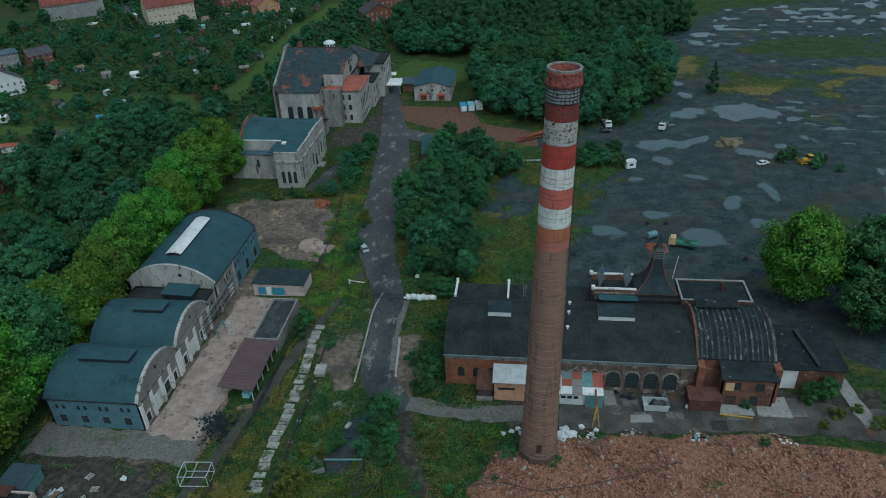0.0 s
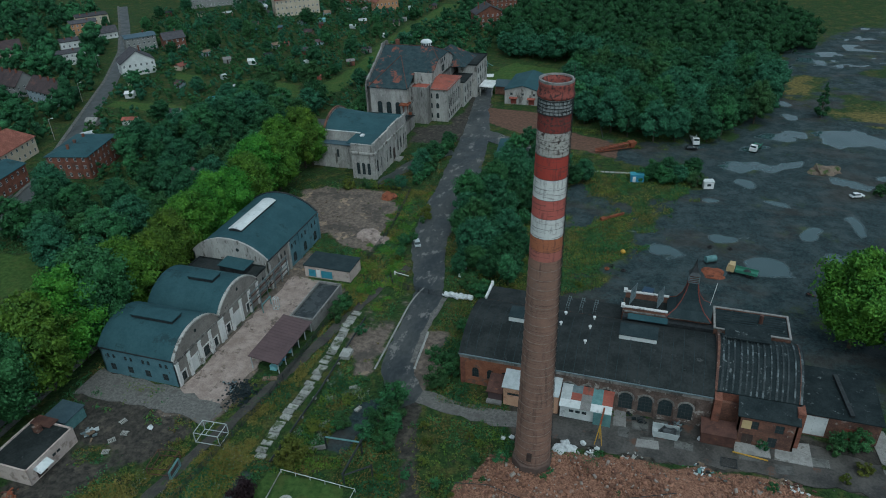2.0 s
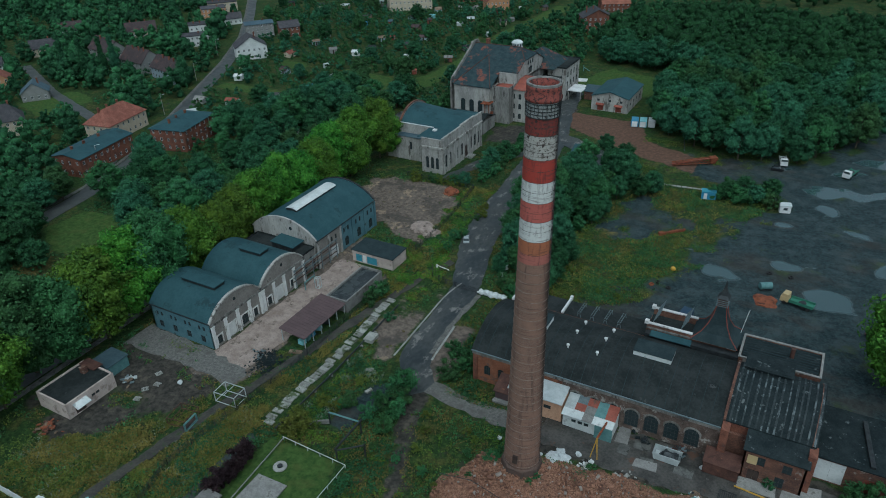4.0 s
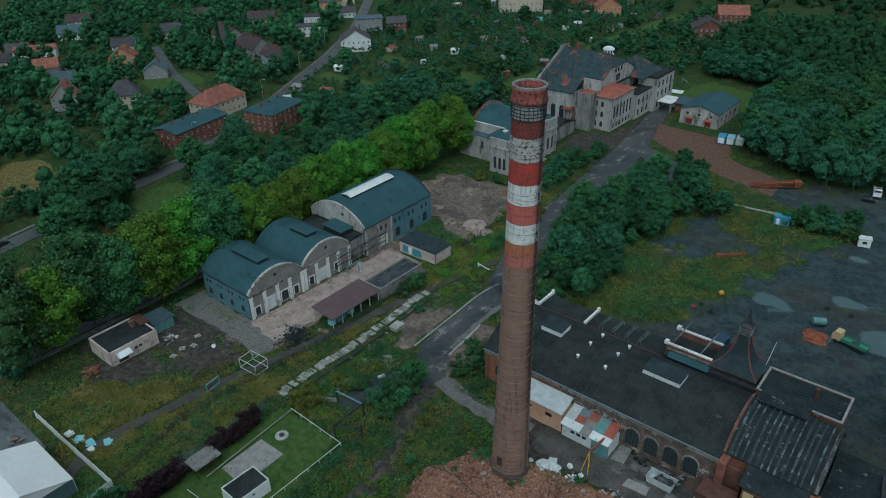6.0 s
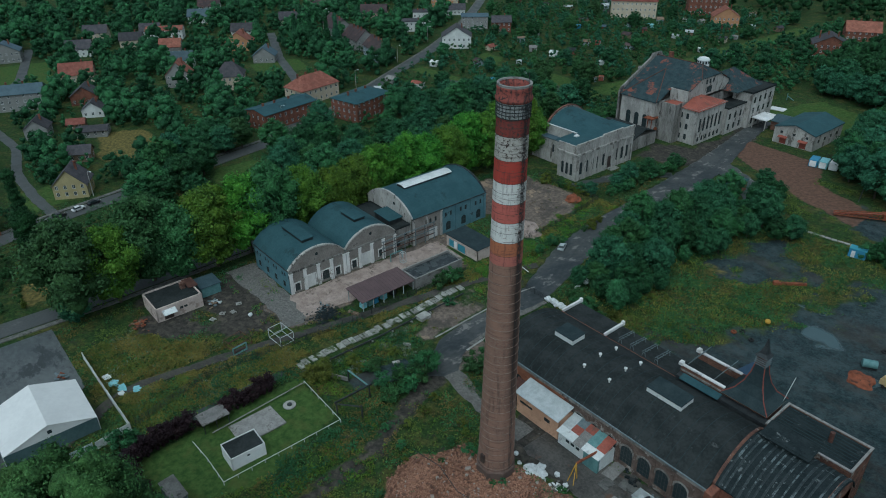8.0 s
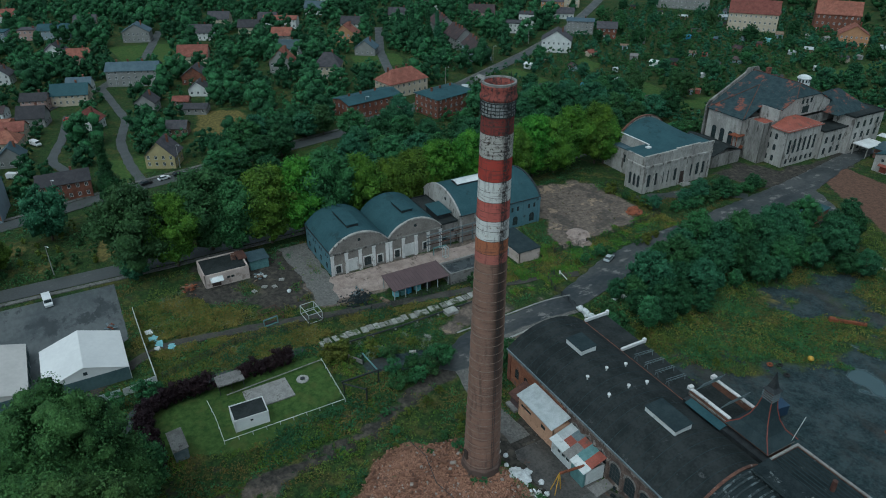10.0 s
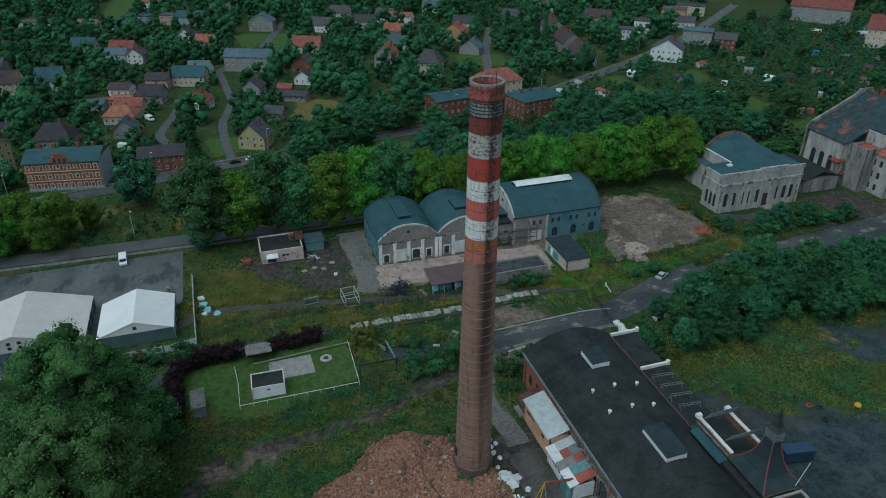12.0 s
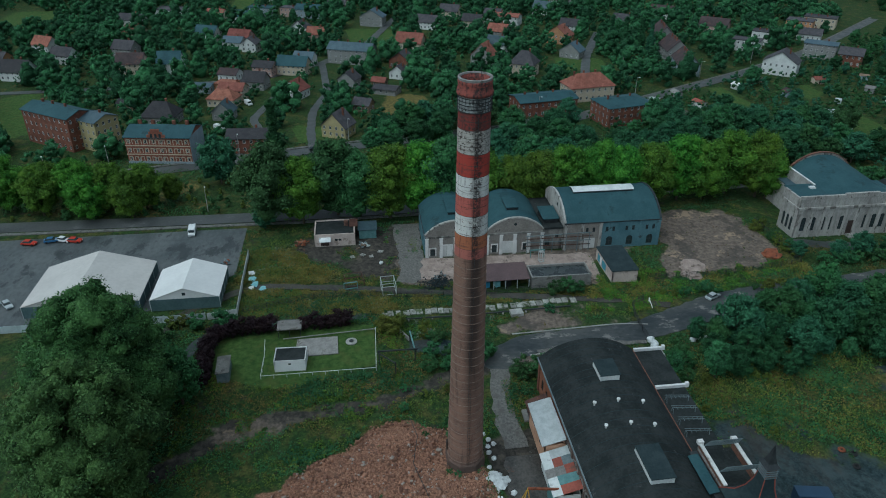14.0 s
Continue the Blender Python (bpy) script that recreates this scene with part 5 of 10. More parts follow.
# ---- sheds across the yard ----
def garage():
    x0, x1, y0, y1, h = -70.2, -56.6, 146.4, 153.6, 3.2
    ob = thing("garage", "low pale garage with two blue doors and flat black roof", "garage")
    ops = [(2.2, 0, 2.2, 2.4, False), (6.6, 0, 3.4, 2.4, False)]
    b = Builder()
    room(b, x0, x1, y0, y1, h + 0.2, s=ops)
    part("wall", b, M["render_pink"], ob)
    part("roof", Builder().box(x0 - 0.25, x1 + 0.25, y0 - 0.3, y1 + 0.25, h + 0.2, h + 0.42), M["felt_blue"], ob, "flat dark felt roof")
    for c, s, w, hh, _ in ops:
        leaf_door(ob, (x0, y0), (1, 0), c, w, hh, M["door_blue"], leaves_n=2 if w > 3 else 1)
    part("wall_panel", Builder().box(x0 + 3.5, x0 + 4.7, y0 - 0.04, y0 - 0.005, 0.1, 2.5), M["white_paint"], ob)


def basin_shed():
    x0, x1, y0, y1, h = -62.6, -56.2, 124.0, 140.4, 2.8
    ob = thing("store_building", "flat-roofed store with rainwater standing on its black roof", "store")
    b = Builder()
    room(b, x0, x1, y0, y1, h + 0.5, w=[(6.0, 0, 2.4, 2.3, False)])
    part("wall", b, M["concrete"], ob, "stained pale wall")
    part("roof", flat_roof(Builder(), x0 + 0.36, x1 - 0.36, y0 + 0.36, y1 - 0.36, h, 0.25), M["pond_roof"], ob, "black roof under a film of water")
    leaf_door(ob, (x0, y1), (0, -1), 6.0, 2.4, 2.3, M["door_dark"])
    part("coping", rim_frame(Builder(), x0 - 0.05, x1 + 0.05, y0 - 0.05, y1 + 0.05, h + 0.5, 0.12, 0.36), M["concrete"], ob)


def open_shed():
    x0, x1, y0, y1 = -63.6, -56.6, 107.2, 123.6
    ob = thing("open_shed", "open timber shed with brown sheet roof", "shed")
    b = Builder()
    b.sheet(((x0 - 0.3, y0 - 0.3, 3.9), (x1 + 0.3, y0 - 0.3, 3.0), (x1 + 0.3, y1, 3.0), (x0 - 0.3, y1, 3.9)), 0.12)
    part("roof", b, M["tin_brown"], ob, "dark brown ribbed sheet roof")
    for i in range(17):
        y = y0 - 0.2 + i * 1.02
        part("roof_rib", Builder().beam((x0 - 0.3, y, 3.93), (x1 + 0.3, y, 3.03), 0.06, 0.06), M["tin_brown"], ob)
    for i in range(6):
        y = y0 + 0.2 + i * 3.2
        for x, z in ((x0 + 0.1, 3.7), (x1 - 0.1, 2.95)):
            part("post", Builder().beam((x, y, 0), (x, y, z), 0.18), M["steel_pale"], ob)
        part("rafter", Builder().beam((x0, y, 3.72), (x1, y, 2.86), 0.12, 0.18), M["wood"], ob)
    part("back_wall", Builder().box(x0 - 0.1, x0, y0 + 3.5, y1, 0, 3.6), M["wood"], ob)
    for i, (y, c) in enumerate(((108.6, "tarp_cyan"), (110.4, "steel_teal"), (112.2, "box_blue"), (115.0, "tarp_cyan"), (118.0, "steel_dark"))):
        solid("crate", Builder().box(-0.8, 0.8, -0.7, 0.7, 0, 0.15).box(-0.75, 0.75, -0.65, 0.65, 0.15, 1.1 + 0.1 * i).box(-0.8, 0.8, -0.7, 0.7, 1.1 + 0.1 * i, 1.2 + 0.1 * i), M[c], "coloured plastic crate stored under the open shed", "crate", m=pose(-58.6, y, 0, 0, 0, 7 * i))


M["pond_roof"] = surface("flooded_black_roof", (0.022, 0.026, 0.028), (0.06, 0.07, 0.07), 0.22, 0.5, 0.05, gloss=0.06)
garage()
basin_shed()
open_shed()


# ---- the boiler house with its curved black roof ----
def boiler_house():
    ob = thing("boiler_house", "long red brick boiler house with curved black felt roof", "factory building")
    x0, x1, y0, y1, h = -16.2, 35.4, 116.0, 136.6, 8.1
    small = [(3.3, 2.0, 1.5, 2.6, True), (6.6, 2.0, 1.5, 2.6, True), (9.8, 2.0, 1.5, 2.6, True)]
    large = [(23.5 + 3.9 * i, 0.9, 2.8, 4.3, True) for i in range(7)]
    b = Builder()
    wall(b, (x0, y0), (1, 0), 20.0, h, small)
    wall(b, (x0, y1), (0, -1), y1 - y0, h, [(c, 2.0, 1.6, 3.4, True) for c in (6.5, 10.5, 14.5, 18.0)])
    part("wall", b, M["brick_orange"], ob, "orange-red brick wall with arched windows")
    b = Builder()
    wall(b, (x0 + 20.0, y0), (1, 0), x1 - x0 - 20.0, h, [(q[0] - 20.0, *q[1:]) for q in large])
    part("wall", b, M["brick_sooty"], ob, "sooty brick wall with a row of large arched windows")
    b = Builder()
    wall(b, (x1, y1), (-1, 0), x1 - x0, 8.4)
    part("wall", b, M["brick"], ob)
    windows(ob, (x0, y0), (1, 0), small, cols=3, rows=4)
    windows(ob, (x0, y1), (0, -1), [(c, 2.0, 1.6, 3.4, True) for c in (6.5, 10.5, 14.5, 18.0)], cols=3, rows=4)
    windows(ob, (x0, y0), (1, 0), large, cols=4, rows=5)
    line = arc_line(y0 - 0.35, y1 + 0.1, h + 0.05, 12.3, 20)
    part("roof", barrel(Builder(), "x", x0 - 0.25, x1, line, 0.28), M["black_roof"], ob, "wide low-arched black felt roof")
    part("gable", tympanum(Builder(), "x", x0, 0.4, line, h - 0.3, -0.32), M["brick_orange"], ob, "arched brick gable")
    part("gutter", Builder().box(x0 - 0.3, x1, y0 - 0.62, y0 - 0.36, h - 0.1, h + 0.12), M["rack_grey"], ob)
    part("cornice", Builder().box(x0 - 0.12, x1, y0 - 0.28, y0, h - 1.0, h - 0.45), M["render_old"], ob, "pale weathered cornice")
    for i in range(8):
        x = x0 + 21.6 + 3.9 * i
        part("pilaster", Builder().box(x - 0.3, x + 0.3, y0 - 0.25, y0 + 0.02, -0.3, h - 1.0), M["brick_sooty"], ob, "sooty brick pier")
    for q in large:
        b = Builder()
        c, r0 = x0 + q[0], q[2] / 2
        zc = q[1] + q[3] - r0
        for k in range(10):
            a, e = math.pi * k / 10, math.pi * (k + 1) / 10
            pts = [(c + r * math.cos(w), zc + r * math.sin(w)) for r, w in ((r0 + 0.02, a), (r0 + 0.42, a), (r0 + 0.42, e), (r0 + 0.02, e))]
            b.face([(p, y0 - 0.09, z) for p, z in pts])
            b.face(((pts[1][0], y0 - 0.09, pts[1][1]), (pts[1][0], y0 + 0.02, pts[1][1]), (pts[2][0], y0 + 0.02, pts[2][1]), (pts[2][0], y0 - 0.09, pts[2][1])))
            b.face(((pts[3][0], y0 - 0.09, pts[3][1]), (pts[3][0], y0 + 0.02, pts[3][1]), (pts[0][0], y0 + 0.02, pts[0][1]), (pts[0][0], y0 - 0.09, pts[0][1])))
        part("window_arch", b, M["render_old"], ob, "weathered stone arch over the window")
    for x in (x0 + 0.5, x0 + 20):
        part("pilaster", Builder().box(x - 0.5, x + 0.5, y0 - 0.22, y0 + 0.02, -0.3, h - 1.0), M["brick"], ob)
    # flat strip at the back
    b = Builder()
    wall(b, (x1, 142.7), (-1, 0), x1 - x0, 8.0)
    wall(b, (x0, 142.7), (0, -1), 6.0, 8.0)
    part("back_wall", b, M["brick"], ob)
    part("back_roof", Builder().box(x0, 35.4, 136.5, 142.7, 7.9, 8.2), M["black_roof"], ob, "flat black felt roof strip")
    for x in (-16.0, -3.6):
        part("parapet", Builder().box(x - 0.2, x + 0.2, 136.6, 143.0, 8.2, 8.8).box(x - 0.24, x + 0.24, 136.5, 143.1, 8.8, 8.92).box(x - 0.32, x + 0.32, 142.8, 143.45, 8.2, 9.25), M["white_paint"], ob, "white capped parapet across the roof")
    for i in range(4):
        x = -0.2 + 3.1 * i
        b = Builder()
        for y in (137.2, 141.6):
            for d in (0, 0.9):
                b.beam((x + d, y, 8.2), (x + d * 0.6 + 0.18, y, 9.1), 0.09)
        for d in (0.18, 0.72):
            b.beam((x + d, 136.9, 9.6), (x + d, 142.0, 9.1), 0.09)
        for y in np.arange(137.2, 142, 0.9):
            b.beam((x + 0.1, y, 9.1), (x + 0.8, y, 9.1), 0.07)
        part("roof_rack", b, M["rack_grey"], ob, "blue-grey steel rack on the flat roof")
    for k in range(24):
        x = x0 + 1.1 + 2.1 * k
        part("felt_seam", barrel(Builder(), "x", x, x + 0.09, [(a, z + 0.03) for a, z in line], 0.03), M["felt_blue"], ob)
    # low roof lights
    for a0, a1, q0, q1, z in ((-7.6, -2.6, 124.4, 128.2, 12.2), (16.0, 23.6, 124.4, 128.4, 12.1)):
        part("roof_monitor", Builder().box(a0, a1, q0, q1, z - 0.8, z + 1.12), M["white_sheet"], ob, "pale sided low roof monitor")
        part("monitor_roof", Builder().sheet(((a0 - 0.1, q0 - 0.12, z + 1.25), (a1 + 0.1, q0 - 0.12, z + 1.25), (a1 + 0.1, q1 + 0.2, z + 1.35), (a0 - 0.1, q1 + 0.2, z + 1.35)), 0.13), M["felt_blue"], ob)
    for x, y in ((3.2, 121.4), (3.6, 125.8), (3.9, 130.6), (9.4, 121.6), (9.8, 126.0), (10.2, 130.4)):
        z = float(np.interp(y, [p[0] for p in line], [p[1] for p in line]))
        part("roof_vent", Builder().lathe([(0.16, z - 0.1), (0.16, z + 0.5), (0.34, z + 0.55), (0.34, z + 0.8), (0.1, z + 0.95)], 12, x, y), M["white_paint"], ob, "white capped roof vent")
    part("flue", Builder().tube((29.5, 119.4, 9.3), (29.5, 119.4, 10.9), 0.16, 10), M["steel_dark"], ob)
    b = Builder()
    b.sheet(((17.0, 133.8, 10.9), (25.5, 133.8, 10.9), (25.5, 135.6, 11.2), (17.0, 135.6, 11.2)), 0.12)
    part("glazed_strip", b, M["teal_roof"], ob, "narrow blue-green sheet strip")
    part("strip_wall", Builder().box(15.9, 35.3, 134.6, 136.4, 8.2, 10.7), M["steel_dark"], ob)
    return ob


boiler_house()


def roof_house():
    """The open brick box on the roof and the tower with its steep cap."""
    ob = thing("roof_house", "open brick box with white copings on the boiler house roof", "roof structure")
    x0, x1, y0, y1, z = 15.8, 25.3, 136.4, 142.6, 8.2
    for q in (y0, y1):
        part("wall", Builder().box(x0, x1, q - 0.25, q + 0.25, z, 12.2), M["brick_dark"], ob)
    part("wall", Builder().box(x0 - 0.2, x0 + 0.2, y0 + 0.25, y1 - 0.25, z, 10.4), M["brick_dark"], ob)
    for q in (y0, y1):
        part("coping", Builder().box(x0 - 0.4, x1, q - 0.3, q + 0.3, 12.2, 12.48).box(x0 - 0.5, x0 + 0.3, q - 0.5, q + 0.5, 12.2, 12.9), M["lime_wash"], ob, "broad white coping")
    part("cornice", Builder().box(x0 - 0.1, x1, y0 - 0.4, y0 - 0.26, 11.1, 11.5), M["render_old"], ob)
    part("deck", Builder().box(x0, x1, y0 + 0.25, y1 - 0.25, 10.4, 10.7), M["black_roof"], ob)
    for x in (x0 + 1.2, x1 - 2.4):
        b = Builder()
        b.beam((x, y0, 12.9), (x + 1.1, y0 + 0.3, 15.0), 0.1).beam((x, y1, 12.9), (x + 1.1, y1 - 0.3, 15.0), 0.1)
        for i in range(16):
            y = y0 + 0.3 + i * 0.38
            b.beam((x, y, 12.9), (x + 1.1, y, 15.0), 0.10)
        for i in range(5):
            d = i / 4
            b.beam((x + 1.1 * d, y0 + 0.2, 12.9 + 2.1 * d), (x + 1.1 * d, y1 - 0.2, 12.9 + 2.1 * d), 0.09)
        part("grille", b, M["rack_grey"], ob, "tilted blue-grey steel grille")
    tw = thing("roof_tower", "square tower with steep concave slate cap and lantern", "tower", 29.7, 139.4, 8.2)
    part("wall", Builder().box(-4.3, 4.3, -3.1, 3.1, 0, 3.3), M["brick_dark"], tw)
    part("cornice", Builder().box(-4.6, 4.6, -3.4, 3.4, 3.0, 3.5), M["render_old"], tw)
    prof = [(1.0, 3.5), (0.62, 5.0), (0.40, 6.9), (0.27, 9.0), (0.2, 11.2)]
    b = Builder()
    for (a, z), (c, q) in zip(prof, prof[1:]):
        for i in range(4):
            s = [(-1, -1), (1, -1), (1, 1), (-1, 1)]
            p, r = s[i], s[(i + 1) % 4]
            b.face(((4.7 * a * p[0], 3.9 * a * p[1], z), (4.7 * a * r[0], 3.9 * a * r[1], z), (4.7 * c * r[0], 3.9 * c * r[1], q), (4.7 * c * p[0], 3.9 * c * p[1], q)))
    part("cap", b, M["felt_blue"], tw, "steep dark concave roof cap")
    for sx, sy in ((-1, -1), (1, -1), (1, 1), (-1, 1)):
        b = Builder()
        for (a, z), (c, q) in zip(prof, prof[1:]):
            b.beam((4.72 * a * sx, 3.92 * a * sy, z + 0.05), (4.72 * c * sx, 3.92 * c * sy, q + 0.05), 0.15)
        part("hip_ridge", b, M["door_red"], tw, "rusty red hip ridge")
    part("lantern", Builder().box(-0.95, 0.95, -0.8, 0.8, 10.8, 13.2), M["rust_dark"], tw)
    b = Builder()
    for i in range(5):
        b.box(-1.15, 1.15, -1.0, 1.0, 11.1 + 0.45 * i, 11.2 + 0.45 * i)
    part("louvre", b, M["rack_grey"], tw)
    part("lantern_cap", Builder().lathe([(1.75, 13.1), (1.0, 13.7), (0.5, 15.0), (0.06, 17.0)], 4, turn=math.pi / 4), M["steel_dark"], tw, "dark pyramid cap")
    part("pole", Builder().tube((4.4, 2.6, 3.4), (5.2, 3.2, 9.4), 0.05, 8), M["white_paint"], tw)


roof_house()


def brew_house():
    ob = thing("press_house", "brick press house with arched ribbed roof and brick end wall", "factory building")
    x0, x1, y0, y1 = 35.6, 51.0, 117.4, 134.0
    line = arc_line(y0 - 0.3, y1 + 0.4, 8.9, 13.6, 18, 1.2)
    b = Builder()
    wall(b, (x0, y0), (1, 0), x1 - x0, 9.0)
    wall(b, (x1, y0), (0, 1), y1 - y0, 9.0)
    part("wall", b, M["brick"], ob)
    part("gable", tympanum(Builder(), "x", x0 - 0.25, 0.5, line, 0.0, 0.2), M["brick_dark"], ob, "arched sooty brick end wall")
    part("gable", tympanum(Builder(), "x", x1 - 0.45, 0.45, line, 0.0, 0.1), M["brick_dark"], ob)
    part("roof", barrel(Builder(), "x", x0 + 0.27, x1 + 0.3, line, 0.25), M["felt_old"], ob, "arched weathered felt roof with pale ribs")
    for i in range(14):
        x = x0 + 0.9 + i * 1.1 + 0.12 * math.sin(5 * i)
        part("roof_rib", barrel(Builder(), "x", x - 0.16 - 0.05 * math.sin(3 * i), x + 0.16 + 0.06 * math.cos(2 * i), [(a, z + 0.13) for a, z in line], 0.13), M["rib_pale"], ob, "pale worn roof rib")
    for i in range(6):
        part("monitor_rib", Builder().box(x0 + 1.4 + i * 1.35, x0 + 2.6 + i * 1.35, 128.2, 131.6, 13.2, 14.45), M["felt_old"], ob)
    b = Builder()
    b.sheet(((x0 + 1.0, 127.8, 14.3), (x0 + 9.8, 127.8, 14.3), (x0 + 9.8, 132.0, 14.9), (x0 + 1.0, 132.0, 14.9)), 0.15)
    part("roof_monitor", b, M["felt_old"], ob, "low ribbed roof monitor")
    b = Builder()
    room(b, 35.0, 50.2, 134.2, 142.6, 11.4)
    part("rear_wall", b, M["brick_dark"], ob)
    part("rear_roof", Builder().box(35.3, 49.9, 134.5, 142.3, 10.9, 11.2), M["felt_old"], ob)
    for i in range(9):
        part("rear_roof_rib", Builder().box(35.6, 49.6, 134.9 + 0.85 * i, 135.05 + 0.85 * i, 11.2, 11.28), M["felt_blue"], ob)
    part("parapet", rim_frame(Builder(), 34.9, 50.3, 134.1, 142.7, 11.38, 0.22, 0.42), M["concrete"], ob, "grey concrete parapet")
    part("stack", Builder().tube((44.5, 138.8, 11.0), (44.5, 138.8, 13.4), 0.42, 14), M["rust_dark"], ob, "rusty roof flue")
    # front bay
    ops = [(2.2, 0.0, 2.0, 2.6, False), (6.6, 0.2, 1.6, 2.5, False), (2.8, 4.0, 1.8, 2.0, False), (7.4, 4.0, 1.6, 2.0, False)]
    b = Builder()
    wall(b, (40.2, 113.4), (1, 0), 10.4, 7.0, ops)
    wall(b, (50.6, 113.4), (0, 1), 4.2, 7.0)
    wall(b, (40.2, 117.4), (0, -1), 4.0, 7.0)
    part("front_bay", b, M["brick_dark"], ob, "patched orange brick front bay")
    windows(ob, (40.2, 113.4), (1, 0), ops[1:])
    leaf_door(ob, (40.2, 113.4), (1, 0), 2.2, 2.0, 2.6, M["door_dark"])
    part("bay_roof", Builder().sheet(((39.9, 113.0, 7.1), (51.0, 113.0, 7.1), (51.0, 117.4, 8.8), (39.9, 117.4, 8.8)), 0.2), M["felt_old"], ob)
    part("bay_panel", Builder().box(40.9, 42.6, 113.30, 113.38, 4.0, 6.0), M["cab_tan"], ob, "faded yellow board in the upper opening")
    for x in (36.2, 51.0):
        part("pier", Builder().box(x - 0.7, x + 0.7, 114.6, 117.6, -0.3, 8.6), M["brick"], ob)
    part("gate_wall", Builder().box(36.4, 40.2, 116.6, 117.3, 0, 6.6), M["brick_dark"], ob)


M["rib_pale"] = surface("pale_worn_rib", (0.012, 0.018, 0.020), (0.042, 0.054, 0.057), 0.6, 0.65, 0.3, spot=(0.125, 0.150, 0.155), spot_scale=0.55, spot_at=0.55)
brew_house()


def annex():
    ob = thing("annex", "low brick annex with flat black roof, white and red gates", "outbuilding")
    x0, x1, y0, y1, h = 51.6, 66.0, 119.4, 133.0, 5.5
    ops = [(2.9, 0, 4.8, 4.8, False), (10.2, 0, 3.6, 3.2, False)]
    b = Builder()
    room(b, x0, x1, y0, y1, h, s=ops)
    part("wall", b, M["brick_dark"], ob)
    part("roof", Builder().sheet(((x0 - 0.3, y0 - 0.5, h + 0.1), (x1 + 0.4, y0 - 0.5, h + 0.1), (x1 + 0.4, y1 + 0.3, h + 0.8), (x0 - 0.3, y1 + 0.3, h + 0.8)), 0.25), M["felt_old"], ob)
    part("roof_duct", Builder().beam((x0 + 9.2, y0 + 0.4, h + 0.45), (x0 + 7.4, y1 - 2, h + 1.15), 0.8, 0.5), M["steel_dark"], ob)
    leaf_door(ob, (x0, y0), (1, 0), 2.9, 4.8, 4.8, M["white_sheet"])
    leaf_door(ob, (x0, y0), (1, 0), 10.2, 3.6, 3.2, M["door_red"])


annex()


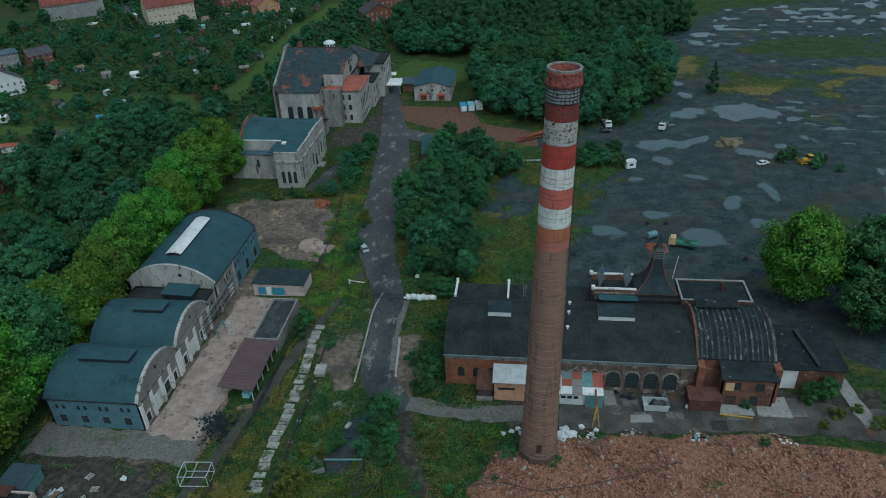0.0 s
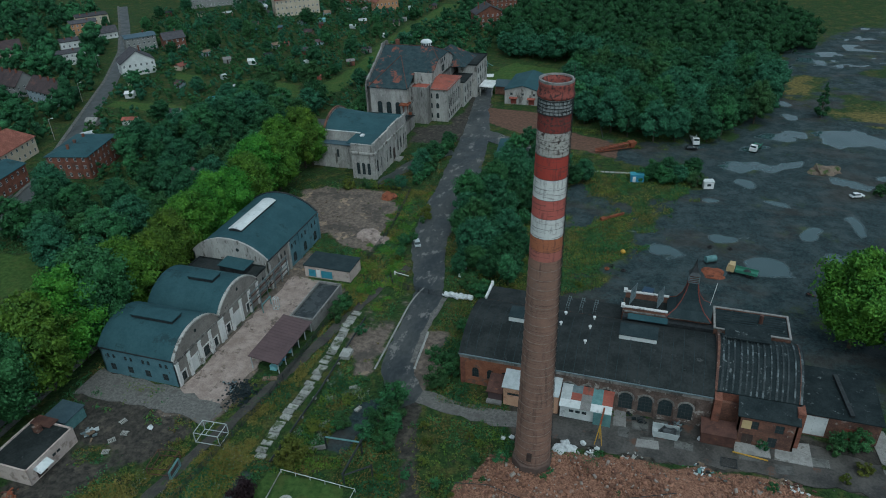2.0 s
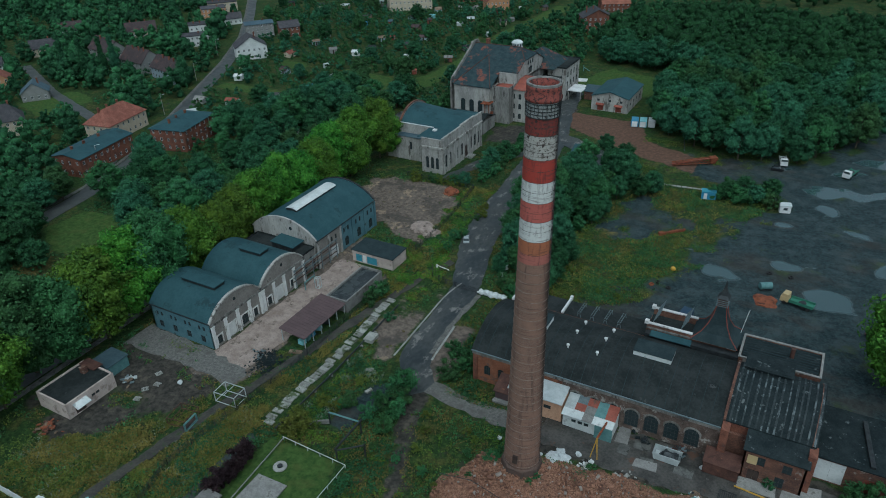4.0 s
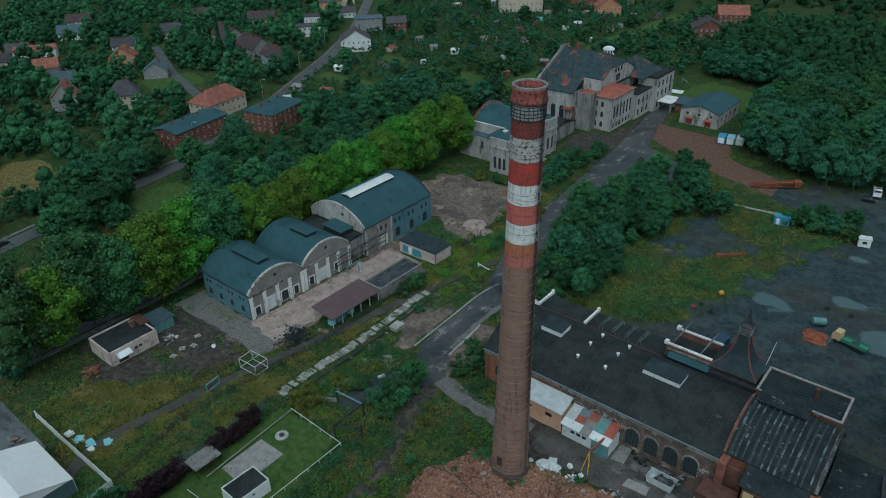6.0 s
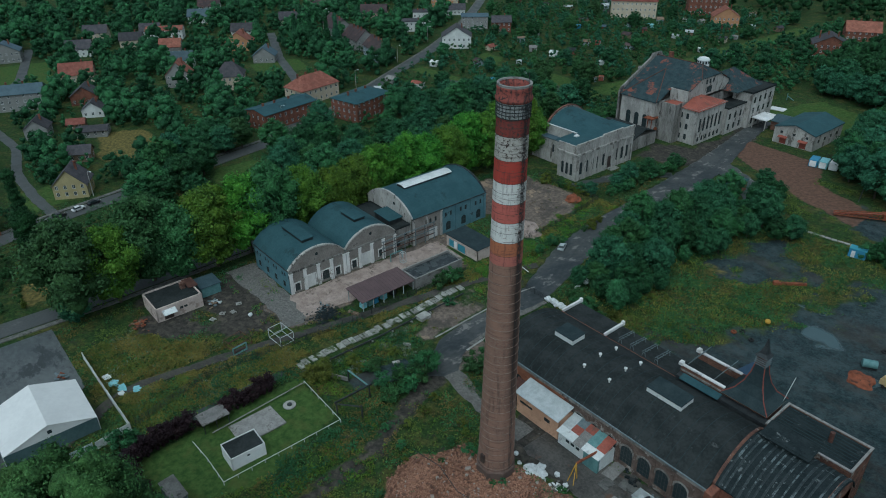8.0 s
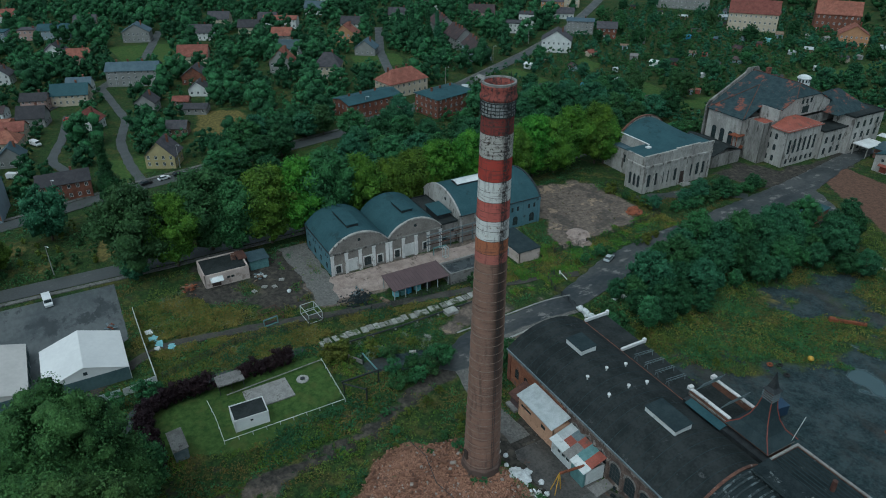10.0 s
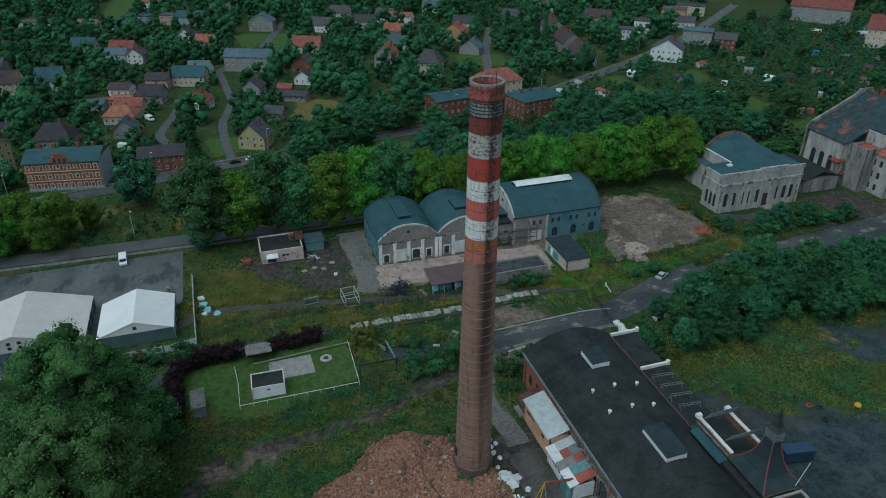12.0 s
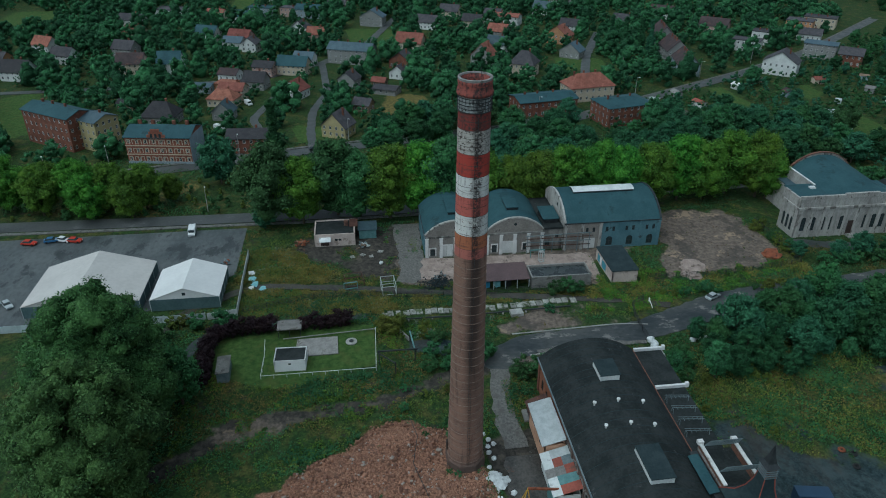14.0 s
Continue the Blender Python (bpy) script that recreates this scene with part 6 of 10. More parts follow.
def front_sheds():
    ob = thing("lean_to", "peach rendered lean-to with pale sheet roof on the brick wall", "lean-to")
    x0, x1, y0, y1 = -5.6, 5.9, 111.6, 115.7
    b = Builder()
    room(b, x0, x1, y0, y1, 4.9, s=[(2.6, 2.6, 3.6, 0.7, False), (8.4, 2.4, 1.6, 1.0, False)])
    part("wall", b, M["peach"], ob)
    windows(ob, (x0, y0), (1, 0), [(2.6, 2.6, 3.6, 0.7, False), (8.4, 2.4, 1.6, 1.0, False)], cols=4, rows=1)
    part("roof", Builder().sheet(((x0 - 0.3, y0 - 0.5, 5.0), (x1 + 0.2, y0 - 0.5, 5.0), (x1 + 0.2, y1, 6.3), (x0 - 0.3, y1, 6.3)), 0.15), M["steel_pale"], ob, "pale grey sheet roof")
    por = thing("porch", "small rust-brown sheet porch against the brick wall", "porch")
    part("wall", Builder().box(-9.0, -6.0, 111.9, 115.6, 0, 2.6), M["tin_brown"], por)
    part("roof", Builder().sheet(((-9.3, 111.4, 2.7), (-5.8, 111.4, 2.7), (-5.8, 115.7, 4.4), (-9.3, 115.7, 4.4)), 0.12), M["rust_dark"], por)
    part("step", Builder().box(-9.2, -5.9, 110.8, 111.85, 0, 0.5), M["concrete"], por)
    ps = thing("patchwork_shed", "white shed with patchwork roof of coloured sheets", "shed")
    a0, a1, q0, q1 = 6.4, 16.6, 111.2, 115.7
    b = Builder()
    room(b, a0, a1, q0, q1, 3.3, s=[(2.3 + 1.3 * i, 1.5, 0.95, 0.8, False) for i in range(3)], th=0.2)
    part("wall", b, M["white_sheet"], ps)
    windows(ps, (a0, q0), (1, 0), [(2.3 + 1.3 * i, 1.5, 0.95, 0.8, False) for i in range(3)], cols=1, rows=1)
    part("side_cladding", Builder().box(13.2, 16.7, 110.6, 111.15, 0, 3.2), M["steel_teal"], ps, "green sheet cladding")
    rng = random.Random(5)
    cols = (("white_sheet", "white_sheet", "concrete", "white_sheet", "white_sheet"), ("steel_pale", "tin_red", "concrete", "steel_teal", "tin_red"), ("steel_pale", "rack_grey", "tin_red", "steel_teal", "tin_red"))
    for i in range(5):
        for j in range(3):
            xa, ya = a0 - 0.2 + i * 2.1, q0 - 0.6 + j * 1.75
            mat = M[cols[j][i]]
            z = 3.5 + 0.3 * (ya - q0) + rng.uniform(0, 0.05)
            part("roof_sheet", Builder().sheet(((xa, ya, z), (xa + 2.14, ya, z + 0.02), (xa + 2.14, ya + 1.8, z + 0.55), (xa, ya + 1.8, z + 0.53)), 0.04), mat, ps)
    # iron frames and boxes before the arched wall
    bx = thing("rusty_container", "rust-brown sheet metal box by the arched wall", "container", 37.0, 113.2, 0, 0)
    part("body", Builder().box(-3.1, 3.1, -1.9, 1.9, 0.15, 2.9), M["rust_dark"], bx)
    part("roof", Builder().sheet(((-3.3, -2.1, 2.9), (3.3, -2.1, 2.9), (3.3, 2.1, 3.25), (-3.3, 2.1, 3.25)), 0.1), M["rust_dark"], bx)
    sk = thing("skip", "pale open steel skip full of scrap", "skip", 27.4, 111.6)
    b = Builder()
    b.box(-2.3, 2.3, -1.2, 1.2, 0.1, 0.25)
    for y in (-1.25, 1.25):
        b.face(((-2.3, y * 0.95, 0.1), (2.3, y * 0.95, 0.1), (2.6, y, 1.6), (-2.6, y, 1.6)))
        b.box(-2.65, 2.65, y - 0.06, y + 0.06, 1.52, 1.64)
    for x in (-1, 1):
        b.face(((x * 2.3, -1.2, 0.1), (x * 2.3, 1.2, 0.1), (x * 2.6, 1.25, 1.6), (x * 2.6, -1.25, 1.6)))
    part("body", b, M["steel_pale"], sk)
    part("scrap", Builder().blob((0, 0, 0.9), 1.2, 3, 0.6, 2, 0.6).blob((1.2, 0.2, 0.9), 0.9, 5, 0.6, 2, 0.7), M["steel_dark"], sk)


front_sheds()


# ---- old buildings to the north ----
M["render_streak"] = surface("pale_streaked_render", (0.24, 0.23, 0.215), (0.44, 0.425, 0.395), 0.3, 0.9, 0.4, spot=(0.16, 0.15, 0.135), spot_scale=0.35, spot_at=0.62, stretch=(1, 1, 0.45))


def engine_hall():
    ob = thing("engine_hall", "old streaked engine hall with arched blue roof", "hall")
    x0, x1, y0, y1, h = -83.8, -75.2, 209.6, 241.2, 12.6
    south = [(2.3, 1.6, 1.2, 4.4, True), (4.3, 1.6, 1.2, 4.4, True), (6.3, 1.6, 1.2, 4.4, True)]
    east = row_of(2.6, 3.1, 5, 2.0, 1.5, 4.6, True) + [(18.6, 0.2, 2.6, 4.6, False)] + row_of(22.8, 2.7, 3, 2.0, 1.5, 4.6, True)
    b = Builder()
    room(b, x0, x1, y0, y1, h, s=south, e=east)
    part("wall", b, M["render_streak"], ob, "pale streaked wall with tall arched windows")
    room_windows(ob, x0, x1, y0, y1, s=south, e=[q for q in east if q[1] > 0.5], cols=2, rows=4)
    leaf_door(ob, (x1, y0), (0, 1), 18.6, 2.6, 4.6, M["door_dark"], s=0.2)
    part("steps", Builder().box(x1, x1 + 2.4, y0 + 17.4, y0 + 21.6, -0.2, 0.2).box(x1, x1 + 1.4, y0 + 18, y0 + 21, 0.2, 0.35), M["concrete"], ob)
    for i in range(9):
        y = y0 + 1.0 + (y1 - y0 - 2.0) * i / 8
        part("pilaster", Builder().box(x1 - 0.02, x1 + 0.28, y - 0.4, y + 0.4, -0.3, 9.4), M["render_pale"], ob)
    part("cornice", Builder().box(x0 - 0.25, x1 + 0.4, y0 - 0.4, y0 - 0.01, 9.3, 10.0).box(x1 + 0.01, x1 + 0.4, y0, y1, 9.3, 10.0), M["render_pale"], ob)
    part("parapet", Builder().box(x1 - 0.5, x1 + 0.15, y0 - 0.15, y1 + 0.15, h, h + 1.0).box(x0, x1 - 0.5, y0 - 0.15, y0 + 0.4, h, h + 0.35), M["render_pale"], ob)
    part("attic", Builder().box(x1 - 0.52, x1 + 0.2, y0 + 14, y0 + 25, h + 1.0, h + 1.45), M["render_pale"], ob, "raised middle of the parapet")
    b = Builder()
    b.sheet(((x0 - 2, y0 + 0.4, 12.8), (x1 - 0.5, y0 + 0.4, 12.8), (x1 - 0.5, y1, 12.9), (x0 - 2, y1, 12.9)), 0.2)
    part("roof", b, M["teal_roof"], ob)
    line = arc_line(y0 + 9.8, y1 - 1.2, 12.2, 17.0, 18)
    b = Builder()
    steps = 8
    for k in range(steps):
        f, g = k / steps, (k + 1) / steps
        xa, xb = -98.4 + (x1 + 97.9) * f, -98.4 + (x1 + 97.9) * g
        for (a, z), (c, q) in zip(line, line[1:]):
            za, zb, zc, zd = (12.95 + (v - 12.95) * (1 - 0.9 * w ** 1.4) for v, w in ((z, f), (z, g), (q, g), (q, f)))
            b.face(((xa, a, za), (xb, a, zb), (xb, c, zc), (xa, c, zd)))
            b.face(((xa, a, za - 0.3), (xa, c, zd - 0.3), (xb, c, zc - 0.3), (xb, a, zb - 0.3)))
    part("vault", b, M["teal_roof"], ob, "slate-blue felt vault sinking towards the front", smooth=True)
    part("vault_gable", tympanum(Builder(), "x", -98.9, 0.5, line, 0.0, 0.7), M["render_old"], ob)
    part("vault_coping", barrel(Builder(), "x", -99.1, -98.3, [(a, z + 0.95) for a, z in line], 0.3), M["brick_dark"], ob, "sooty brick arched coping")
    part("vault_parapet", Builder().box(-98.4, -84.2, y0 + 9.5, y0 + 9.85, 8.6, 13.1), M["render_streak"], ob)
    part("parapet_coping", Builder().box(-98.5, -84.1, y0 + 9.4, y0 + 9.95, 13.1, 13.25), M["white_sheet"], ob, "white coping along the vault")
    wing_s = [(2.2, 5.6, 1.2, 1.6, False), (10.6, 4.0, 1.0, 3.0, False)]
    b = Builder()
    room(b, -103.3, x0, 216.8, 242.0, 9.1, s=wing_s)
    part("side_wing", b, M["render_streak"], ob)
    windows(ob, (-103.3, 216.8), (1, 0), wing_s)
    for x in (-102.9, -98.2, -93.4, -88.7, -84.2):
        part("pilaster", Builder().box(x - 0.35, x + 0.35, 216.62, 216.82, -0.3, 8.6), M["render_pale"], ob)
    part("wing_roof", Builder().sheet(((-103.8, 216.3, 9.15), (-83.7, 216.3, 9.15), (-83.7, 219.0, 9.5), (-90.0, 226.0, 10.3), (-103.8, 226.0, 10.3)), 0.2).sheet(((-103.8, 226.0, 10.3), (-97.0, 226.0, 10.3), (-97.0, 242.4, 9.2), (-103.8, 242.4, 9.2)), 0.2), M["tile_blue"], ob, "blue sheet lean-to roof")
    part("roof_hatch", Builder().box(-83.2, -81.9, 216.6, 218.2, 12.8, 13.3), M["white_paint"], ob)


def great_hall():
    ob = thing("power_station", "derelict power station with huge patched slate roof and white lantern", "factory building")
    b = Builder()
    south = [(c, s, 1.3, 2.6, True) for s in (1.4, 6.4) for c in (3, 6.2, 21, 24.2)]
    west = [(c, 3.0, 1.8, 7.0, True) for c in (4, 9, 14, 19, 24, 29)]
    room(b, -101.0, -75.0, 266.4, 310.0, 15.4, w=west)
    part("wall", b, M["render_old"], ob, "dirty grey wall")
    room_windows(ob, -101.0, -75.0, 266.4, 310.0, w=west, cols=2, rows=4)
    b = Builder()
    south = [(-101.0, 265.2, 15.1), (-82.6, 265.2, 15.1), (-82.6, 274.0, 19.5), (-74.6, 274.0, 19.5), (-74.6, 281.0, 22.9), (-79.5, 288.0, 26.4), (-101.0, 288.0, 26.4)]
    b.sheet(south, 0.3)
    b.sheet([(x, 576 - y, z) for x, y, z in reversed(south[3:])] + [(-101.0, 310.8, 15.1), (-74.6, 310.8, 15.1)][::1], 0.3)
    b.sheet(((-74.6, 281.0, 22.9), (-74.6, 295.0, 22.9), (-79.5, 288.0, 26.4)), 0.3)
    part("roof", b, M["slate_patched"], ob, "huge steep dark slate roof with red patches")
    b = Builder()
    b.sheet(((-100.2, 264.4, 14.9), (-82.9, 264.4, 14.9), (-91.0, 280.4, 24.0)), 0.3)
    b.sheet(((-82.9, 264.4, 14.9), (-84.2, 283.0, 23.0), (-91.0, 280.4, 24.0)), 0.3)
    b.sheet(((-91.0, 280.4, 24.0), (-98.6, 283.0, 23.0), (-100.2, 264.4, 14.9)), 0.3)
    for p, q in (((-100.2, 264.4, 15.0), (-91.0, 280.4, 24.1)), ((-82.9, 264.4, 15.0), (-91.0, 280.4, 24.1)), ((-101.0, 288.0, 26.5), (-79.5, 288.0, 26.5)), ((-74.6, 281.0, 23.0), (-79.5, 288.0, 26.5)), ((-74.6, 295.0, 23.0), (-79.5, 288.0, 26.5))):
        part("ridge", Builder().beam(p, q, 0.35, 0.2), M["rust_dark"], ob, "rusty ridge capping")
    part("bay_roof", b, M["slate_patched"], ob, "hipped slate roof over the south bay")
    line = [(265.0, 15.4), (266.5, 17.2), (275.0, 21.3), (284.0, 25.8), (285.2, 27.4), (290.8, 27.4), (292.0, 25.8), (301.0, 21.3), (309.5, 17.2), (311.0, 15.4)]
    part("west_gable", tympanum(Builder(), "x", -101.8, 0.8, line, 0.0, 0.0), M["render_old"], ob, "tall shaped stone gable")
    part("east_gable", tympanum(Builder(), "x", -75.4, 0.4, [(274.0, 19.3), (281.0, 22.7), (295.0, 22.7), (302.0, 19.3)], 14.6), M["render_pale"], ob, "pale half-hipped gable wall")
    part("attic_wall", Builder().box(-82.9, -75.0, 273.2, 273.6, 14.6, 19.3), M["render_pale"], ob)
    for c in (285.6, 288.0, 290.4):
        part("gable_window", Builder().box(-75.02, -74.95, c - 0.55, c + 0.55, 20.0, 21.6), M["glass"], ob)
    part("gable_window", Builder().box(-75.02, -74.95, 286.2, 289.8, 16.2, 18.8), M["glass"], ob)
    b = Builder()
    gable_roof(b, -88.0, -69.0, 299.5, 318.0, 15.4, 21.6, "y", 0.5, 0.25, 7.0)
    part("north_hip_roof", b, M["slate_patched"], ob, "lower hipped slate roof with red patches")
    b = Builder()
    room(b, -99.6, -83.4, 264.8, 276.6, 14.7, s=[(4, 2.0, 2.2, 7.0, True), (8, 2.0, 2.2, 7.0, True), (12, 2.0, 2.2, 7.0, True)], w=[(5, 2.0, 2.0, 7.0, True)], e=[(5, 2.0, 2.0, 7.0, True)])
    part("apse_wall", b, M["render_streak"], ob)
    room_windows(ob, -99.6, -83.4, 264.8, 276.6, s=[(4, 2.0, 2.2, 7.0, True), (8, 2.0, 2.2, 7.0, True), (12, 2.0, 2.2, 7.0, True)], w=[(5, 2.0, 2.0, 7.0, True)], e=[(5, 2.0, 2.0, 7.0, True)], cols=2, rows=4)
    # office wing
    ops = [(c, s, 1.25, 2.3, True) for s in (1.2, 5.4, 9.6) for c in (3.0, 8.6, 11.4)]
    opse = [(c, s, 1.4, h, True) for s, h in ((0.8, 2.0), (4.6, 5.6)) for c in (2.6, 5.4, 8.2, 11.0, 13.8, 16.6)]
    b = Builder()
    room(b, -83.6, -67.9, 270.8, 289.8, 14.0, s=ops, e=opse)
    part("office_wall", b, M["render_pale"], ob, "pale three-storey office wing")
    room_windows(ob, -83.6, -67.9, 270.8, 289.8, s=ops, e=opse, cols=2, rows=3)
    part("office_cornice", rim_frame(Builder(), -84.0, -67.5, 270.4, 290.2, 13.6, 0.4), M["render_old"], ob)
    part("office_roof", gable_roof(Builder(), -83.6, -67.9, 270.8, 289.8, 14.05, 16.6, "y", 0.7, 0.2, 7.6), M["tin_red"], ob, "low red sheet hip roof")
    # north wing and its small roofs
    b = Builder()
    room(b, -76.0, -66.6, 290.0, 316.0, 10.5, e=[(c, s, 1.6, 2.6, False) for s in (1.2, 5.6) for c in (3, 7, 11, 15, 19, 23)])
    part("north_wing", b, M["render_pale"], ob)
    windows(ob, (-66.6, 290.0), (0, 1), [(c, s, 1.6, 2.6, False) for s in (1.2, 5.6) for c in (3, 7, 11, 15, 19, 23)])
    part("north_roof", flat_roof(Builder(), -76.3, -66.2, 290.2, 316.4, 10.9, 0.35, 0.25), M["black_roof"], ob)
    b = Builder()
    room(b, -73.0, -64.5, 304.0, 322.0, 14.5, e=[(c, s, 1.6, 2.6, False) for s in (1.2, 5.6, 10.0) for c in (3, 7, 11, 15)])
    part("stair_wing", b, M["render_pale"], ob)
    windows(ob, (-64.5, 304.0), (0, 1), [(c, s, 1.6, 2.6, False) for s in (1.2, 5.6, 10.0) for c in (3, 7, 11, 15)])
    part("stair_roof", flat_roof(Builder(), -73.3, -64.2, 303.7, 322.3, 14.9, 0.4, 0.3), M["black_roof"], ob)
    # lantern on the ridge
    part("lantern", Builder().lathe([(2.5, 18.0), (2.5, 23.2), (2.3, 23.3), (2.3, 24.9), (2.6, 25.0), (2.6, 25.3), (2.0, 25.9), (0.9, 26.3), (0.1, 26.45)], 16, -86.2, 299.5), M["white_sheet"], ob, "round white roof lantern")
    for i in range(12):
        a = 2 * math.pi * i / 12
        part("lantern_pane", Builder().box(-0.3, 0.3, -0.03, 0.03, 23.7, 24.8), M["glass"], ob).matrix_basis = pose(-86.2 + 2.31 * math.cos(a), 299.5 + 2.31 * math.sin(a), 0, 0, 0, math.degrees(a) + 90)
    part("chimney", Builder().box(-97.0, -95.6, 290, 291.6, 20, 28.0), M["brick"], ob)
    # outer stair and low roofs on the south side
    b = Builder()
    for i in range(9):
        b.box(-84.0 + 0.05, -82.2, 262.5 + i * 0.45, 263.0 + i * 0.45, 0.5 * i, 0.5 * i + 0.5)
    b.beam((-82.2, 262.0, 0), (-82.2, 262.0, 9), 0.25).beam((-84, 262.0, 0), (-84, 262.0, 9), 0.25).beam((-84, 262, 9), (-82, 266, 9.2), 0.2).box(-86, -82, 261.8, 266, 8.6, 8.9)
    part("outer_stair", b, M["rust"], ob, "broken rusty outside stair")
    low = thing("low_store", "low dark felt-roofed store between the old halls", "store")
    part("wall", Builder().box(-98.0, -79.5, 247.6, 262.0, 0, 5.0), M["render_old"], low)
    part("roof", gable_roof(Builder(), -98.0, -79.5, 247.6, 262.0, 5.0, 7.4, "x", 0.4), M["black_roof"], low)
    can = thing("loading_canopy", "white flat canopy with shed behind the power station", "canopy")
    part("deck", Builder().box(-64.0, -57.5, 306, 316, 4.2, 4.6), M["white_paint"], can)
    for x in (-63.5, -58.0):
        for y in (306.5, 315.5):
            part("post", Builder().beam((x, y, 0), (x, y, 4.2), 0.3), M["render_pale"], can)
    part("shed", Builder().box(-57.4, -46, 310, 320, 0, 4.0), M["brick_dark"], can)
    part("shed_roof", gable_roof(Builder(), -57.4, -46, 310, 320, 4.0, 5.6, "x", 0.4), M["tile_blue"], can)


engine_hall()
great_hall()


def storehouse():
    ob = thing("storehouse", "pale storehouse with low blue roof and red door canopies", "storehouse")
    x0, x1, y0, y1, h = -50.2, -34.2, 298.6, 322.0, 6.3
    ops = [(4.0, 0.0, 2.6, 2.6, False), (12.0, 0.0, 2.6, 2.6, False)] + [(c, 4.0, 1.1, 1.0, False) for c in (3, 8, 13)]
    ope = [(c, 2.4, 1.6, 1.4, False) for c in (4, 9, 14, 19)]
    b = Builder()
    room(b, x0, x1, y0, y1, h, s=ops, e=ope)
    part("wall", b, M["render_pale"], ob)
    room_windows(ob, x0, x1, y0, y1, s=[q for q in ops if q[1] > 1], e=ope)
    for c in (4.0, 12.0):
        leaf_door(ob, (x0, y0), (1, 0), c, 2.6, 2.6, M["door_red"])
        part("door_canopy", Builder().sheet(((x0 + c - 1.8, y0 - 1.2, 2.7), (x0 + c + 1.8, y0 - 1.2, 2.7), (x0 + c + 1.8, y0, 3.2), (x0 + c - 1.8, y0, 3.2)), 0.12), M["tin_red"], ob)
    part("roof", gable_roof(Builder(), x0, x1, y0, y1, h, 8.6, "y", 0.4, 0.25), M["teal_roof"], ob)
    for y in (y0 + 0.18, y1 - 0.18):
        part("gable", tympanum(Builder(), "y", y - 0.15, 0.3, [(x0, h), ((x0 + x1) / 2, 8.5), (x1, h)], h - 0.05), M["render_pale"], ob)


storehouse()
sh = thing("small_store", "small blue-roofed brick store among trees", "store", -35.0, 240.5, 0, 6)
part("wall", Builder().box(-3.4, 3.4, -7.5, 7.5, 0, 3.2), M["brick"], sh)
part("roof", Builder().sheet(((-3.8, -7.9, 3.3), (3.8, -7.9, 3.3), (3.8, 7.9, 4.0), (-3.8, 7.9, 4.0)), 0.25), M["teal_roof"], sh)


# ---- marquees, gatehouse and fences to the south-west ----
def marquee(x0, x1, y0, y1, he, hr, mat, panes, label):
    ob = thing("storage_tent", label, "storage tent", group="storage tents")
    ym = (y0 + y1) / 2
    part("roof", gable_roof(Builder(), x0, x1, y0, y1, he, hr, "x", 0.15, 0.08), mat, ob, "stretched tarpaulin roof")
    b = Builder()
    b.box(x0, x1, y0, y0 + 0.1, 0, he).box(x0, x1, y1 - 0.1, y1, 0, he).box(x1 - 0.1, x1, y0 + 0.1, y1 - 0.1, 0, he - 0.1).box(x0, x0 + 0.1, y0 + 0.1, y1 - 0.1, 0, he - 0.1)
    part("side_wall", b, M["tent_side"], ob, "green-grey tarpaulin walls")
    for x in (x0 + 0.02, x1 - 0.08):
        part("gable", tympanum(Builder(), "x", x, 0.06, [(y0, he), (ym, hr - 0.05), (y1, he)], he - 0.1), mat, ob)
    for y, z in panes:
        part("gable_pane", Builder().box(x1 - 0.01, x1 + 0.03, y - 0.42, y + 0.42, z, z + 0.8), M["glass"], ob)
    for i in range(5):
        x = x0 + (x1 - x0) * i / 4
        part("rib", Builder().beam((x, y0 - 0.12, 0), (x, y0 - 0.12, he), 0.12).beam((x, y1 + 0.12, 0), (x, y1 + 0.12, he), 0.12), M["steel_pale"], ob)


marquee(-72.0, -56.8, 25.4, 42.4, 3.4, 6.4, M["tent"], [(33.9, 4.2)], "white storage tent with green-grey side walls")
marquee(-77.0, -57.2, -5.6, 22.6, 3.4, 7.6, M["tent_warm"], [(7.4, 4.0), (9.6, 4.0), (7.4, 5.2), (9.6, 5.2)], "large cream storage tent with small gable panes")


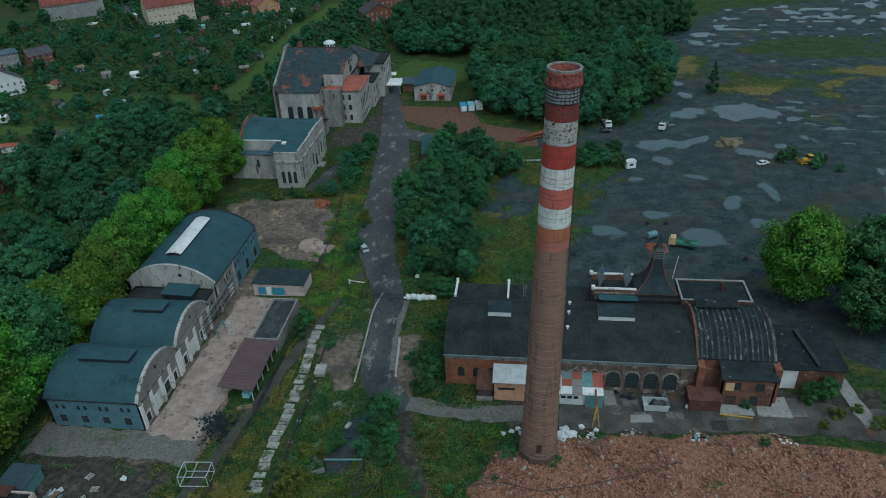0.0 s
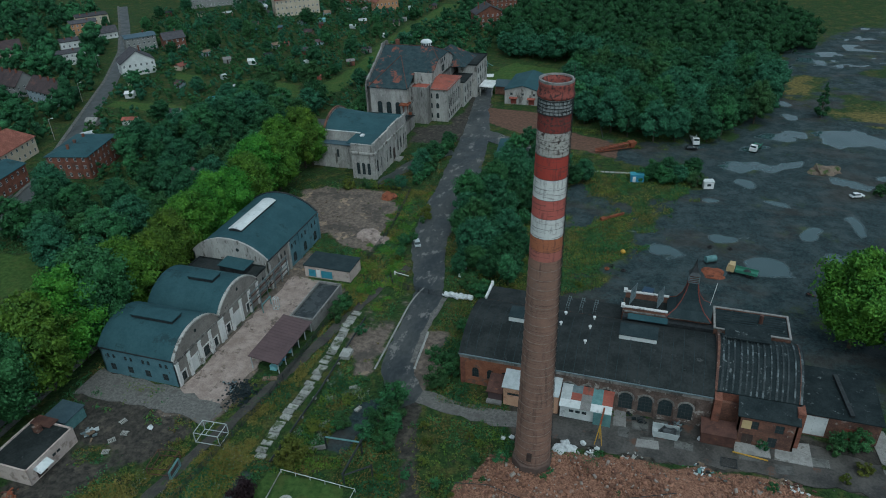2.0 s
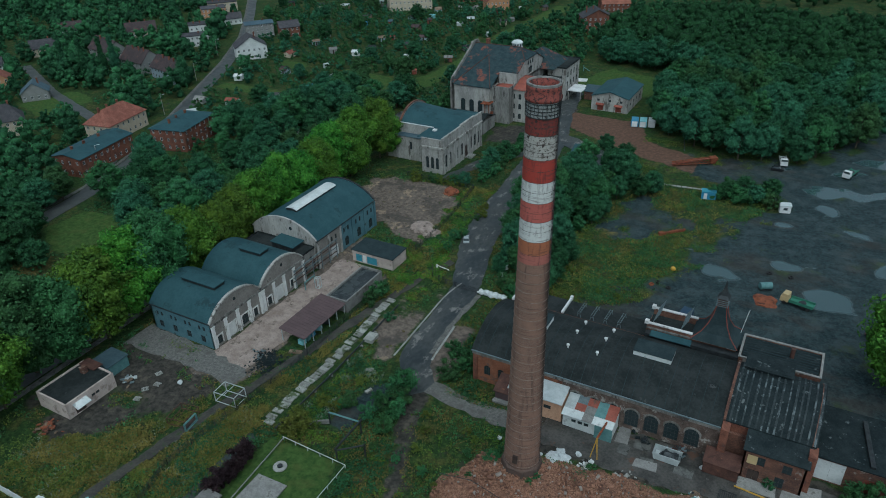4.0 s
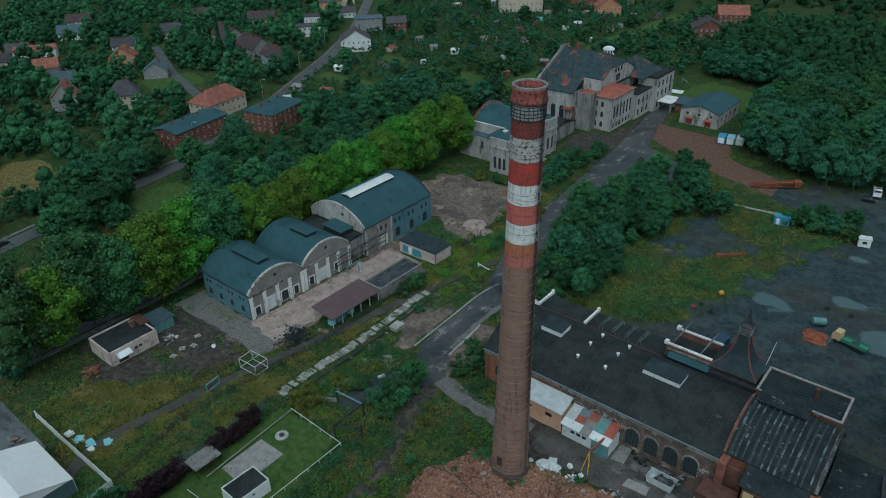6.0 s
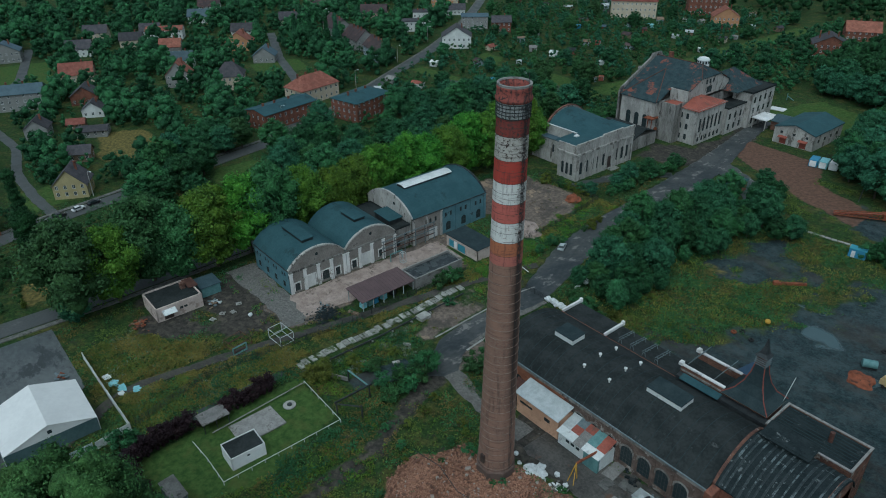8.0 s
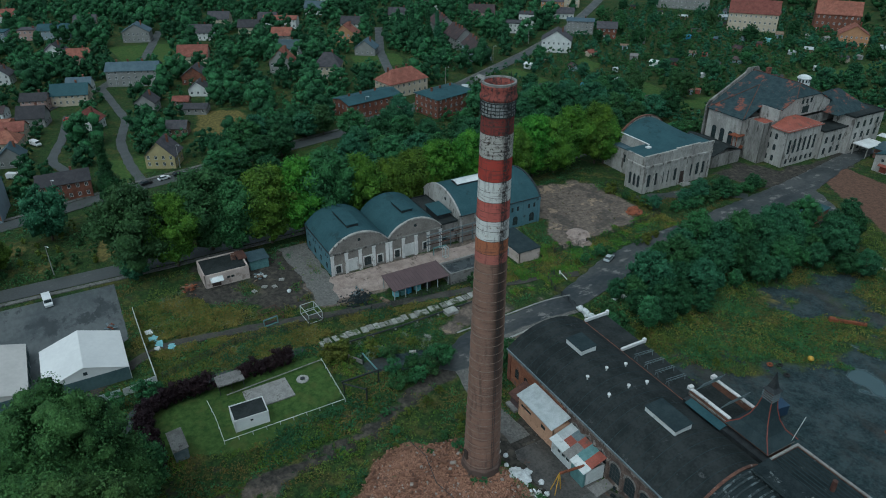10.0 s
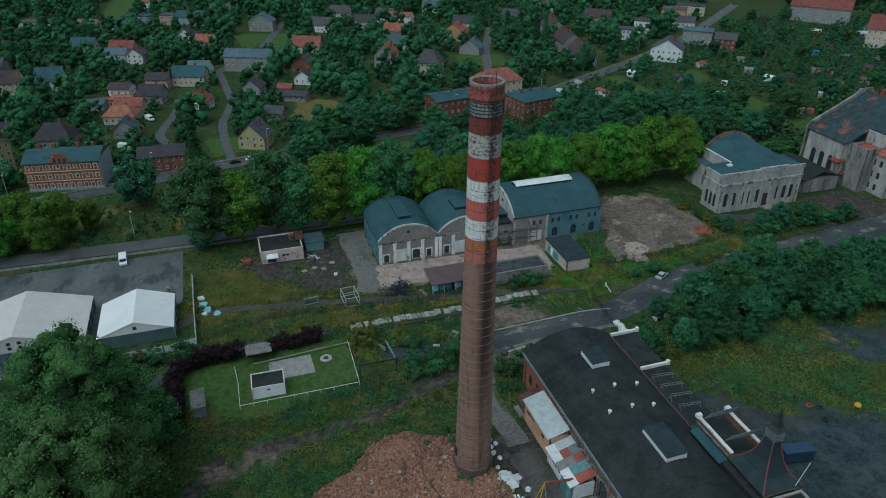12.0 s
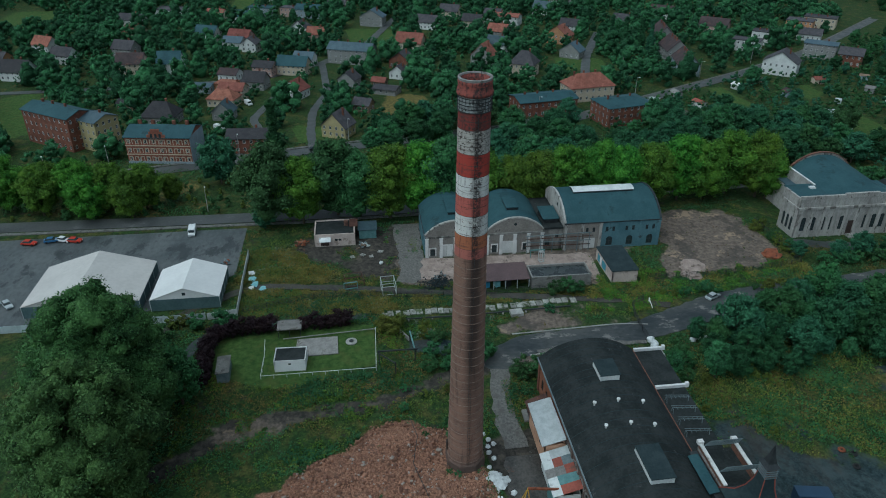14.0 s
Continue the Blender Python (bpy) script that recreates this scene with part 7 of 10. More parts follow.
def gatehouse():
    ob = thing("gatehouse", "small pale flat-roofed house with a white awning", "outbuilding")
    x0, x1, y0, y1, h = -96.2, -86.4, 65.4, 77.4, 3.5
    ops = [(3.0, 0.0, 2.4, 2.3, False), (6.4, 1.5, 0.9, 0.7, False), (7.5, 1.5, 0.9, 0.7, False)]
    b = Builder()
    room(b, x0, x1, y0, y1, h + 0.3, e=ops)
    part("wall", b, M["render_pink"], ob)
    part("roof", Builder().box(x0 + 0.36, x1 - 0.36, y0 + 0.36, y1 - 0.36, h - 0.2, h), M["black_roof"], ob)
    leaf_door(ob, (x1, y0), (0, 1), 3.0, 2.4, 2.3, M["door_dark"])
    windows(ob, (x1, y0), (0, 1), ops[1:])
    part("awning", Builder().sheet(((x1 + 1.6, y0 + 1.4, 2.2), (x1 + 1.6, y0 + 4.8, 2.2), (x1, y0 + 4.8, 2.9), (x1, y0 + 1.4, 2.9)), 0.1), M["white_sheet"], ob)
    part("chimney", Builder().box(x0 + 3, x0 + 4.2, y1 - 3.2, y1 - 2.0, h, h + 1.6), M["brick_dark"], ob)
    part("rust_roof", Builder().box(x0 + 0.5, x0 + 5.5, y1 - 1.6, y1 + 0.9, h + 0.32, h + 0.5), M["rust_dark"], ob)
    sd = thing("garden_shed", "blue-green sheet metal shed beside the small house", "shed", -92.4, 81.2)
    part("wall", Builder().box(-2.6, 2.6, -2.6, 2.6, 0, 3.0), M["steel_teal"], sd)
    part("roof", Builder().sheet(((-2.9, -2.9, 3.2), (2.9, -2.9, 3.0), (2.9, 2.9, 3.0), (-2.9, 2.9, 3.2)), 0.12), M["tile_blue"], sd)


gatehouse()


def panel_fence(pts, mat, label, h=2.0, step=2.5):
    ob = thing("panel_fence", label, "fence")
    for (ax, ay), (bx, by) in zip(pts, pts[1:]):
        n = max(1, round(math.hypot(bx - ax, by - ay) / step))
        d = Vector((bx - ax, by - ay, 0)) / n
        for i in range(n):
            p = Vector((ax, ay, 0)) + d * i
            part("panel", Builder().beam((p.x + d.x * 0.04, p.y + d.y * 0.04, h / 2), (p.x + d.x * 0.96, p.y + d.y * 0.96, h / 2), 0.08, h), mat, ob)
            part("post", Builder().beam((p.x, p.y, 0), (p.x, p.y, h + 0.15), 0.18), mat, ob)
    return ob


panel_fence([(-83, 46.6), (-68, 46.8), (-52.4, 47.2), (-51.2, 40.0)], M["white_sheet"], "white painted board fence beside the tents")
panel_fence([(-51.4, 39.6), (-51.0, 20), (-51.2, -10), (-50, -36)], M["fence_concrete"], "pale blue concrete panel fence")


# ---- housing ----
def house(x, y, rz, w, d, h, rise, wall_mat, roof_mat, label, axis="x", hip=0.0, flat=False, stack=True, storeys=None, name="house", base=None, lift=0.0):
    """A house of w by d with eaves at h; axis: the ridge. Windows on all four sides."""
    ob = thing(name, label, "house" if name == "house" else "building", x, y, 0, rz)
    n = storeys or max(1, round(h / 3.1))
    s, e = [], []
    step = 2.6 if w < 18 else 2.9
    for k in range(n):
        sill = 0.9 + k * h / n
        cw, cd = max(2, int(w / step)), max(2, int(d / step))
        s += [(w * (i + 0.5) / cw, sill, 1.05, 1.45, False) for i in range(cw)]
        e += [(d * (i + 0.5) / cd, sill, 1.05, 1.45, False) for i in range(cd)]
    b = Builder()
    room(b, -w / 2, w / 2, -d / 2, d / 2, h, s, e, s, e, 0.3)
    if not flat and not hip:
        if axis == "x":
            for q in (-w / 2, w / 2 - 0.3):
                for k in (q, q + 0.3):
                    b.face(((k, -d / 2, h), (k, d / 2, h), (k, 0, h + rise - 0.1)))
        else:
            for q in (-d / 2, d / 2 - 0.3):
                for k in (q, q + 0.3):
                    b.face(((-w / 2, k, h), (w / 2, k, h), (0, k, h + rise - 0.1)))
    part("wall", b, wall_mat, ob)
    if base:
        part("plinth", Builder().box(-w / 2 - 0.06, w / 2 + 0.06, -d / 2 - 0.06, d / 2 + 0.06, -0.3, 0.7), base, ob)
    far_off = x < -245 or y > 330
    room_windows(ob, -w / 2, w / 2, -d / 2, d / 2, s, e, s, e, bar=M["white_paint"], cols=2, rows=1, depth=0.1, whole=far_off)
    b = Builder()
    if flat:
        flat_roof(b, -w / 2 - 0.2, w / 2 + 0.2, -d / 2 - 0.2, d / 2 + 0.2, h + 0.25, 0.3, 0.15)
    else:
        gable_roof(b, -w / 2, w / 2, -d / 2, d / 2, h, h + rise, axis, 0.5, 0.2, hip)
    part("roof", b, roof_mat, ob)
    if stack:
        for k in range(1 if w < 18 else 3):
            cx = w * (0.18 if k == 0 else -0.1 - 0.22 * (k - 1))
            part("chimney", Builder().lathe([(0.5, h), (0.5, h + max(rise, 0.6) + 0.7), (0.62, h + max(rise, 0.6) + 0.75), (0.62, h + max(rise, 0.6) + 0.95)], 4, cx, 0.9, turn=math.pi / 4), M["brick"], ob)
    HOUSES.append((x, y, max(w, d) / 2 + 1.0))
    return ob


HOUSES = []
for key, c in (("w_white", (0.68, 0.69, 0.67)), ("w_cream", (0.55, 0.47, 0.36)), ("w_grey", (0.27, 0.27, 0.26)), ("w_pink", (0.45, 0.31, 0.27)), ("w_orange", (0.48, 0.26, 0.14)), ("w_yellow", (0.42, 0.36, 0.19)), ("w_blue", (0.30, 0.36, 0.40))):
    M[key] = surface("house_" + key[2:], tuple(0.8 * v for v in c), c, 0.35, 0.88, 0.15, spot=tuple(0.6 * v for v in c), spot_scale=0.3, spot_at=0.66)
BR, RD, DK, BL, TL = M["brick"], M["tile_red"], M["tile_dark"], M["tile_blue"], M["teal_roof"]


def tenement():
    """The brick tenement with a stepped middle gable on the upper street."""
    w, d, h = 12.2, 7.2, 10.4
    ob = house(-166.0, 6.8, 81, 2 * w, 2 * d, h, 2.4, M["tenement"], TL, "three-storey brick tenement with stepped gable and grey ground floor", storeys=3, name="tenement", stack=False)
    for q in (0.0, 1.1, 2.2):
        part("gable_step", Builder().box(-3.4 + q * 0.8, 3.4 - q * 0.8, -d - 0.35, -d + 0.1, h - 0.3 + q, h + 0.9 + q), M["tenement"], ob)
    for c in (-1.6, 0.0, 1.6):
        part("gable_window", Builder().box(c - 0.4, c + 0.4, -d - 0.4, -d - 0.3, h - 0.2, h + 1.3), M["glass"], ob)
    for c in range(-5, 6):
        for z in (0.9, 4.2, 7.6):
            part("window_surround", Builder().box(2.2 * c - 0.75, 2.2 * c - 0.5, -d - 0.08, -d - 0.01, z - 0.1, z + 1.8).box(2.2 * c + 0.5, 2.2 * c + 0.75, -d - 0.08, -d - 0.01, z - 0.1, z + 1.8).box(2.2 * c - 0.75, 2.2 * c + 0.75, -d - 0.08, -d - 0.01, z + 1.5, z + 1.8), M["w_cream"], ob, "pale stone window surround")
    part("ground_floor", Builder().box(-w - 0.1, w + 0.1, -d - 0.05, -d - 0.012, -0.2, 0.85), M["w_blue"], ob, "blue-grey painted base")
    part("end_wall", Builder().box(w + 0.02, w + 0.2, -d + 0.1, d - 0.1, -0.2, h - 0.1), M["w_blue"], ob, "grey rendered end wall")
    for z in (3.4, 6.8, h - 0.5):
        part("string_course", Builder().box(-w - 0.1, w + 0.1, -d - 0.2, -d - 0.02, z, z + 0.3), M["w_cream"], ob)
    for cx in (-9, -4, 4, 9):
        part("chimney", Builder().box(cx - 0.6, cx + 0.6, 1.0, 1.9, h, h + 3.6), BR, ob)


M["tenement"] = surface("tenement_brick", (0.20, 0.075, 0.052), (0.33, 0.13, 0.085), 0.5, 0.9, 0.4, spot=(0.34, 0.24, 0.18), spot_scale=0.9, spot_at=0.64, courses=(0.26, 0.08, 0.012))
tenement()
house(-171.0, 37.5, 88, 16, 11, 6.2, 2.2, BR, DK, "two-storey red brick house with dark roof beside the tenement")
house(-187, -38, 55, 27, 12, 13.5, 2.0, BR, TL, "large dark red brick warehouse with low roof", storeys=4, name="warehouse")
house(-181, -22, 55, 12, 11, 12.0, 2.0, M["w_yellow"], BL, "yellow rendered block adjoining the brick warehouse", storeys=4)
house(-208, -4, 80, 14, 11, 4.2, 5.0, M["w_grey"], DK, "house with tall dark hip roof", hip=4.0)
house(-183, 72, 62, 11, 9, 5.0, 5.4, M["w_yellow"], DK, "yellow house with dark gabled roofs and garden", axis="y")
house(-214, 83, 62, 8, 6, 3.6, 2.4, M["wood"], DK, "small dark barn beside the dry field", stack=False)
house(-240, 51, 60, 11, 8, 4.2, 4.0, M["w_white"], RD, "white house with orange gable roof", axis="y")
house(-230, 19, 74, 13, 9, 4.0, 3.4, M["w_cream"], RD, "cream house with orange hip roof", hip=3.5)
house(-240, 22, 74, 12, 8, 5.0, 2.6, M["w_cream"], RD, "house with pink-orange tiled roof")
house(-210, 22, 80, 9, 7, 4.0, 4.0, M["w_grey"], BL, "grey house with grey-blue roof", axis="y")
house(-256, 31, 70, 11, 8, 4.4, 4.0, M["w_grey"], DK, "grey house with dark roof")
house(-280, 33, 70, 11, 8, 5.0, 2.4, M["w_pink"], DK, "pink house with low dark roof")
house(-281, 48, 72, 16, 9, 5.4, 4.0, M["w_cream"], TL, "long cream house with teal roof")
house(-291, -17, 85, 12, 9, 6.0, 5.2, M["w_white"], TL, "tall white house with teal gable roof")
house(-292, -37, 85, 14, 9, 6.0, 4.6, M["w_cream"], M["tile_brown"], "cream house with brown roof")
house(-301, 79, 68, 25, 11, 8.0, 3.0, M["w_grey"], BL, "long grey two-storey block with slate roof")
house(-347, -100, 60, 13, 9, 4.4, 4.4, M["w_white"], RD, "house with bright red roof")
house(-286, -92, 75, 15, 10, 5.0, 5.0, M["w_white"], DK, "white house with dark roof")
house(-312, -112, 75, 11, 9, 5.4, 3.0, M["w_orange"], DK, "orange house with dark roof")
house(-373, 47, 70, 10, 8, 5.4, 4.0, M["w_white"], DK, "white gabled house with dark roof", axis="y")
house(-398, 94, 70, 16, 9, 6.5, 4.5, M["w_grey"], BL, "large grey gabled house with blue-grey roof", axis="y")
house(-431, 50, 70, 18, 9, 6, 3.0, M["w_blue"], TL, "blue row house with teal roof")
house(-446, -46, 70, 24, 12, 4.6, 0, M["w_white"], DK, "long white flat-roofed building", flat=True, stack=False)
house(-416, -68, 70, 17, 9, 4.4, 3.4, M["w_white"], DK, "white house with dark roof")
house(-330, 114, 66, 16, 10, 4.4, 5.0, M["w_cream"], RD, "house with big orange roof")
house(-286, 151, 58, 12, 9, 6.4, 6.2, M["w_grey"], RD, "grey gabled house with pinkish roof", axis="y")
house(-265, 169, 60, 13, 11, 7.0, 5.6, M["w_cream"], DK, "cream house with tall dark hip roof", hip=4.5)
house(-335, 207, 52, 15, 10, 5.2, 5.4, M["w_orange"], RD, "orange house with red gable roof", axis="y")
house(-299, 205, 52, 12, 9, 4.2, 4.4, M["w_grey"], BL, "grey house with slate gable roof", axis="y")
house(-202.5, 163.5, 100, 27.5, 13.5, 7.2, 1.4, BR, TL, "long brick terrace with low slate roof", storeys=2)
house(-222, 190, 100, 22, 13, 7.0, 4.8, M["w_cream"], RD, "house with orange tiled roof and chimneys", hip=5)
house(-187, 194.7, 103, 22, 15.5, 8.8, 1.8, BR, TL, "red brick block of flats with low slate roof", storeys=3, name="apartment_block", hip=6.0)
house(-262, 257, 166, 22, 11, 6.0, 5.0, M["w_blue"], M["tile_brown"], "long dark-roofed row of houses", stack=True)
house(-290, 262, 172, 20, 12, 6.4, 5.6, M["w_grey"], M["tile_brown"], "row houses with tall brown roof")
house(-326, 270, 166, 24, 12, 6.4, 5.6, M["w_grey"], M["tile_brown"], "row houses with tall brown roof")
house(-304, 314, 50, 16, 10, 6.0, 0, M["w_white"], DK, "white flat-roofed house beside the street", flat=True)
house(-316, 334, 50, 18, 10, 7.6, 0, M["w_white"], DK, "white cube-shaped two-storey house", flat=True)
house(-252, 306, 50, 17, 12, 7.0, 5.4, M["w_white"], DK, "white gabled house at the street", axis="y")
house(-355, 318, 50, 18, 10, 4.4, 4.4, M["w_pink"], M["tile_brown"], "pink gabled house with brown roof")
house(-393, 184, 60, 22, 10, 6.0, 1.6, M["w_white"], RD, "long white house with low red roof")
house(-283, 348, 50, 17, 11, 8.0, 1.0, M["w_grey"], BL, "grey square block at the street")
house(-264, 354, 50, 12, 10, 6.5, 3.0, BR, DK, "small brick house at the street")
house(-345, 372, 50, 16, 12, 8.0, 0, M["w_orange"], DK, "orange flat-roofed house beside the street", flat=True)
house(-360, 396, 50, 20, 12, 6.5, 0, M["w_cream"], DK, "cream flat-roofed house beside the street", flat=True)
house(-235, 452, 40, 30, 14, 11.5, 7.0, M["w_cream"], RD, "grand pale villa block with steep red roof", storeys=3, name="villa_block")
house(-206, 496, 40, 26, 14, 11.5, 7.0, BR, RD, "brick villa block with red roof", storeys=3, name="villa_block")
house(-312, 468, 40, 38, 14, 10.5, 6.5, M["w_grey"], RD, "long villa block with red roof", storeys=3, name="villa_block")
house(-176, 470, 40, 16, 11, 7, 5, M["w_orange"], RD, "villa with orange walls and red roof", axis="y")
house(-325, 367, 50, 14, 9, 4, 3, M["w_white"], DK, "white house with dark roof")
house(-95, 440, 30, 18, 13, 8.4, 4.6, BR, DK, "dark brick villa with cross gables", axis="y")
house(-97, 484, 30, 18, 13, 8.4, 4.6, BR, RD, "brick villa with red roof")
house(-298, 53, 70, 11, 8, 4.4, 3.0, M["w_white"], BL, "small white house with blue roof")
house(-273, 16, 70, 10, 8, 3.6, 2.2, M["w_white"], M["tile_brown"], "low white house with brown roof")
house(-352, 12, 66, 14, 9, 5, 4, M["w_pink"], RD, "pink house with red roof")
house(-366, -10, 66, 14, 9, 5, 4, M["w_white"], TL, "white house with teal roof")
house(-330, -50, 66, 13, 9, 5, 4, M["w_grey"], DK, "grey house with dark roof")
house(-384, 130, 60, 14, 9, 5, 4, M["w_white"], DK, "white house with dark roof")
house(-420, 150, 60, 14, 9, 5, 4, M["w_cream"], DK, "cream house with dark roof")
house(-424, 220, 55, 15, 9, 5, 4, M["w_white"], BL, "white house with blue roof")
house(-372, 262, 55, 15, 9, 5, 4, M["w_cream"], DK, "cream house with dark roof")
house(-400, 300, 55, 15, 9, 5, 4, M["w_white"], M["tile_brown"], "white house with brown roof")
house(-451, -49, 70, 22, 11, 4.4, 0, M["w_white"], DK, "long white flat-roofed bungalow", flat=True, stack=False)
house(-434, -15, 70, 13, 9, 3.6, 3.0, M["w_cream"], RD, "low house with red roof")
house(-443, 15, 70, 18, 10, 5.5, 0, M["w_blue"], TL, "blue flat-roofed house block", flat=True)
house(-437, 36, 70, 12, 9, 6.0, 0, M["w_pink"], DK, "pink flat-roofed house block", flat=True)
house(-375, 47, 70, 11, 8, 5.2, 3.2, M["w_white"], DK, "white house with dark hip roof", hip=3.0)
house(-343, 9, 70, 12, 8, 4.2, 2.6, M["w_white"], BL, "white house with blue-grey roof")
house(-334, 20, 70, 9, 8, 5.0, 3.4, M["w_white"], DK, "white house with dark gable roof", axis="y")
house(-253, 5, 72, 12, 7, 3.2, 1.2, M["w_blue"], BL, "low blue-grey workshop between houses", stack=False)
house(-254, 17, 72, 10, 8, 3.6, 0, M["w_orange"], RD, "low orange flat-roofed extension", flat=True, stack=False)
house(-253, 77, 64, 9, 8, 4.6, 3.6, M["w_grey"], DK, "grey house with dark gable roof", axis="y")
house(-253, 92, 64, 7, 5, 2.8, 1.6, M["wood"], RD, "small red-roofed garden house", stack=False)
house(-288, 106, 64, 12, 9, 4.4, 4.4, BR, DK, "brick house with dark gable roof", axis="y")
house(-266, 103, 64, 9, 7, 3.6, 3.4, M["w_white"], DK, "small white gabled house with dark roof", axis="y")
house(-284, 42, 72, 8, 6, 3.2, 2.0, M["w_white"], DK, "small white house with dark roof")
house(-230, -24, 72, 8, 6, 2.8, 1.4, M["wood"], DK, "low dark wooden house with felt roof", stack=False)
house(-387, 161, 62, 13, 9, 4.6, 3.6, M["w_cream"], DK, "cream house with dark roof and garden")
house(-402, 178, 62, 12, 9, 5.0, 3.8, M["w_white"], DK, "white house with dark roof and garden")
house(-240, 95, 64, 12, 8, 2.8, 1.0, M["w_grey"], DK, "low dark flat garage row", stack=False)
house(-454, 240, 58, 15, 9, 5.0, 4.0, M["w_white"], M["tile_brown"], "white house with brown roof and garden")
house(-358, 58, 68, 12, 9, 4.6, 3.6, M["w_pink"], RD, "pink house with red tiled roof")
house(-419, 5, 68, 13, 9, 4.6, 3.6, M["w_white"], TL, "white house with teal sheet roof")
house(-453, 70, 68, 14, 9, 5.0, 3.8, M["w_cream"], DK, "cream house with dark tiled roof")
house(-500, 22, 68, 16, 10, 5.4, 3.8, M["w_white"], RD, "white house with red tiled roof")
house(-318, 165, 58, 12, 9, 5.0, 3.8, M["w_white"], BL, "white house with blue-grey tiled roof")
house(-352, 172, 58, 12, 9, 5.0, 3.8, M["w_grey"], RD, "grey house with red tiled roof")
house(-362, 222, 55, 13, 9, 5.0, 3.8, M["w_white"], DK, "white house with dark tiled roof")
house(-318, -80, 70, 12, 9, 5.0, 3.8, M["w_white"], DK, "white house with dark tiled roof")
house(-372, -55, 70, 12, 9, 5.0, 3.8, M["w_cream"], RD, "cream house with red tiled roof")


# ---- trees ----
def mesh_arrays(name, co, tri, mats=(), index=None):
    me = bpy.data.meshes.new(name)
    me.vertices.add(len(co))
    me.vertices.foreach_set("co", np.asarray(co, np.float32).ravel())
    me.loops.add(tri.size)
    me.loops.foreach_set("vertex_index", tri.ravel().astype(np.int32))
    me.polygons.add(len(tri))
    me.polygons.foreach_set("loop_start", np.arange(0, tri.size, tri.shape[1]))
    for m in mats:
        me.materials.append(m)
    if index is not None:
        me.polygons.foreach_set("material_index", index)
    me.update(calc_edges=True)
    return me


def leaf_fans(rng, centre, normal, size, lay=0.6):
    """A three-cornered spray of leaves at each centre, roughly square to its normal."""
    n = len(centre)
    nrm = normal + rng.normal(0, lay, (n, 3))
    nrm /= np.linalg.norm(nrm, axis=1)[:, None]
    side = np.cross(nrm, rng.normal(0, 1, (n, 3)))
    side /= np.linalg.norm(side, axis=1)[:, None] + 1e-9
    up = np.cross(nrm, side)
    s = (size * rng.uniform(0.5, 1.3, n))[:, None]
    pts = [centre + side * s * math.cos(a) * q + up * s * math.sin(a) * q + nrm * s * k for a, q, k in ((0.0, 0.75, 0.12), (2.2, 0.55, -0.08), (4.1, 0.55, -0.08))]
    return np.stack(pts, 1).reshape(-1, 3)


def crown_points(rng, h, r, base, lumps, count, shape):
    """Centres and normals over the lumps of a crown between base and h."""
    cs, rs = [], []
    for i in range(lumps):
        q = (i + rng.uniform(0.1, 0.9)) / lumps
        z = base + (h - base) * q
        if shape == "column":
            rim = r * (0.55 + 0.45 * math.sin(math.pi * min(1, q * 1.2 + 0.15)))
        elif shape == "cone":
            rim = r * (1.02 - q)
        else:
            rim = r * math.sin(math.pi * (0.16 + 0.76 * q)) ** 0.7
        reach = (0.1, 0.45) if shape == "column" else ((0.45, 1.05) if h > 20 else (0.35, 0.85))
        a, d = i * 2.4 + rng.uniform(-0.5, 0.5), rim * rng.uniform(*reach)
        cs.append((d * math.cos(a), d * math.sin(a), z))
        full = 0.55 if shape == "column" else (0.22 if h > 20 else 0.29)
        rs.append(max(0.5, full * rim + 0.10 * r) * rng.uniform(0.65, 1.35))
    cs, rs = np.array(cs), np.array(rs)
    w = rs ** 2
    pick = rng.choice(lumps, count, p=w / w.sum())
    nrm = rng.normal(0, 1, (count, 3))
    nrm[:, 2] = np.where(rng.random(count) < 0.75, np.abs(nrm[:, 2]), nrm[:, 2])
    nrm /= np.linalg.norm(nrm, axis=1)[:, None]
    rad = rs[pick] * rng.uniform(0.62, 1.18, count)
    return cs, rs, cs[pick] + nrm * rad[:, None] * np.array([1, 1, 0.85]), nrm


def limb_shape(rng, h, r, base, lumps):
    b = Builder()
    t = 0.018 * h + 0.06
    b.tube((0, 0, -0.3), (0.1, 0.05, base), t, 9, t * 0.75).tube((0.1, 0.05, base), (0.0, 0.1, h * 0.78), t * 0.75, 7, t * 0.2)
    for c in lumps[::2]:
        z = base + (c[2] - base) * 0.35
        b.tube((0.05, 0.05, z), tuple(c), t * 0.32, 5, t * 0.08)
    return b


TREES = {}


def ball(fine):
    """Corners and triangles of a small ball."""
    bm = bmesh.new()
    bmesh.ops.create_icosphere(bm, subdivisions=fine, radius=1.0)
    co, tri = np.array([v.co[:] for v in bm.verts]), np.array([[v.index for v in f.verts] for f in bm.faces])
    bm.free()
    return co, tri


BALLS = {1: ball(1), 2: ball(2)}


def lumps_of(rng, cs, rs, fine=1, full=0.72, rough=0.26):
    """Uneven dense balls of foliage at the lumps of a crown."""
    co, tri = BALLS[fine]
    k = len(cs)
    wob = 1 + rng.normal(0, rough, (k, len(co), 1))
    out = cs[:, None, :] + co[None] * wob * (rs * full)[:, None, None] * np.array([1, 1, 0.9])
    return out.reshape(-1, 3), (tri[None] + len(co) * np.arange(k)[:, None, None]).reshape(-1, 3)


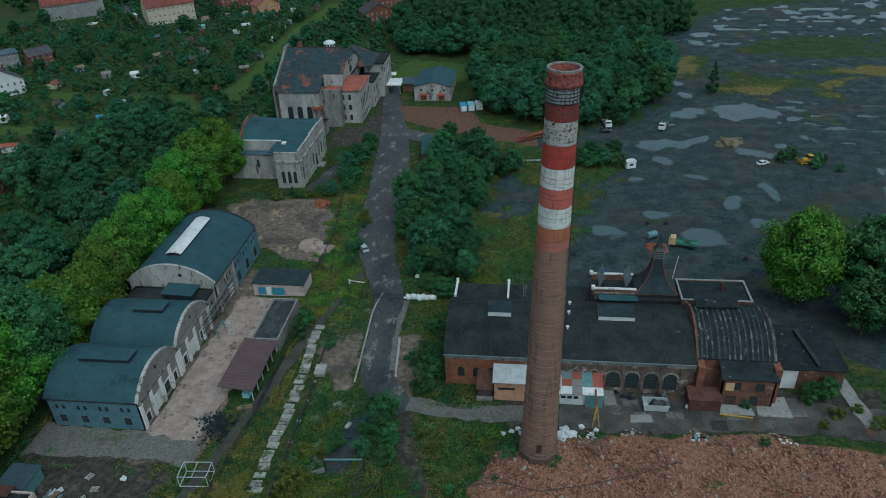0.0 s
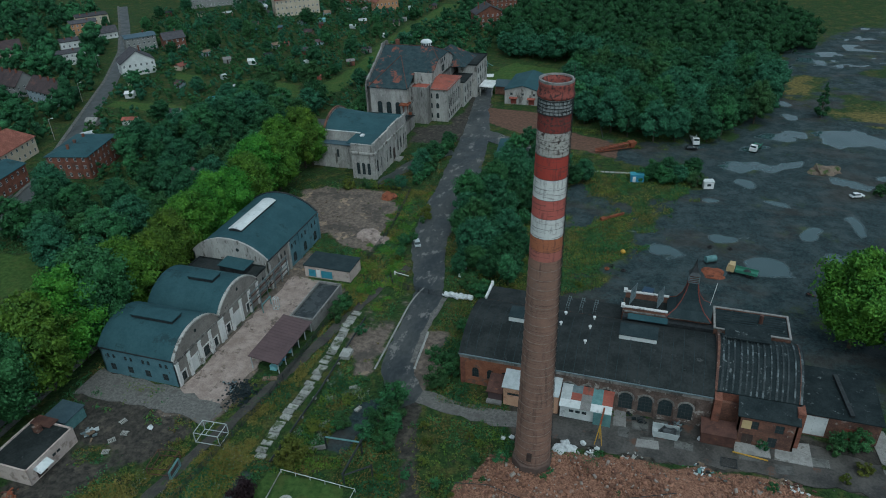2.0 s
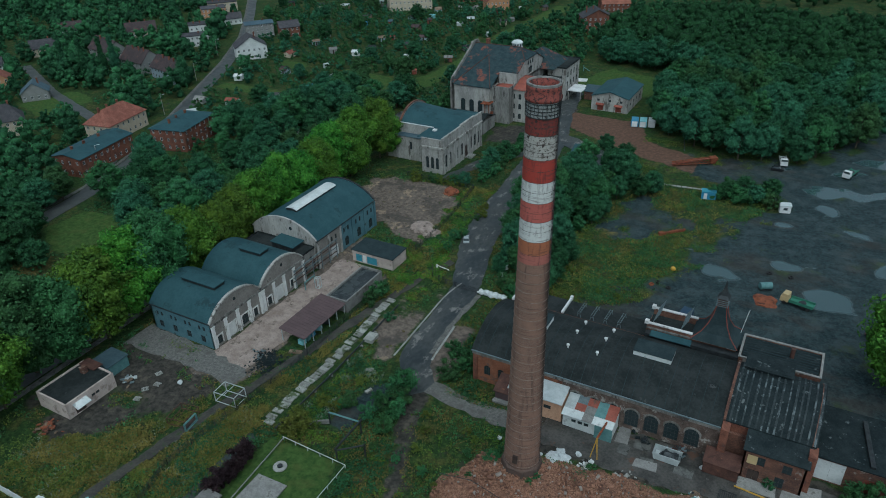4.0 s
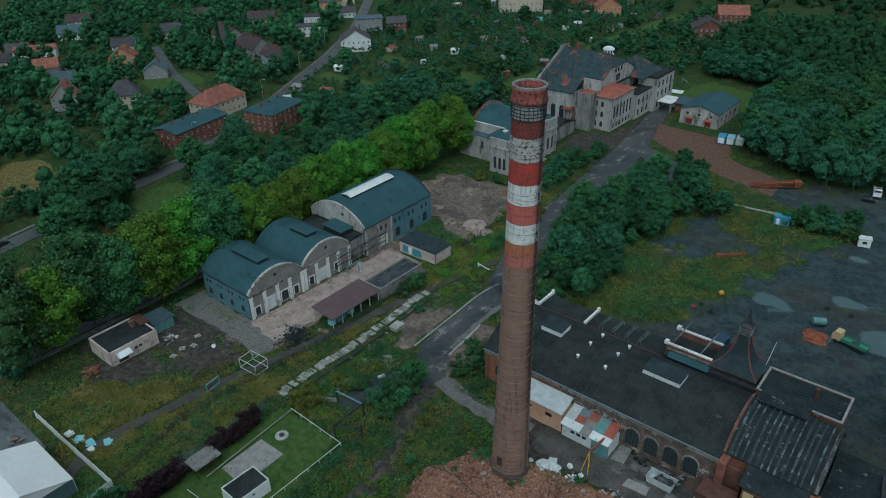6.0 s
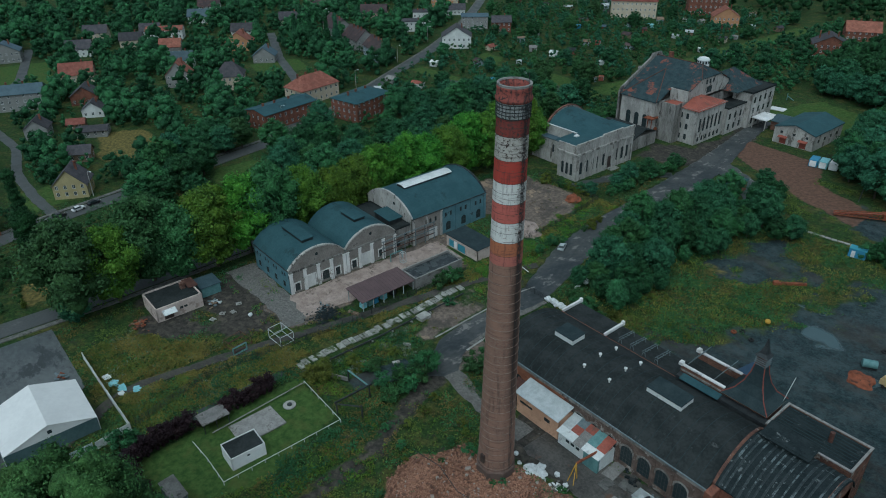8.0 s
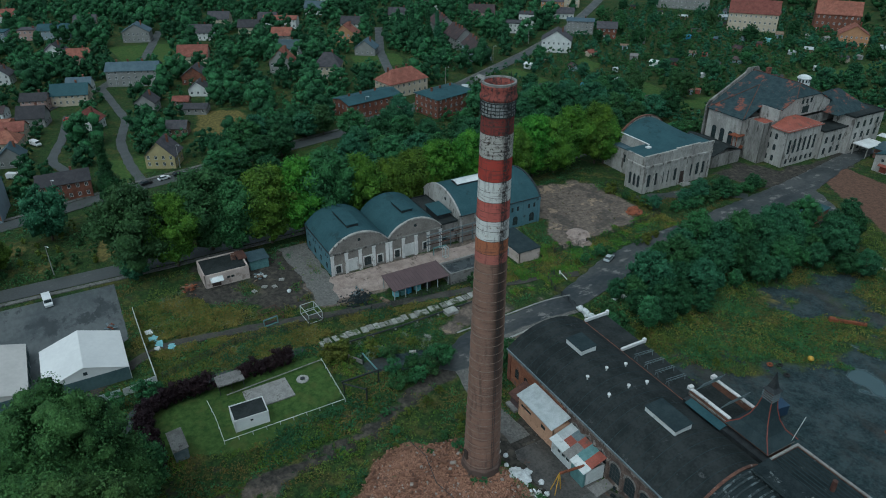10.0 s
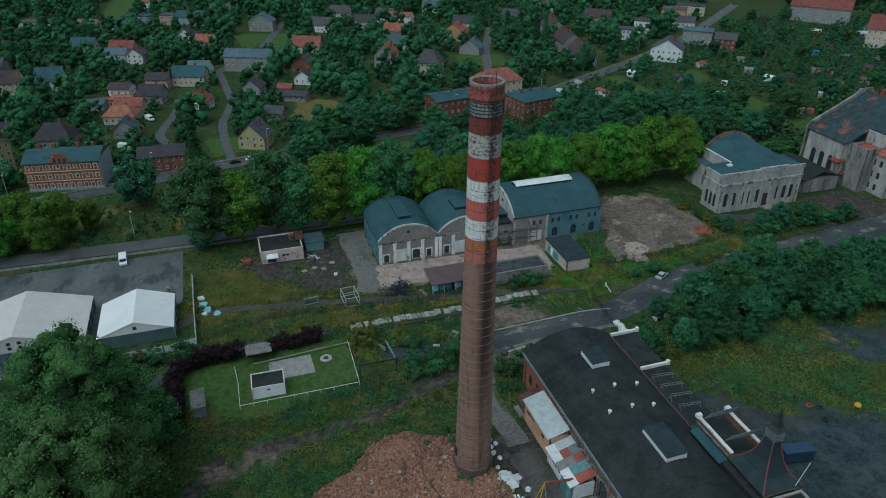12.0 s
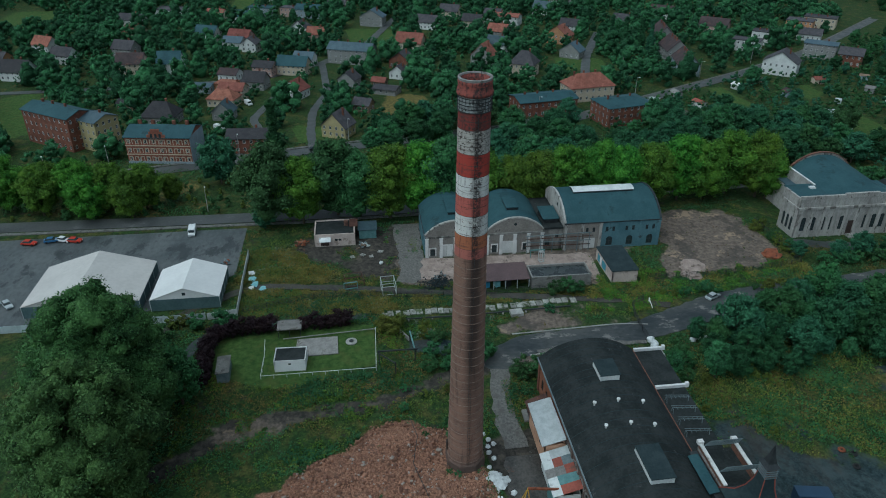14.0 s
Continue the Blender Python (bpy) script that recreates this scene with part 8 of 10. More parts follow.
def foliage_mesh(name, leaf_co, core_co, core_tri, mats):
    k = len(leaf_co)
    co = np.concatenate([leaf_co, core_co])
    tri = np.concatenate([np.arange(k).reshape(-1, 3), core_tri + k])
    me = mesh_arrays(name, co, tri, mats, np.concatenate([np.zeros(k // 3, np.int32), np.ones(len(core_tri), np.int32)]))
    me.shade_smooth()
    return me


def tree_kind(key, seed, h, r, base, lumps, count, size, leaf, shape="round"):
    rng = np.random.default_rng(seed)
    cs, rs, pts, nrm = crown_points(rng, h, r, base, lumps, count, shape)
    co = leaf_fans(rng, pts, nrm, size)
    # core lumps take the shade-darkened leaf colour
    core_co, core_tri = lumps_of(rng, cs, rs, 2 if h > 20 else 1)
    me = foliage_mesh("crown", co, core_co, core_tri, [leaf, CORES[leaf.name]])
    trunk = limb_shape(rng, h, r, base, cs).mesh("trunk")
    trunk.materials.append(M["bark"])
    TREES[key] = (trunk, me)


def plant(key, x, y, scale, turn, label, name="tree", group="", wide=1.0):
    trunk, crown = TREES[key]
    ob = thing(name, label, "tree" if name != "bush" else "bush", x, y, -0.1, turn, group)
    ob.scale = (scale * wide, scale * wide, scale)
    part("trunk", trunk, M["bark"], ob)
    part("crown", crown, M["leaf_mid"], ob)
    return ob


for k in range(3):
    tree_kind("lime%d" % k, 10 + k, 16.0, 6.2, 2.5, 54, 12000, 0.42, M["leaf_bright"])
    tree_kind("green%d" % k, 15 + k, 16.0, 6.2, 2.5, 52, 11500, 0.42, M["leaf_mid"])
    tree_kind("wood%d" % k, 20 + k, 15.0, 5.6, 3.0, 34, 3300, 0.52, M["leaf_mid"])
    tree_kind("dark%d" % k, 30 + k, 14.0, 5.6, 2.4, 34, 3300, 0.52, M["leaf_dark"])
    tree_kind("bush%d" % k, 40 + k, 3.6, 2.2, 0.3, 12, 900, 0.26, M["leaf_mid"])
    tree_kind("shrub%d" % k, 50 + k, 3.0, 2.0, 0.2, 12, 800, 0.26, M["leaf_olive"])
tree_kind("big0", 61, 36.0, 11.0, 5.0, 170, 70000, 0.36, M["leaf_grey"])
tree_kind("big1", 62, 30.0, 10.0, 3.0, 140, 54000, 0.36, M["leaf_grey"])
tree_kind("poplar", 63, 27.0, 3.6, 1.0, 60, 8000, 0.36, M["leaf_dark"], "column")
tree_kind("spruce", 64, 15.0, 3.6, 1.0, 22, 2600, 0.40, M["leaf_dark"], "cone")
tree_kind("purple", 65, 3.4, 2.0, 0.2, 12, 900, 0.26, M["leaf_purple"])

rng = random.Random(12)
GREEN = "broad lime-green tree in the row beside the street"
for i in range(18):
    y = 52 + 9.5 * i + rng.uniform(-1.5, 1.5)
    x = -103.8 - 2.6 * max(0, (y - 150) / 60) + rng.uniform(-1.4, 1.4)
    if 62 < y < 84:
        x -= 2.2
    kind_ = "lime" if rng.random() < (0.45 if y < 120 else 0.8) else "green"
    plant(kind_ + str(rng.randrange(3)), x + rng.uniform(-1.2, 1.2), y, rng.uniform(1.12, 1.38) * (1.15 if y < 112 else 1.0), rng.uniform(0, 360), GREEN, group="street trees", wide=rng.uniform(0.9, 1.08))
plant("lime1", -103.0, 216.0, 1.15, 40, GREEN, group="street trees", wide=0.9)
for x, y, s in ((-118, -22, 1.05), (-119, -11, 1.1), (-118, 0, 1.0), (-119, 10, 0.95), (-124, 17, 0.6), (-113.5, 7, 0.95), (-113.5, -6, 0.9), (-123, -34, 1.1), (-128, -6, 0.7), (-131, -24, 0.8)):
    plant("lime%d" % rng.randrange(3), x, y, s, rng.uniform(0, 360), "green tree on the verge between the streets", group="street trees")
plant("dark1", -100, 50, 0.62, 10, "low dark tree beside the parking lot entrance")
plant("dark0", -137, 31, 1.25, 80, "round dark tree beside the tall poplar")
plant("poplar", -144.5, 50, 1.0, 0, "tall narrow dark poplar beside the street", name="poplar_tree")
plant("big0", -9, 30, 0.96, 0, "large leafy green tree close to the works")
plant("big1", 6, 31, 1.0, 120, "large leafy green tree close to the works")
plant("big1", -24, 28, 0.8, 220, "large leafy green tree close to the works")
plant("wood1", -20, 40, 0.9, 50, "green tree at the edge of the meadow")
for x, y, sc in ((-27.8, 104.6, 1.55), (-26.4, 101.6, 1.2), (-29.4, 107.0, 1.0), (-21.2, 113.2, 1.25), (-20.2, 117.5, 1.5), (-1.8, 95.4, 0.75), (-1.2, 97.6, 0.6), (7.2, 95.2, 0.5), (-22, 149, 0.9), (-18.5, 148, 1.1), (-14.5, 149.5, 0.9), (-25, 152, 1.2), (-20, 151.5, 1.0), (-44.5, 126, 0.7), (-52.8, 133, 1.3), (-53.2, 129.5, 1.1), (-53, 136.5, 0.9), (-4.5, 90, 0.35), (20, 94, 0.3), (36, 92, 0.35), (6.4, 93.6, 0.45), (15.6, 102.2, 0.45), (46.4, 102.4, 0.6), (60.0, 116.6, 1.2), (62.6, 117.6, 1.3), (58.0, 115.6, 0.8), (45.2, 113.0, 0.6)):
    plant("bush%d" % rng.randrange(3), x, y, sc, rng.uniform(0, 360), "green shrub growing beside brickwork and rubble", "bush", "bushes")
plant("spruce", 78.5, 309, 0.95, 0, "lone dark conifer standing in the black field", name="conifer")
plant("lime0", 66, 151, 1.5, 30, "tall bright green tree behind the press house")
for x, y, s in ((80, 150, 1.55), (90, 158, 1.5), (86, 138, 1.3), (77, 139, 1.1), (98, 148, 1.5), (104, 162, 1.4)):
    plant("wood%d" % rng.randrange(3), x, y, s, rng.uniform(0, 360), "dark green tree beside the black field")


def clear(x, y, gap=3.0):
    if any(math.hypot(x - a, y - c) < r + gap for a, c, r in HOUSES):
        return False
    for pts, w in ALL_ROADS:
        for (ax, ay), (bx, by) in zip(pts, pts[1:]):
            t = max(0, min(1, ((x - ax) * (bx - ax) + (y - ay) * (by - ay)) / ((bx - ax) ** 2 + (by - ay) ** 2)))
            if math.hypot(x - ax - t * (bx - ax), y - ay - t * (by - ay)) < w / 2 + gap:
                return False
    return not any(a < x < c and e < y < g for a, c, e, g in KEEP) and not any(inside(q, x + a, y + c) for q in LAWNS for a, c in ((0, 0), (-3, 3), (-6, 4), (2, -2))) and not inside(TRACK_GRASS, x - gap, y) and not inside(TRACK_GRASS, x + 1, y)


KEEP = [(-238, -198, 84, 116), (-105, -60, 262, 322), (-106, -60, 205, 264), (-52, -30, 296, 326), (-101, -50, -40, 200), (-75, -26, 312, 362)]


def inside(pts, x, y):
    hit = False
    for (ax, ay), (bx, by) in zip(pts, pts[1:] + pts[:1]):
        if (ay > y) != (by > y) and x < (bx - ax) * (y - ay) / (by - ay) + ax:
            hit = not hit
    return hit


def fill(pts, gap, seed, tries=4000, limit=400, gap_road=1.5):
    """Scattered places inside an outline, no two nearer than gap."""
    r = random.Random(seed)
    xs, ys = [p[0] for p in pts], [p[1] for p in pts]
    out = []
    for _ in range(tries):
        x, y = r.uniform(min(xs), max(xs)), r.uniform(min(ys), max(ys))
        if inside(pts, x, y) and all((x - a) ** 2 + (y - c) ** 2 > gap * gap for a, c in out) and clear(x, y, gap_road) and not any(inside(q, x - 0.55 * k, y + 0.8 * k) for q in LAWNS for k in (0, 3, 6)):
            out.append((x, y))
            if len(out) >= limit:
                break
    return out


MID_WOOD = [(-30, 157), (-12, 152), (-13, 174), (-17, 186), (-14, 206), (-12, 230), (-20, 246), (-30, 240), (-36, 215), (-36, 190), (-35, 174)]
for x, y in fill(MID_WOOD, 4.8, 3):
    plant(rng.choice(["dark0", "dark1", "dark2", "wood0"]), x, y, rng.choice([0.35, 0.5, 0.62, 0.7, 0.85]) * rng.uniform(0.9, 1.15) * (0.75 if y < 166 else 1.0), rng.uniform(0, 360), "dark green self-sown tree in the thicket", group="thicket trees")
for x, y, s in ((-8, 222, 0.5), (-5, 226, 0.55), (22, 236, 0.5), (26, 232, 0.45), (30, 238, 0.5), (17, 232, 0.42), (-30, 256, 0.45), (-62, 216, 0.4), (-63, 224, 0.5), (-61, 232, 0.5), (-64, 205, 0.35), (-60, 246, 0.4)):
    plant("dark%d" % rng.randrange(3), x, y, s, rng.uniform(0, 360), "low dark green tree beside the yard", group="yard trees", wide=1.2)
FOREST = [(-24, 300), (-26, 328), (-22, 365), (-70, 372), (-80, 430), (-40, 480), (80, 470), (92, 430), (60, 384), (64, 345), (56, 300), (40, 272), (14, 262), (-6, 274), (-20, 288)]
edge_trees = [p for p in fill(FOREST, 6.4, 4, 6000, 340)]
edge_trees.sort(key=lambda p: p[1] - 0.3 * abs(p[0] - 20))
wood_rest = edge_trees[115:]
edge_trees = edge_trees[:115]
for x, y in edge_trees:
    plant(rng.choice(["dark0", "dark1", "dark2", "dark0", "wood1"]), x, y, rng.uniform(0.8, 1.2), rng.uniform(0, 360), "dark green broadleaf tree in the dense wood", group="wood trees")


def woods(name, places, seed, leaf, label, size=(5.5, 11.0), count=150, leaf_size=0.6, lumps=7):
    """Many far trees as one mass of leaf sprays and dense lumps."""
    r = np.random.default_rng(seed)
    leaf_co, core_co, core_tri, base = [], [], [], 0
    for x, y in places:
        h = r.uniform(*size)
        rad = h * r.uniform(0.42, 0.62)
        cs, rs, pts, nrm = crown_points(r, h, rad, h * 0.08, lumps, count, "round" if r.random() < 0.88 else "column")
        at = np.array([x, y, 0])
        leaf_co.append(leaf_fans(r, pts, nrm, leaf_size * (0.6 + 0.4 * rad / 3.6)) + at)
        # lumps in the core colour, with inner shade painted in
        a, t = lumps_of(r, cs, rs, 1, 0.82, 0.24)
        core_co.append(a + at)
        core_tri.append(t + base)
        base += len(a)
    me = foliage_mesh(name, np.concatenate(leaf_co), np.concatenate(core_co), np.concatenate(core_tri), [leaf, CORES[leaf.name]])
    return solid(name, me, leaf, label, "woodland", kind="stuff")


woods("wood_interior", wood_rest, 70, M["leaf_dark"], "dense dark broadleaf wood seen from above", (11, 16), 420, 0.6, 12)
WEST_BELT = [(-124, 128), (-122, 180), (-126, 240), (-134, 300), (-168, 300), (-178, 170), (-170, 124), (-150, 112)]
DARK_COPSE = [(-196, 124), (-186, 110), (-178, 92), (-158, 84), (-148, 100), (-160, 112), (-176, 118), (-184, 136)]
belt = [p for p in fill(WEST_BELT, 5.4, 5, 5000, 340) if not inside(MEADOW, *p)]
for x, y in fill(DARK_COPSE, 7.0, 15, 900, 30, 0.5):
    plant(rng.choice(["dark0", "dark1", "dark2", "wood0"]), x, y, rng.uniform(0.55, 0.95), rng.uniform(0, 360), "dark tree in the clump beside the street", group="belt trees", wide=1.15)
grown = fill(WEST_BELT, 8.6, 25, 5000, 130)
for x, y in [p for p in grown if math.hypot(p[0] + 168, p[1] - 184) > 17 and math.hypot(p[0] + 190, p[1] - 150) > 17]:
    plant(rng.choice(["dark0", "dark1", "dark2", "wood0", "wood1", "wood2", "dark1"]), x, y, rng.uniform(0.62, 1.08), rng.uniform(0, 360), "dark green broadleaf tree in the belt behind the street", group="belt trees", wide=rng.uniform(0.95, 1.2))
woods("belt_undergrowth", belt, 71, M["leaf_dark"], "dense dark green undergrowth below the belt trees", (2.5, 6), 90, 0.5, 6)
GARDENS = [(-122, 196), (-126, 262), (-112, 262), (-118, 310), (-130, 420), (-150, 520), (-300, 520), (-330, 420), (-250, 290), (-190, 178), (-150, 186)]
allot = fill(GARDENS, 4.3, 6, 16000, 1900, 0.8)
woods("garden_trees", allot[::3], 73, M["leaf_dark"], "dark fruit trees and hedges of the allotment gardens", (2.4, 6.2), 100, 0.5, 7)
woods("garden_trees", allot[1::3] + allot[2::3], 74, M["leaf_mid"], "green fruit trees and shrubs of the allotment gardens", (1.8, 5.2), 90, 0.5, 6)
TOWN = [(-150, -140), (-160, 20), (-176, 80), (-188, 140), (-240, 250), (-330, 380), (-400, 440), (-560, 440), (-560, -200), (-200, -200)]
town = fill(TOWN, 5.8, 7, 20000, 1700, 2.0)
tall = fill(TOWN, 8.6, 17, 12000, 900, 4.4)
woods("town_trees", town[::2], 75, M["leaf_dark"], "dark trees and hedges between the houses", (2.5, 6.5), 100, 0.6, 7)
woods("town_trees", town[1::2], 76, M["leaf_mid"], "green trees and shrubs between the houses", (2.2, 6.0), 100, 0.6, 7)
woods("town_trees", tall[::2], 78, M["leaf_mid"], "larger green trees standing between the houses", (7.0, 13.5), 320, 0.62, 15)
woods("town_trees", tall[1::2], 79, M["leaf_dark"], "larger dark trees standing between the houses", (7.0, 13.5), 320, 0.62, 15)
for x, y in ((-305, 238), (-300, 246), (-312, 232), (-296, 250)):
    plant("poplar", x, y, 0.75, 30, "tall narrow tree above the house roofs", name="poplar_tree")
for x, y in fill(GARDENS, 20, 26, 3000, 42, 3.0):
    plant(rng.choice(["dark0", "dark1", "wood0", "wood1", "dark2"]), x, y, rng.uniform(0.4, 0.75), rng.uniform(0, 360), "spreading dark tree above the allotment gardens", group="garden trees", wide=1.15)
NORTH = [(-128, 328), (-84, 326), (-78, 372), (-86, 432), (-50, 484), (-20, 520), (-126, 520)]
north = fill(NORTH, 5.6, 36, 6000, 300, 2.5)
woods("garden_trees", north[::2], 82, M["leaf_dark"], "dark trees and hedges of the gardens behind the power station", (4, 9), 150, 0.6, 8)
woods("garden_trees", north[1::2], 83, M["leaf_mid"], "green trees and shrubs of the gardens behind the power station", (3, 8), 150, 0.6, 8)
scrub = [p for p in fill(MEADOW, 6.5, 27, 3000, 55, 1.0)]
woods("meadow_scrub", scrub, 81, M["leaf_mid"], "low green scrub between the two streets", (1.5, 4.2), 120, 0.42, 6)
verge = fill(VERGE, 4.6, 37, 3000, 170, 0.8)
woods("meadow_scrub", verge[::2], 84, M["leaf_mid"], "low green scrub on the verge between the streets", (1.4, 4.5), 130, 0.42, 6)
woods("meadow_scrub", verge[1::2], 85, M["leaf_olive"], "olive scrub and tall weeds on the verge between the streets", (1.0, 2.6), 110, 0.4, 5)
FAR = [(-560, 520), (-420, 470), (-150, 530), (120, 560), (420, 620), (420, 760), (-560, 760)]
woods("far_wood", fill(FAR, 9.5, 8, 7000, 700), 77, M["leaf_dark"], "far dark belt of trees", (9, 16), 90, 0.9, 7)


# ---- vehicles ----


def car(x, y, rz, paint_mat, label, kind="car", z=0.05):
    """A parked car: body, cabin glass, roof, lamps and four wheels."""
    ob = thing("car" if kind != "van" else "van", label, "car" if kind != "van" else "van", x, y, z, rz, "parked cars")
    lng, wid, hi = (5.2, 2.0, 2.1) if kind == "van" else (4.3, 1.76, 1.46)
    b = Builder()
    if kind == "van":
        side = [(-2.6, 0.3), (2.5, 0.3), (2.6, 0.9), (1.9, 1.15), (1.3, 2.05), (-2.5, 2.1), (-2.6, 1.9)]
    else:
        side = [(-2.15, 0.32), (2.1, 0.3), (2.15, 0.62), (1.95, 0.78), (0.95, 0.92), (-1.75, 0.95), (-2.1, 0.85)]
    for s in (-1, 1):
        b.face([(p, s * wid / 2, q) for p, q in (side if s < 0 else reversed(side))])
    for p, q in zip(side, side[1:] + side[:1]):
        b.face(((p[0], -wid / 2, p[1]), (p[0], wid / 2, p[1]), (q[0], wid / 2, q[1]), (q[0], -wid / 2, q[1])))
    part("body", b, paint_mat, ob)
    if kind != "van":
        cab = [(0.95, 0.92), (0.35, 1.38), (-1.15, 1.4), (-1.85, 0.95)]
        b = Builder()
        w0, w1 = wid / 2 - 0.06, wid / 2 - 0.22
        for s in (-1, 1):
            q = [(cab[0][0], s * w0, cab[0][1]), (cab[1][0], s * w1, cab[1][1]), (cab[2][0], s * w1, cab[2][1]), (cab[3][0], s * w0, cab[3][1])]
            b.face(q if s > 0 else q[::-1])
        b.face(((cab[0][0], -w0, cab[0][1]), (cab[0][0], w0, cab[0][1]), (cab[1][0], w1, cab[1][1]), (cab[1][0], -w1, cab[1][1])))
        b.face(((cab[2][0], -w1, cab[2][1]), (cab[2][0], w1, cab[2][1]), (cab[3][0], w0, cab[3][1]), (cab[3][0], -w0, cab[3][1])))
        part("cabin_glass", b, M["glass"], ob)
        part("roof", Builder().box(-1.2, 0.42, -w1 - 0.02, w1 + 0.02, 1.38, 1.44), paint_mat, ob)
    else:
        part("windscreen", Builder().box(1.3, 1.9, -0.85, 0.85, 1.25, 1.9), M["glass"], ob)
    for px_, py_ in ((1.35, 1), (1.35, -1), (-1.35, 1), (-1.35, -1)):
        part("wheel", Builder().tube((px_, py_ * (wid / 2 - 0.2), 0.3), (px_, py_ * (wid / 2 + 0.02), 0.3), 0.32, 14), M["rubber"], ob)
    for s in (-1, 1):
        part("headlight", Builder().box(lng / 2 - 0.1, lng / 2 + 0.02, s * 0.62 - 0.16, s * 0.62 + 0.16, 0.58, 0.74), M["white_sheet"], ob)
    return ob


car(-45.9, 170.4, 118, M["car_silver"], "silver hatchback parked on the worn works road")
car(-97.6, -19.1, 80, M["car_red"], "bright red van-like car in the parking lot")
car(-98.7, -13.0, 100, M["car_blue"], "dark blue car in the parking lot")
car(-98.6, -9.7, 70, M["car_white"], "white car in the parking lot")
car(-97.8, -6.2, 80, M["car_red"], "red car in the parking lot")
car(-99.2, 27.8, 5, M["car_white"], "white van beside the parking lot verge", "van")
car(-63.5, -12.0, 40, M["car_silver"], "grey car beside the cream tent")
car(-166.4, 62.6, 106, M["car_black"], "black car parked along the street")
car(-167.8, 68.9, 106, M["car_white"], "silver-white car parked along the street")
car(-169.4, 74.2, 106, M["car_black"], "dark car parked along the street")
car(29.6, 262.8, 5, M["car_black"], "black car beside the white lorry")
car(80.4, 234.2, 25, M["car_white"], "white pickup on the black field")
car(-195.0, 22.0, 60, M["car_white"], "white van between the houses", "van")
car(-228.0, 30.0, 30, M["car_white"], "white van in a house drive", "van")
car(-254.0, 44.0, 80, M["car_red"], "red car in a house drive")


def lorry(x, y, rz, cab_mat, bed_mat, label, tank=False):
    ob = thing("lorry", label, "lorry", x, y, 0, rz, "lorries on the field")
    part("cab", Builder().prism([(2.0, -1.2), (3.9, -1.2), (3.9, 1.2), (2.0, 1.2)], 0.7, 2.0).prism([(2.05, -1.15), (3.5, -1.1), (3.5, 1.1), (2.05, 1.15)], 2.0, 2.85), cab_mat, ob)
    part("windscreen", Builder().box(3.48, 3.56, -1.0, 1.0, 2.05, 2.75), M["glass"], ob)
    part("chassis", Builder().box(-3.9, 3.6, -0.5, 0.5, 0.6, 0.95), M["steel_dark"], ob)
    if tank:
        part("tank", Builder().tube((-3.6, 0, 1.9), (1.6, 0, 1.9), 1.0, 16), bed_mat, ob)
    else:
        b = Builder().box(-3.9, 1.8, -1.2, 1.2, 0.95, 1.15)
        part("bed", b, bed_mat, ob)
        for s in (-1.2, 1.14):
            part("side_board", Builder().box(-3.9, 1.8, s, s + 0.06, 1.15, 1.75), bed_mat, ob)
        part("load", Builder().blob((-1.2, 0, 1.3), 0.9, 4, 0.5, 2, 0.5), M["steel_dark"], ob)
    for px_ in (2.9, -1.6, -2.8):
        for s in (-1, 1):
            part("wheel", Builder().tube((px_, s * 0.85, 0.5), (px_, s * 1.2, 0.5), 0.5, 14), M["rubber"], ob)
    return ob


lorry(44.0, 177.2, 168, M["cab_tan"], M["truck_green"], "old green lorry with tan cab on the black field")
lorry(30.5, 270.0, 280, M["white_paint"], M["white_sheet"], "white lorry at the edge of the wood")
lorry(52.0, 267.6, 250, M["white_paint"], M["truck_green"], "green lorry with white cab on the black field")
tk = thing("water_tank", "dark teal steel tank on skids beside the lorry", "tank", 36.0, 181.6, 0, 30)
part("drum", Builder().tube((-1.5, 0, 1.1), (1.5, 0, 1.1), 0.95, 16), M["steel_teal"], tk)
part("skid", Builder().box(-1.6, 1.6, -0.8, 0.8, 0, 0.3), M["steel_dark"], tk)
wt = thing("site_cabin", "small white site cabin on the black field", "cabin", 35.3, 230.0, 0, 15)
part("body", Builder().box(-1.6, 1.6, -1.2, 1.2, 0.2, 2.6), M["white_paint"], wt)
part("roof", Builder().box(-1.75, 1.75, -1.35, 1.35, 2.6, 2.8), M["white_sheet"], wt)
part("window", Builder().box(-0.6, 0.6, -1.25, -1.19, 1.2, 2.0), M["glass"], wt)
bb = thing("site_cabin", "blue site cabin with pale door near the thicket", "cabin", 12.4, 230.0, 0, 10)
part("body", Builder().box(-2.2, 2.2, -1.3, 1.3, 0.15, 2.7), M["box_blue"], bb)
part("roof", Builder().box(-2.3, 2.3, -1.4, 1.4, 2.7, 2.85), M["door_blue"], bb)
part("door", Builder().box(-1.5, -0.5, -1.36, -1.3, 0.2, 2.2), M["white_paint"], bb)
for i, (x, y, c) in enumerate(((-27.6, 286.6, "box_blue"), (-24.4, 287.4, "tarp_cyan"), (-21.2, 288.6, "white_sheet"))):
    ct = thing("container", "coloured storage container beside the storehouse yard", "container", x, y, 0, 12, "storage containers")
    part("body", Builder().box(-1.4, 1.4, -2.6, 2.6, 0.15, 2.7), M[c], ct)
    part("door", Builder().box(-1.1, 1.1, -2.68, -2.6, 0.3, 2.5), M["white_paint"], ct)
    b = Builder()
    for k in range(9):
        b.box(1.4, 1.46, -2.4 + k * 0.56, -2.1 + k * 0.56, 0.3, 2.5)
    part("side_rib", b, M[c], ct)


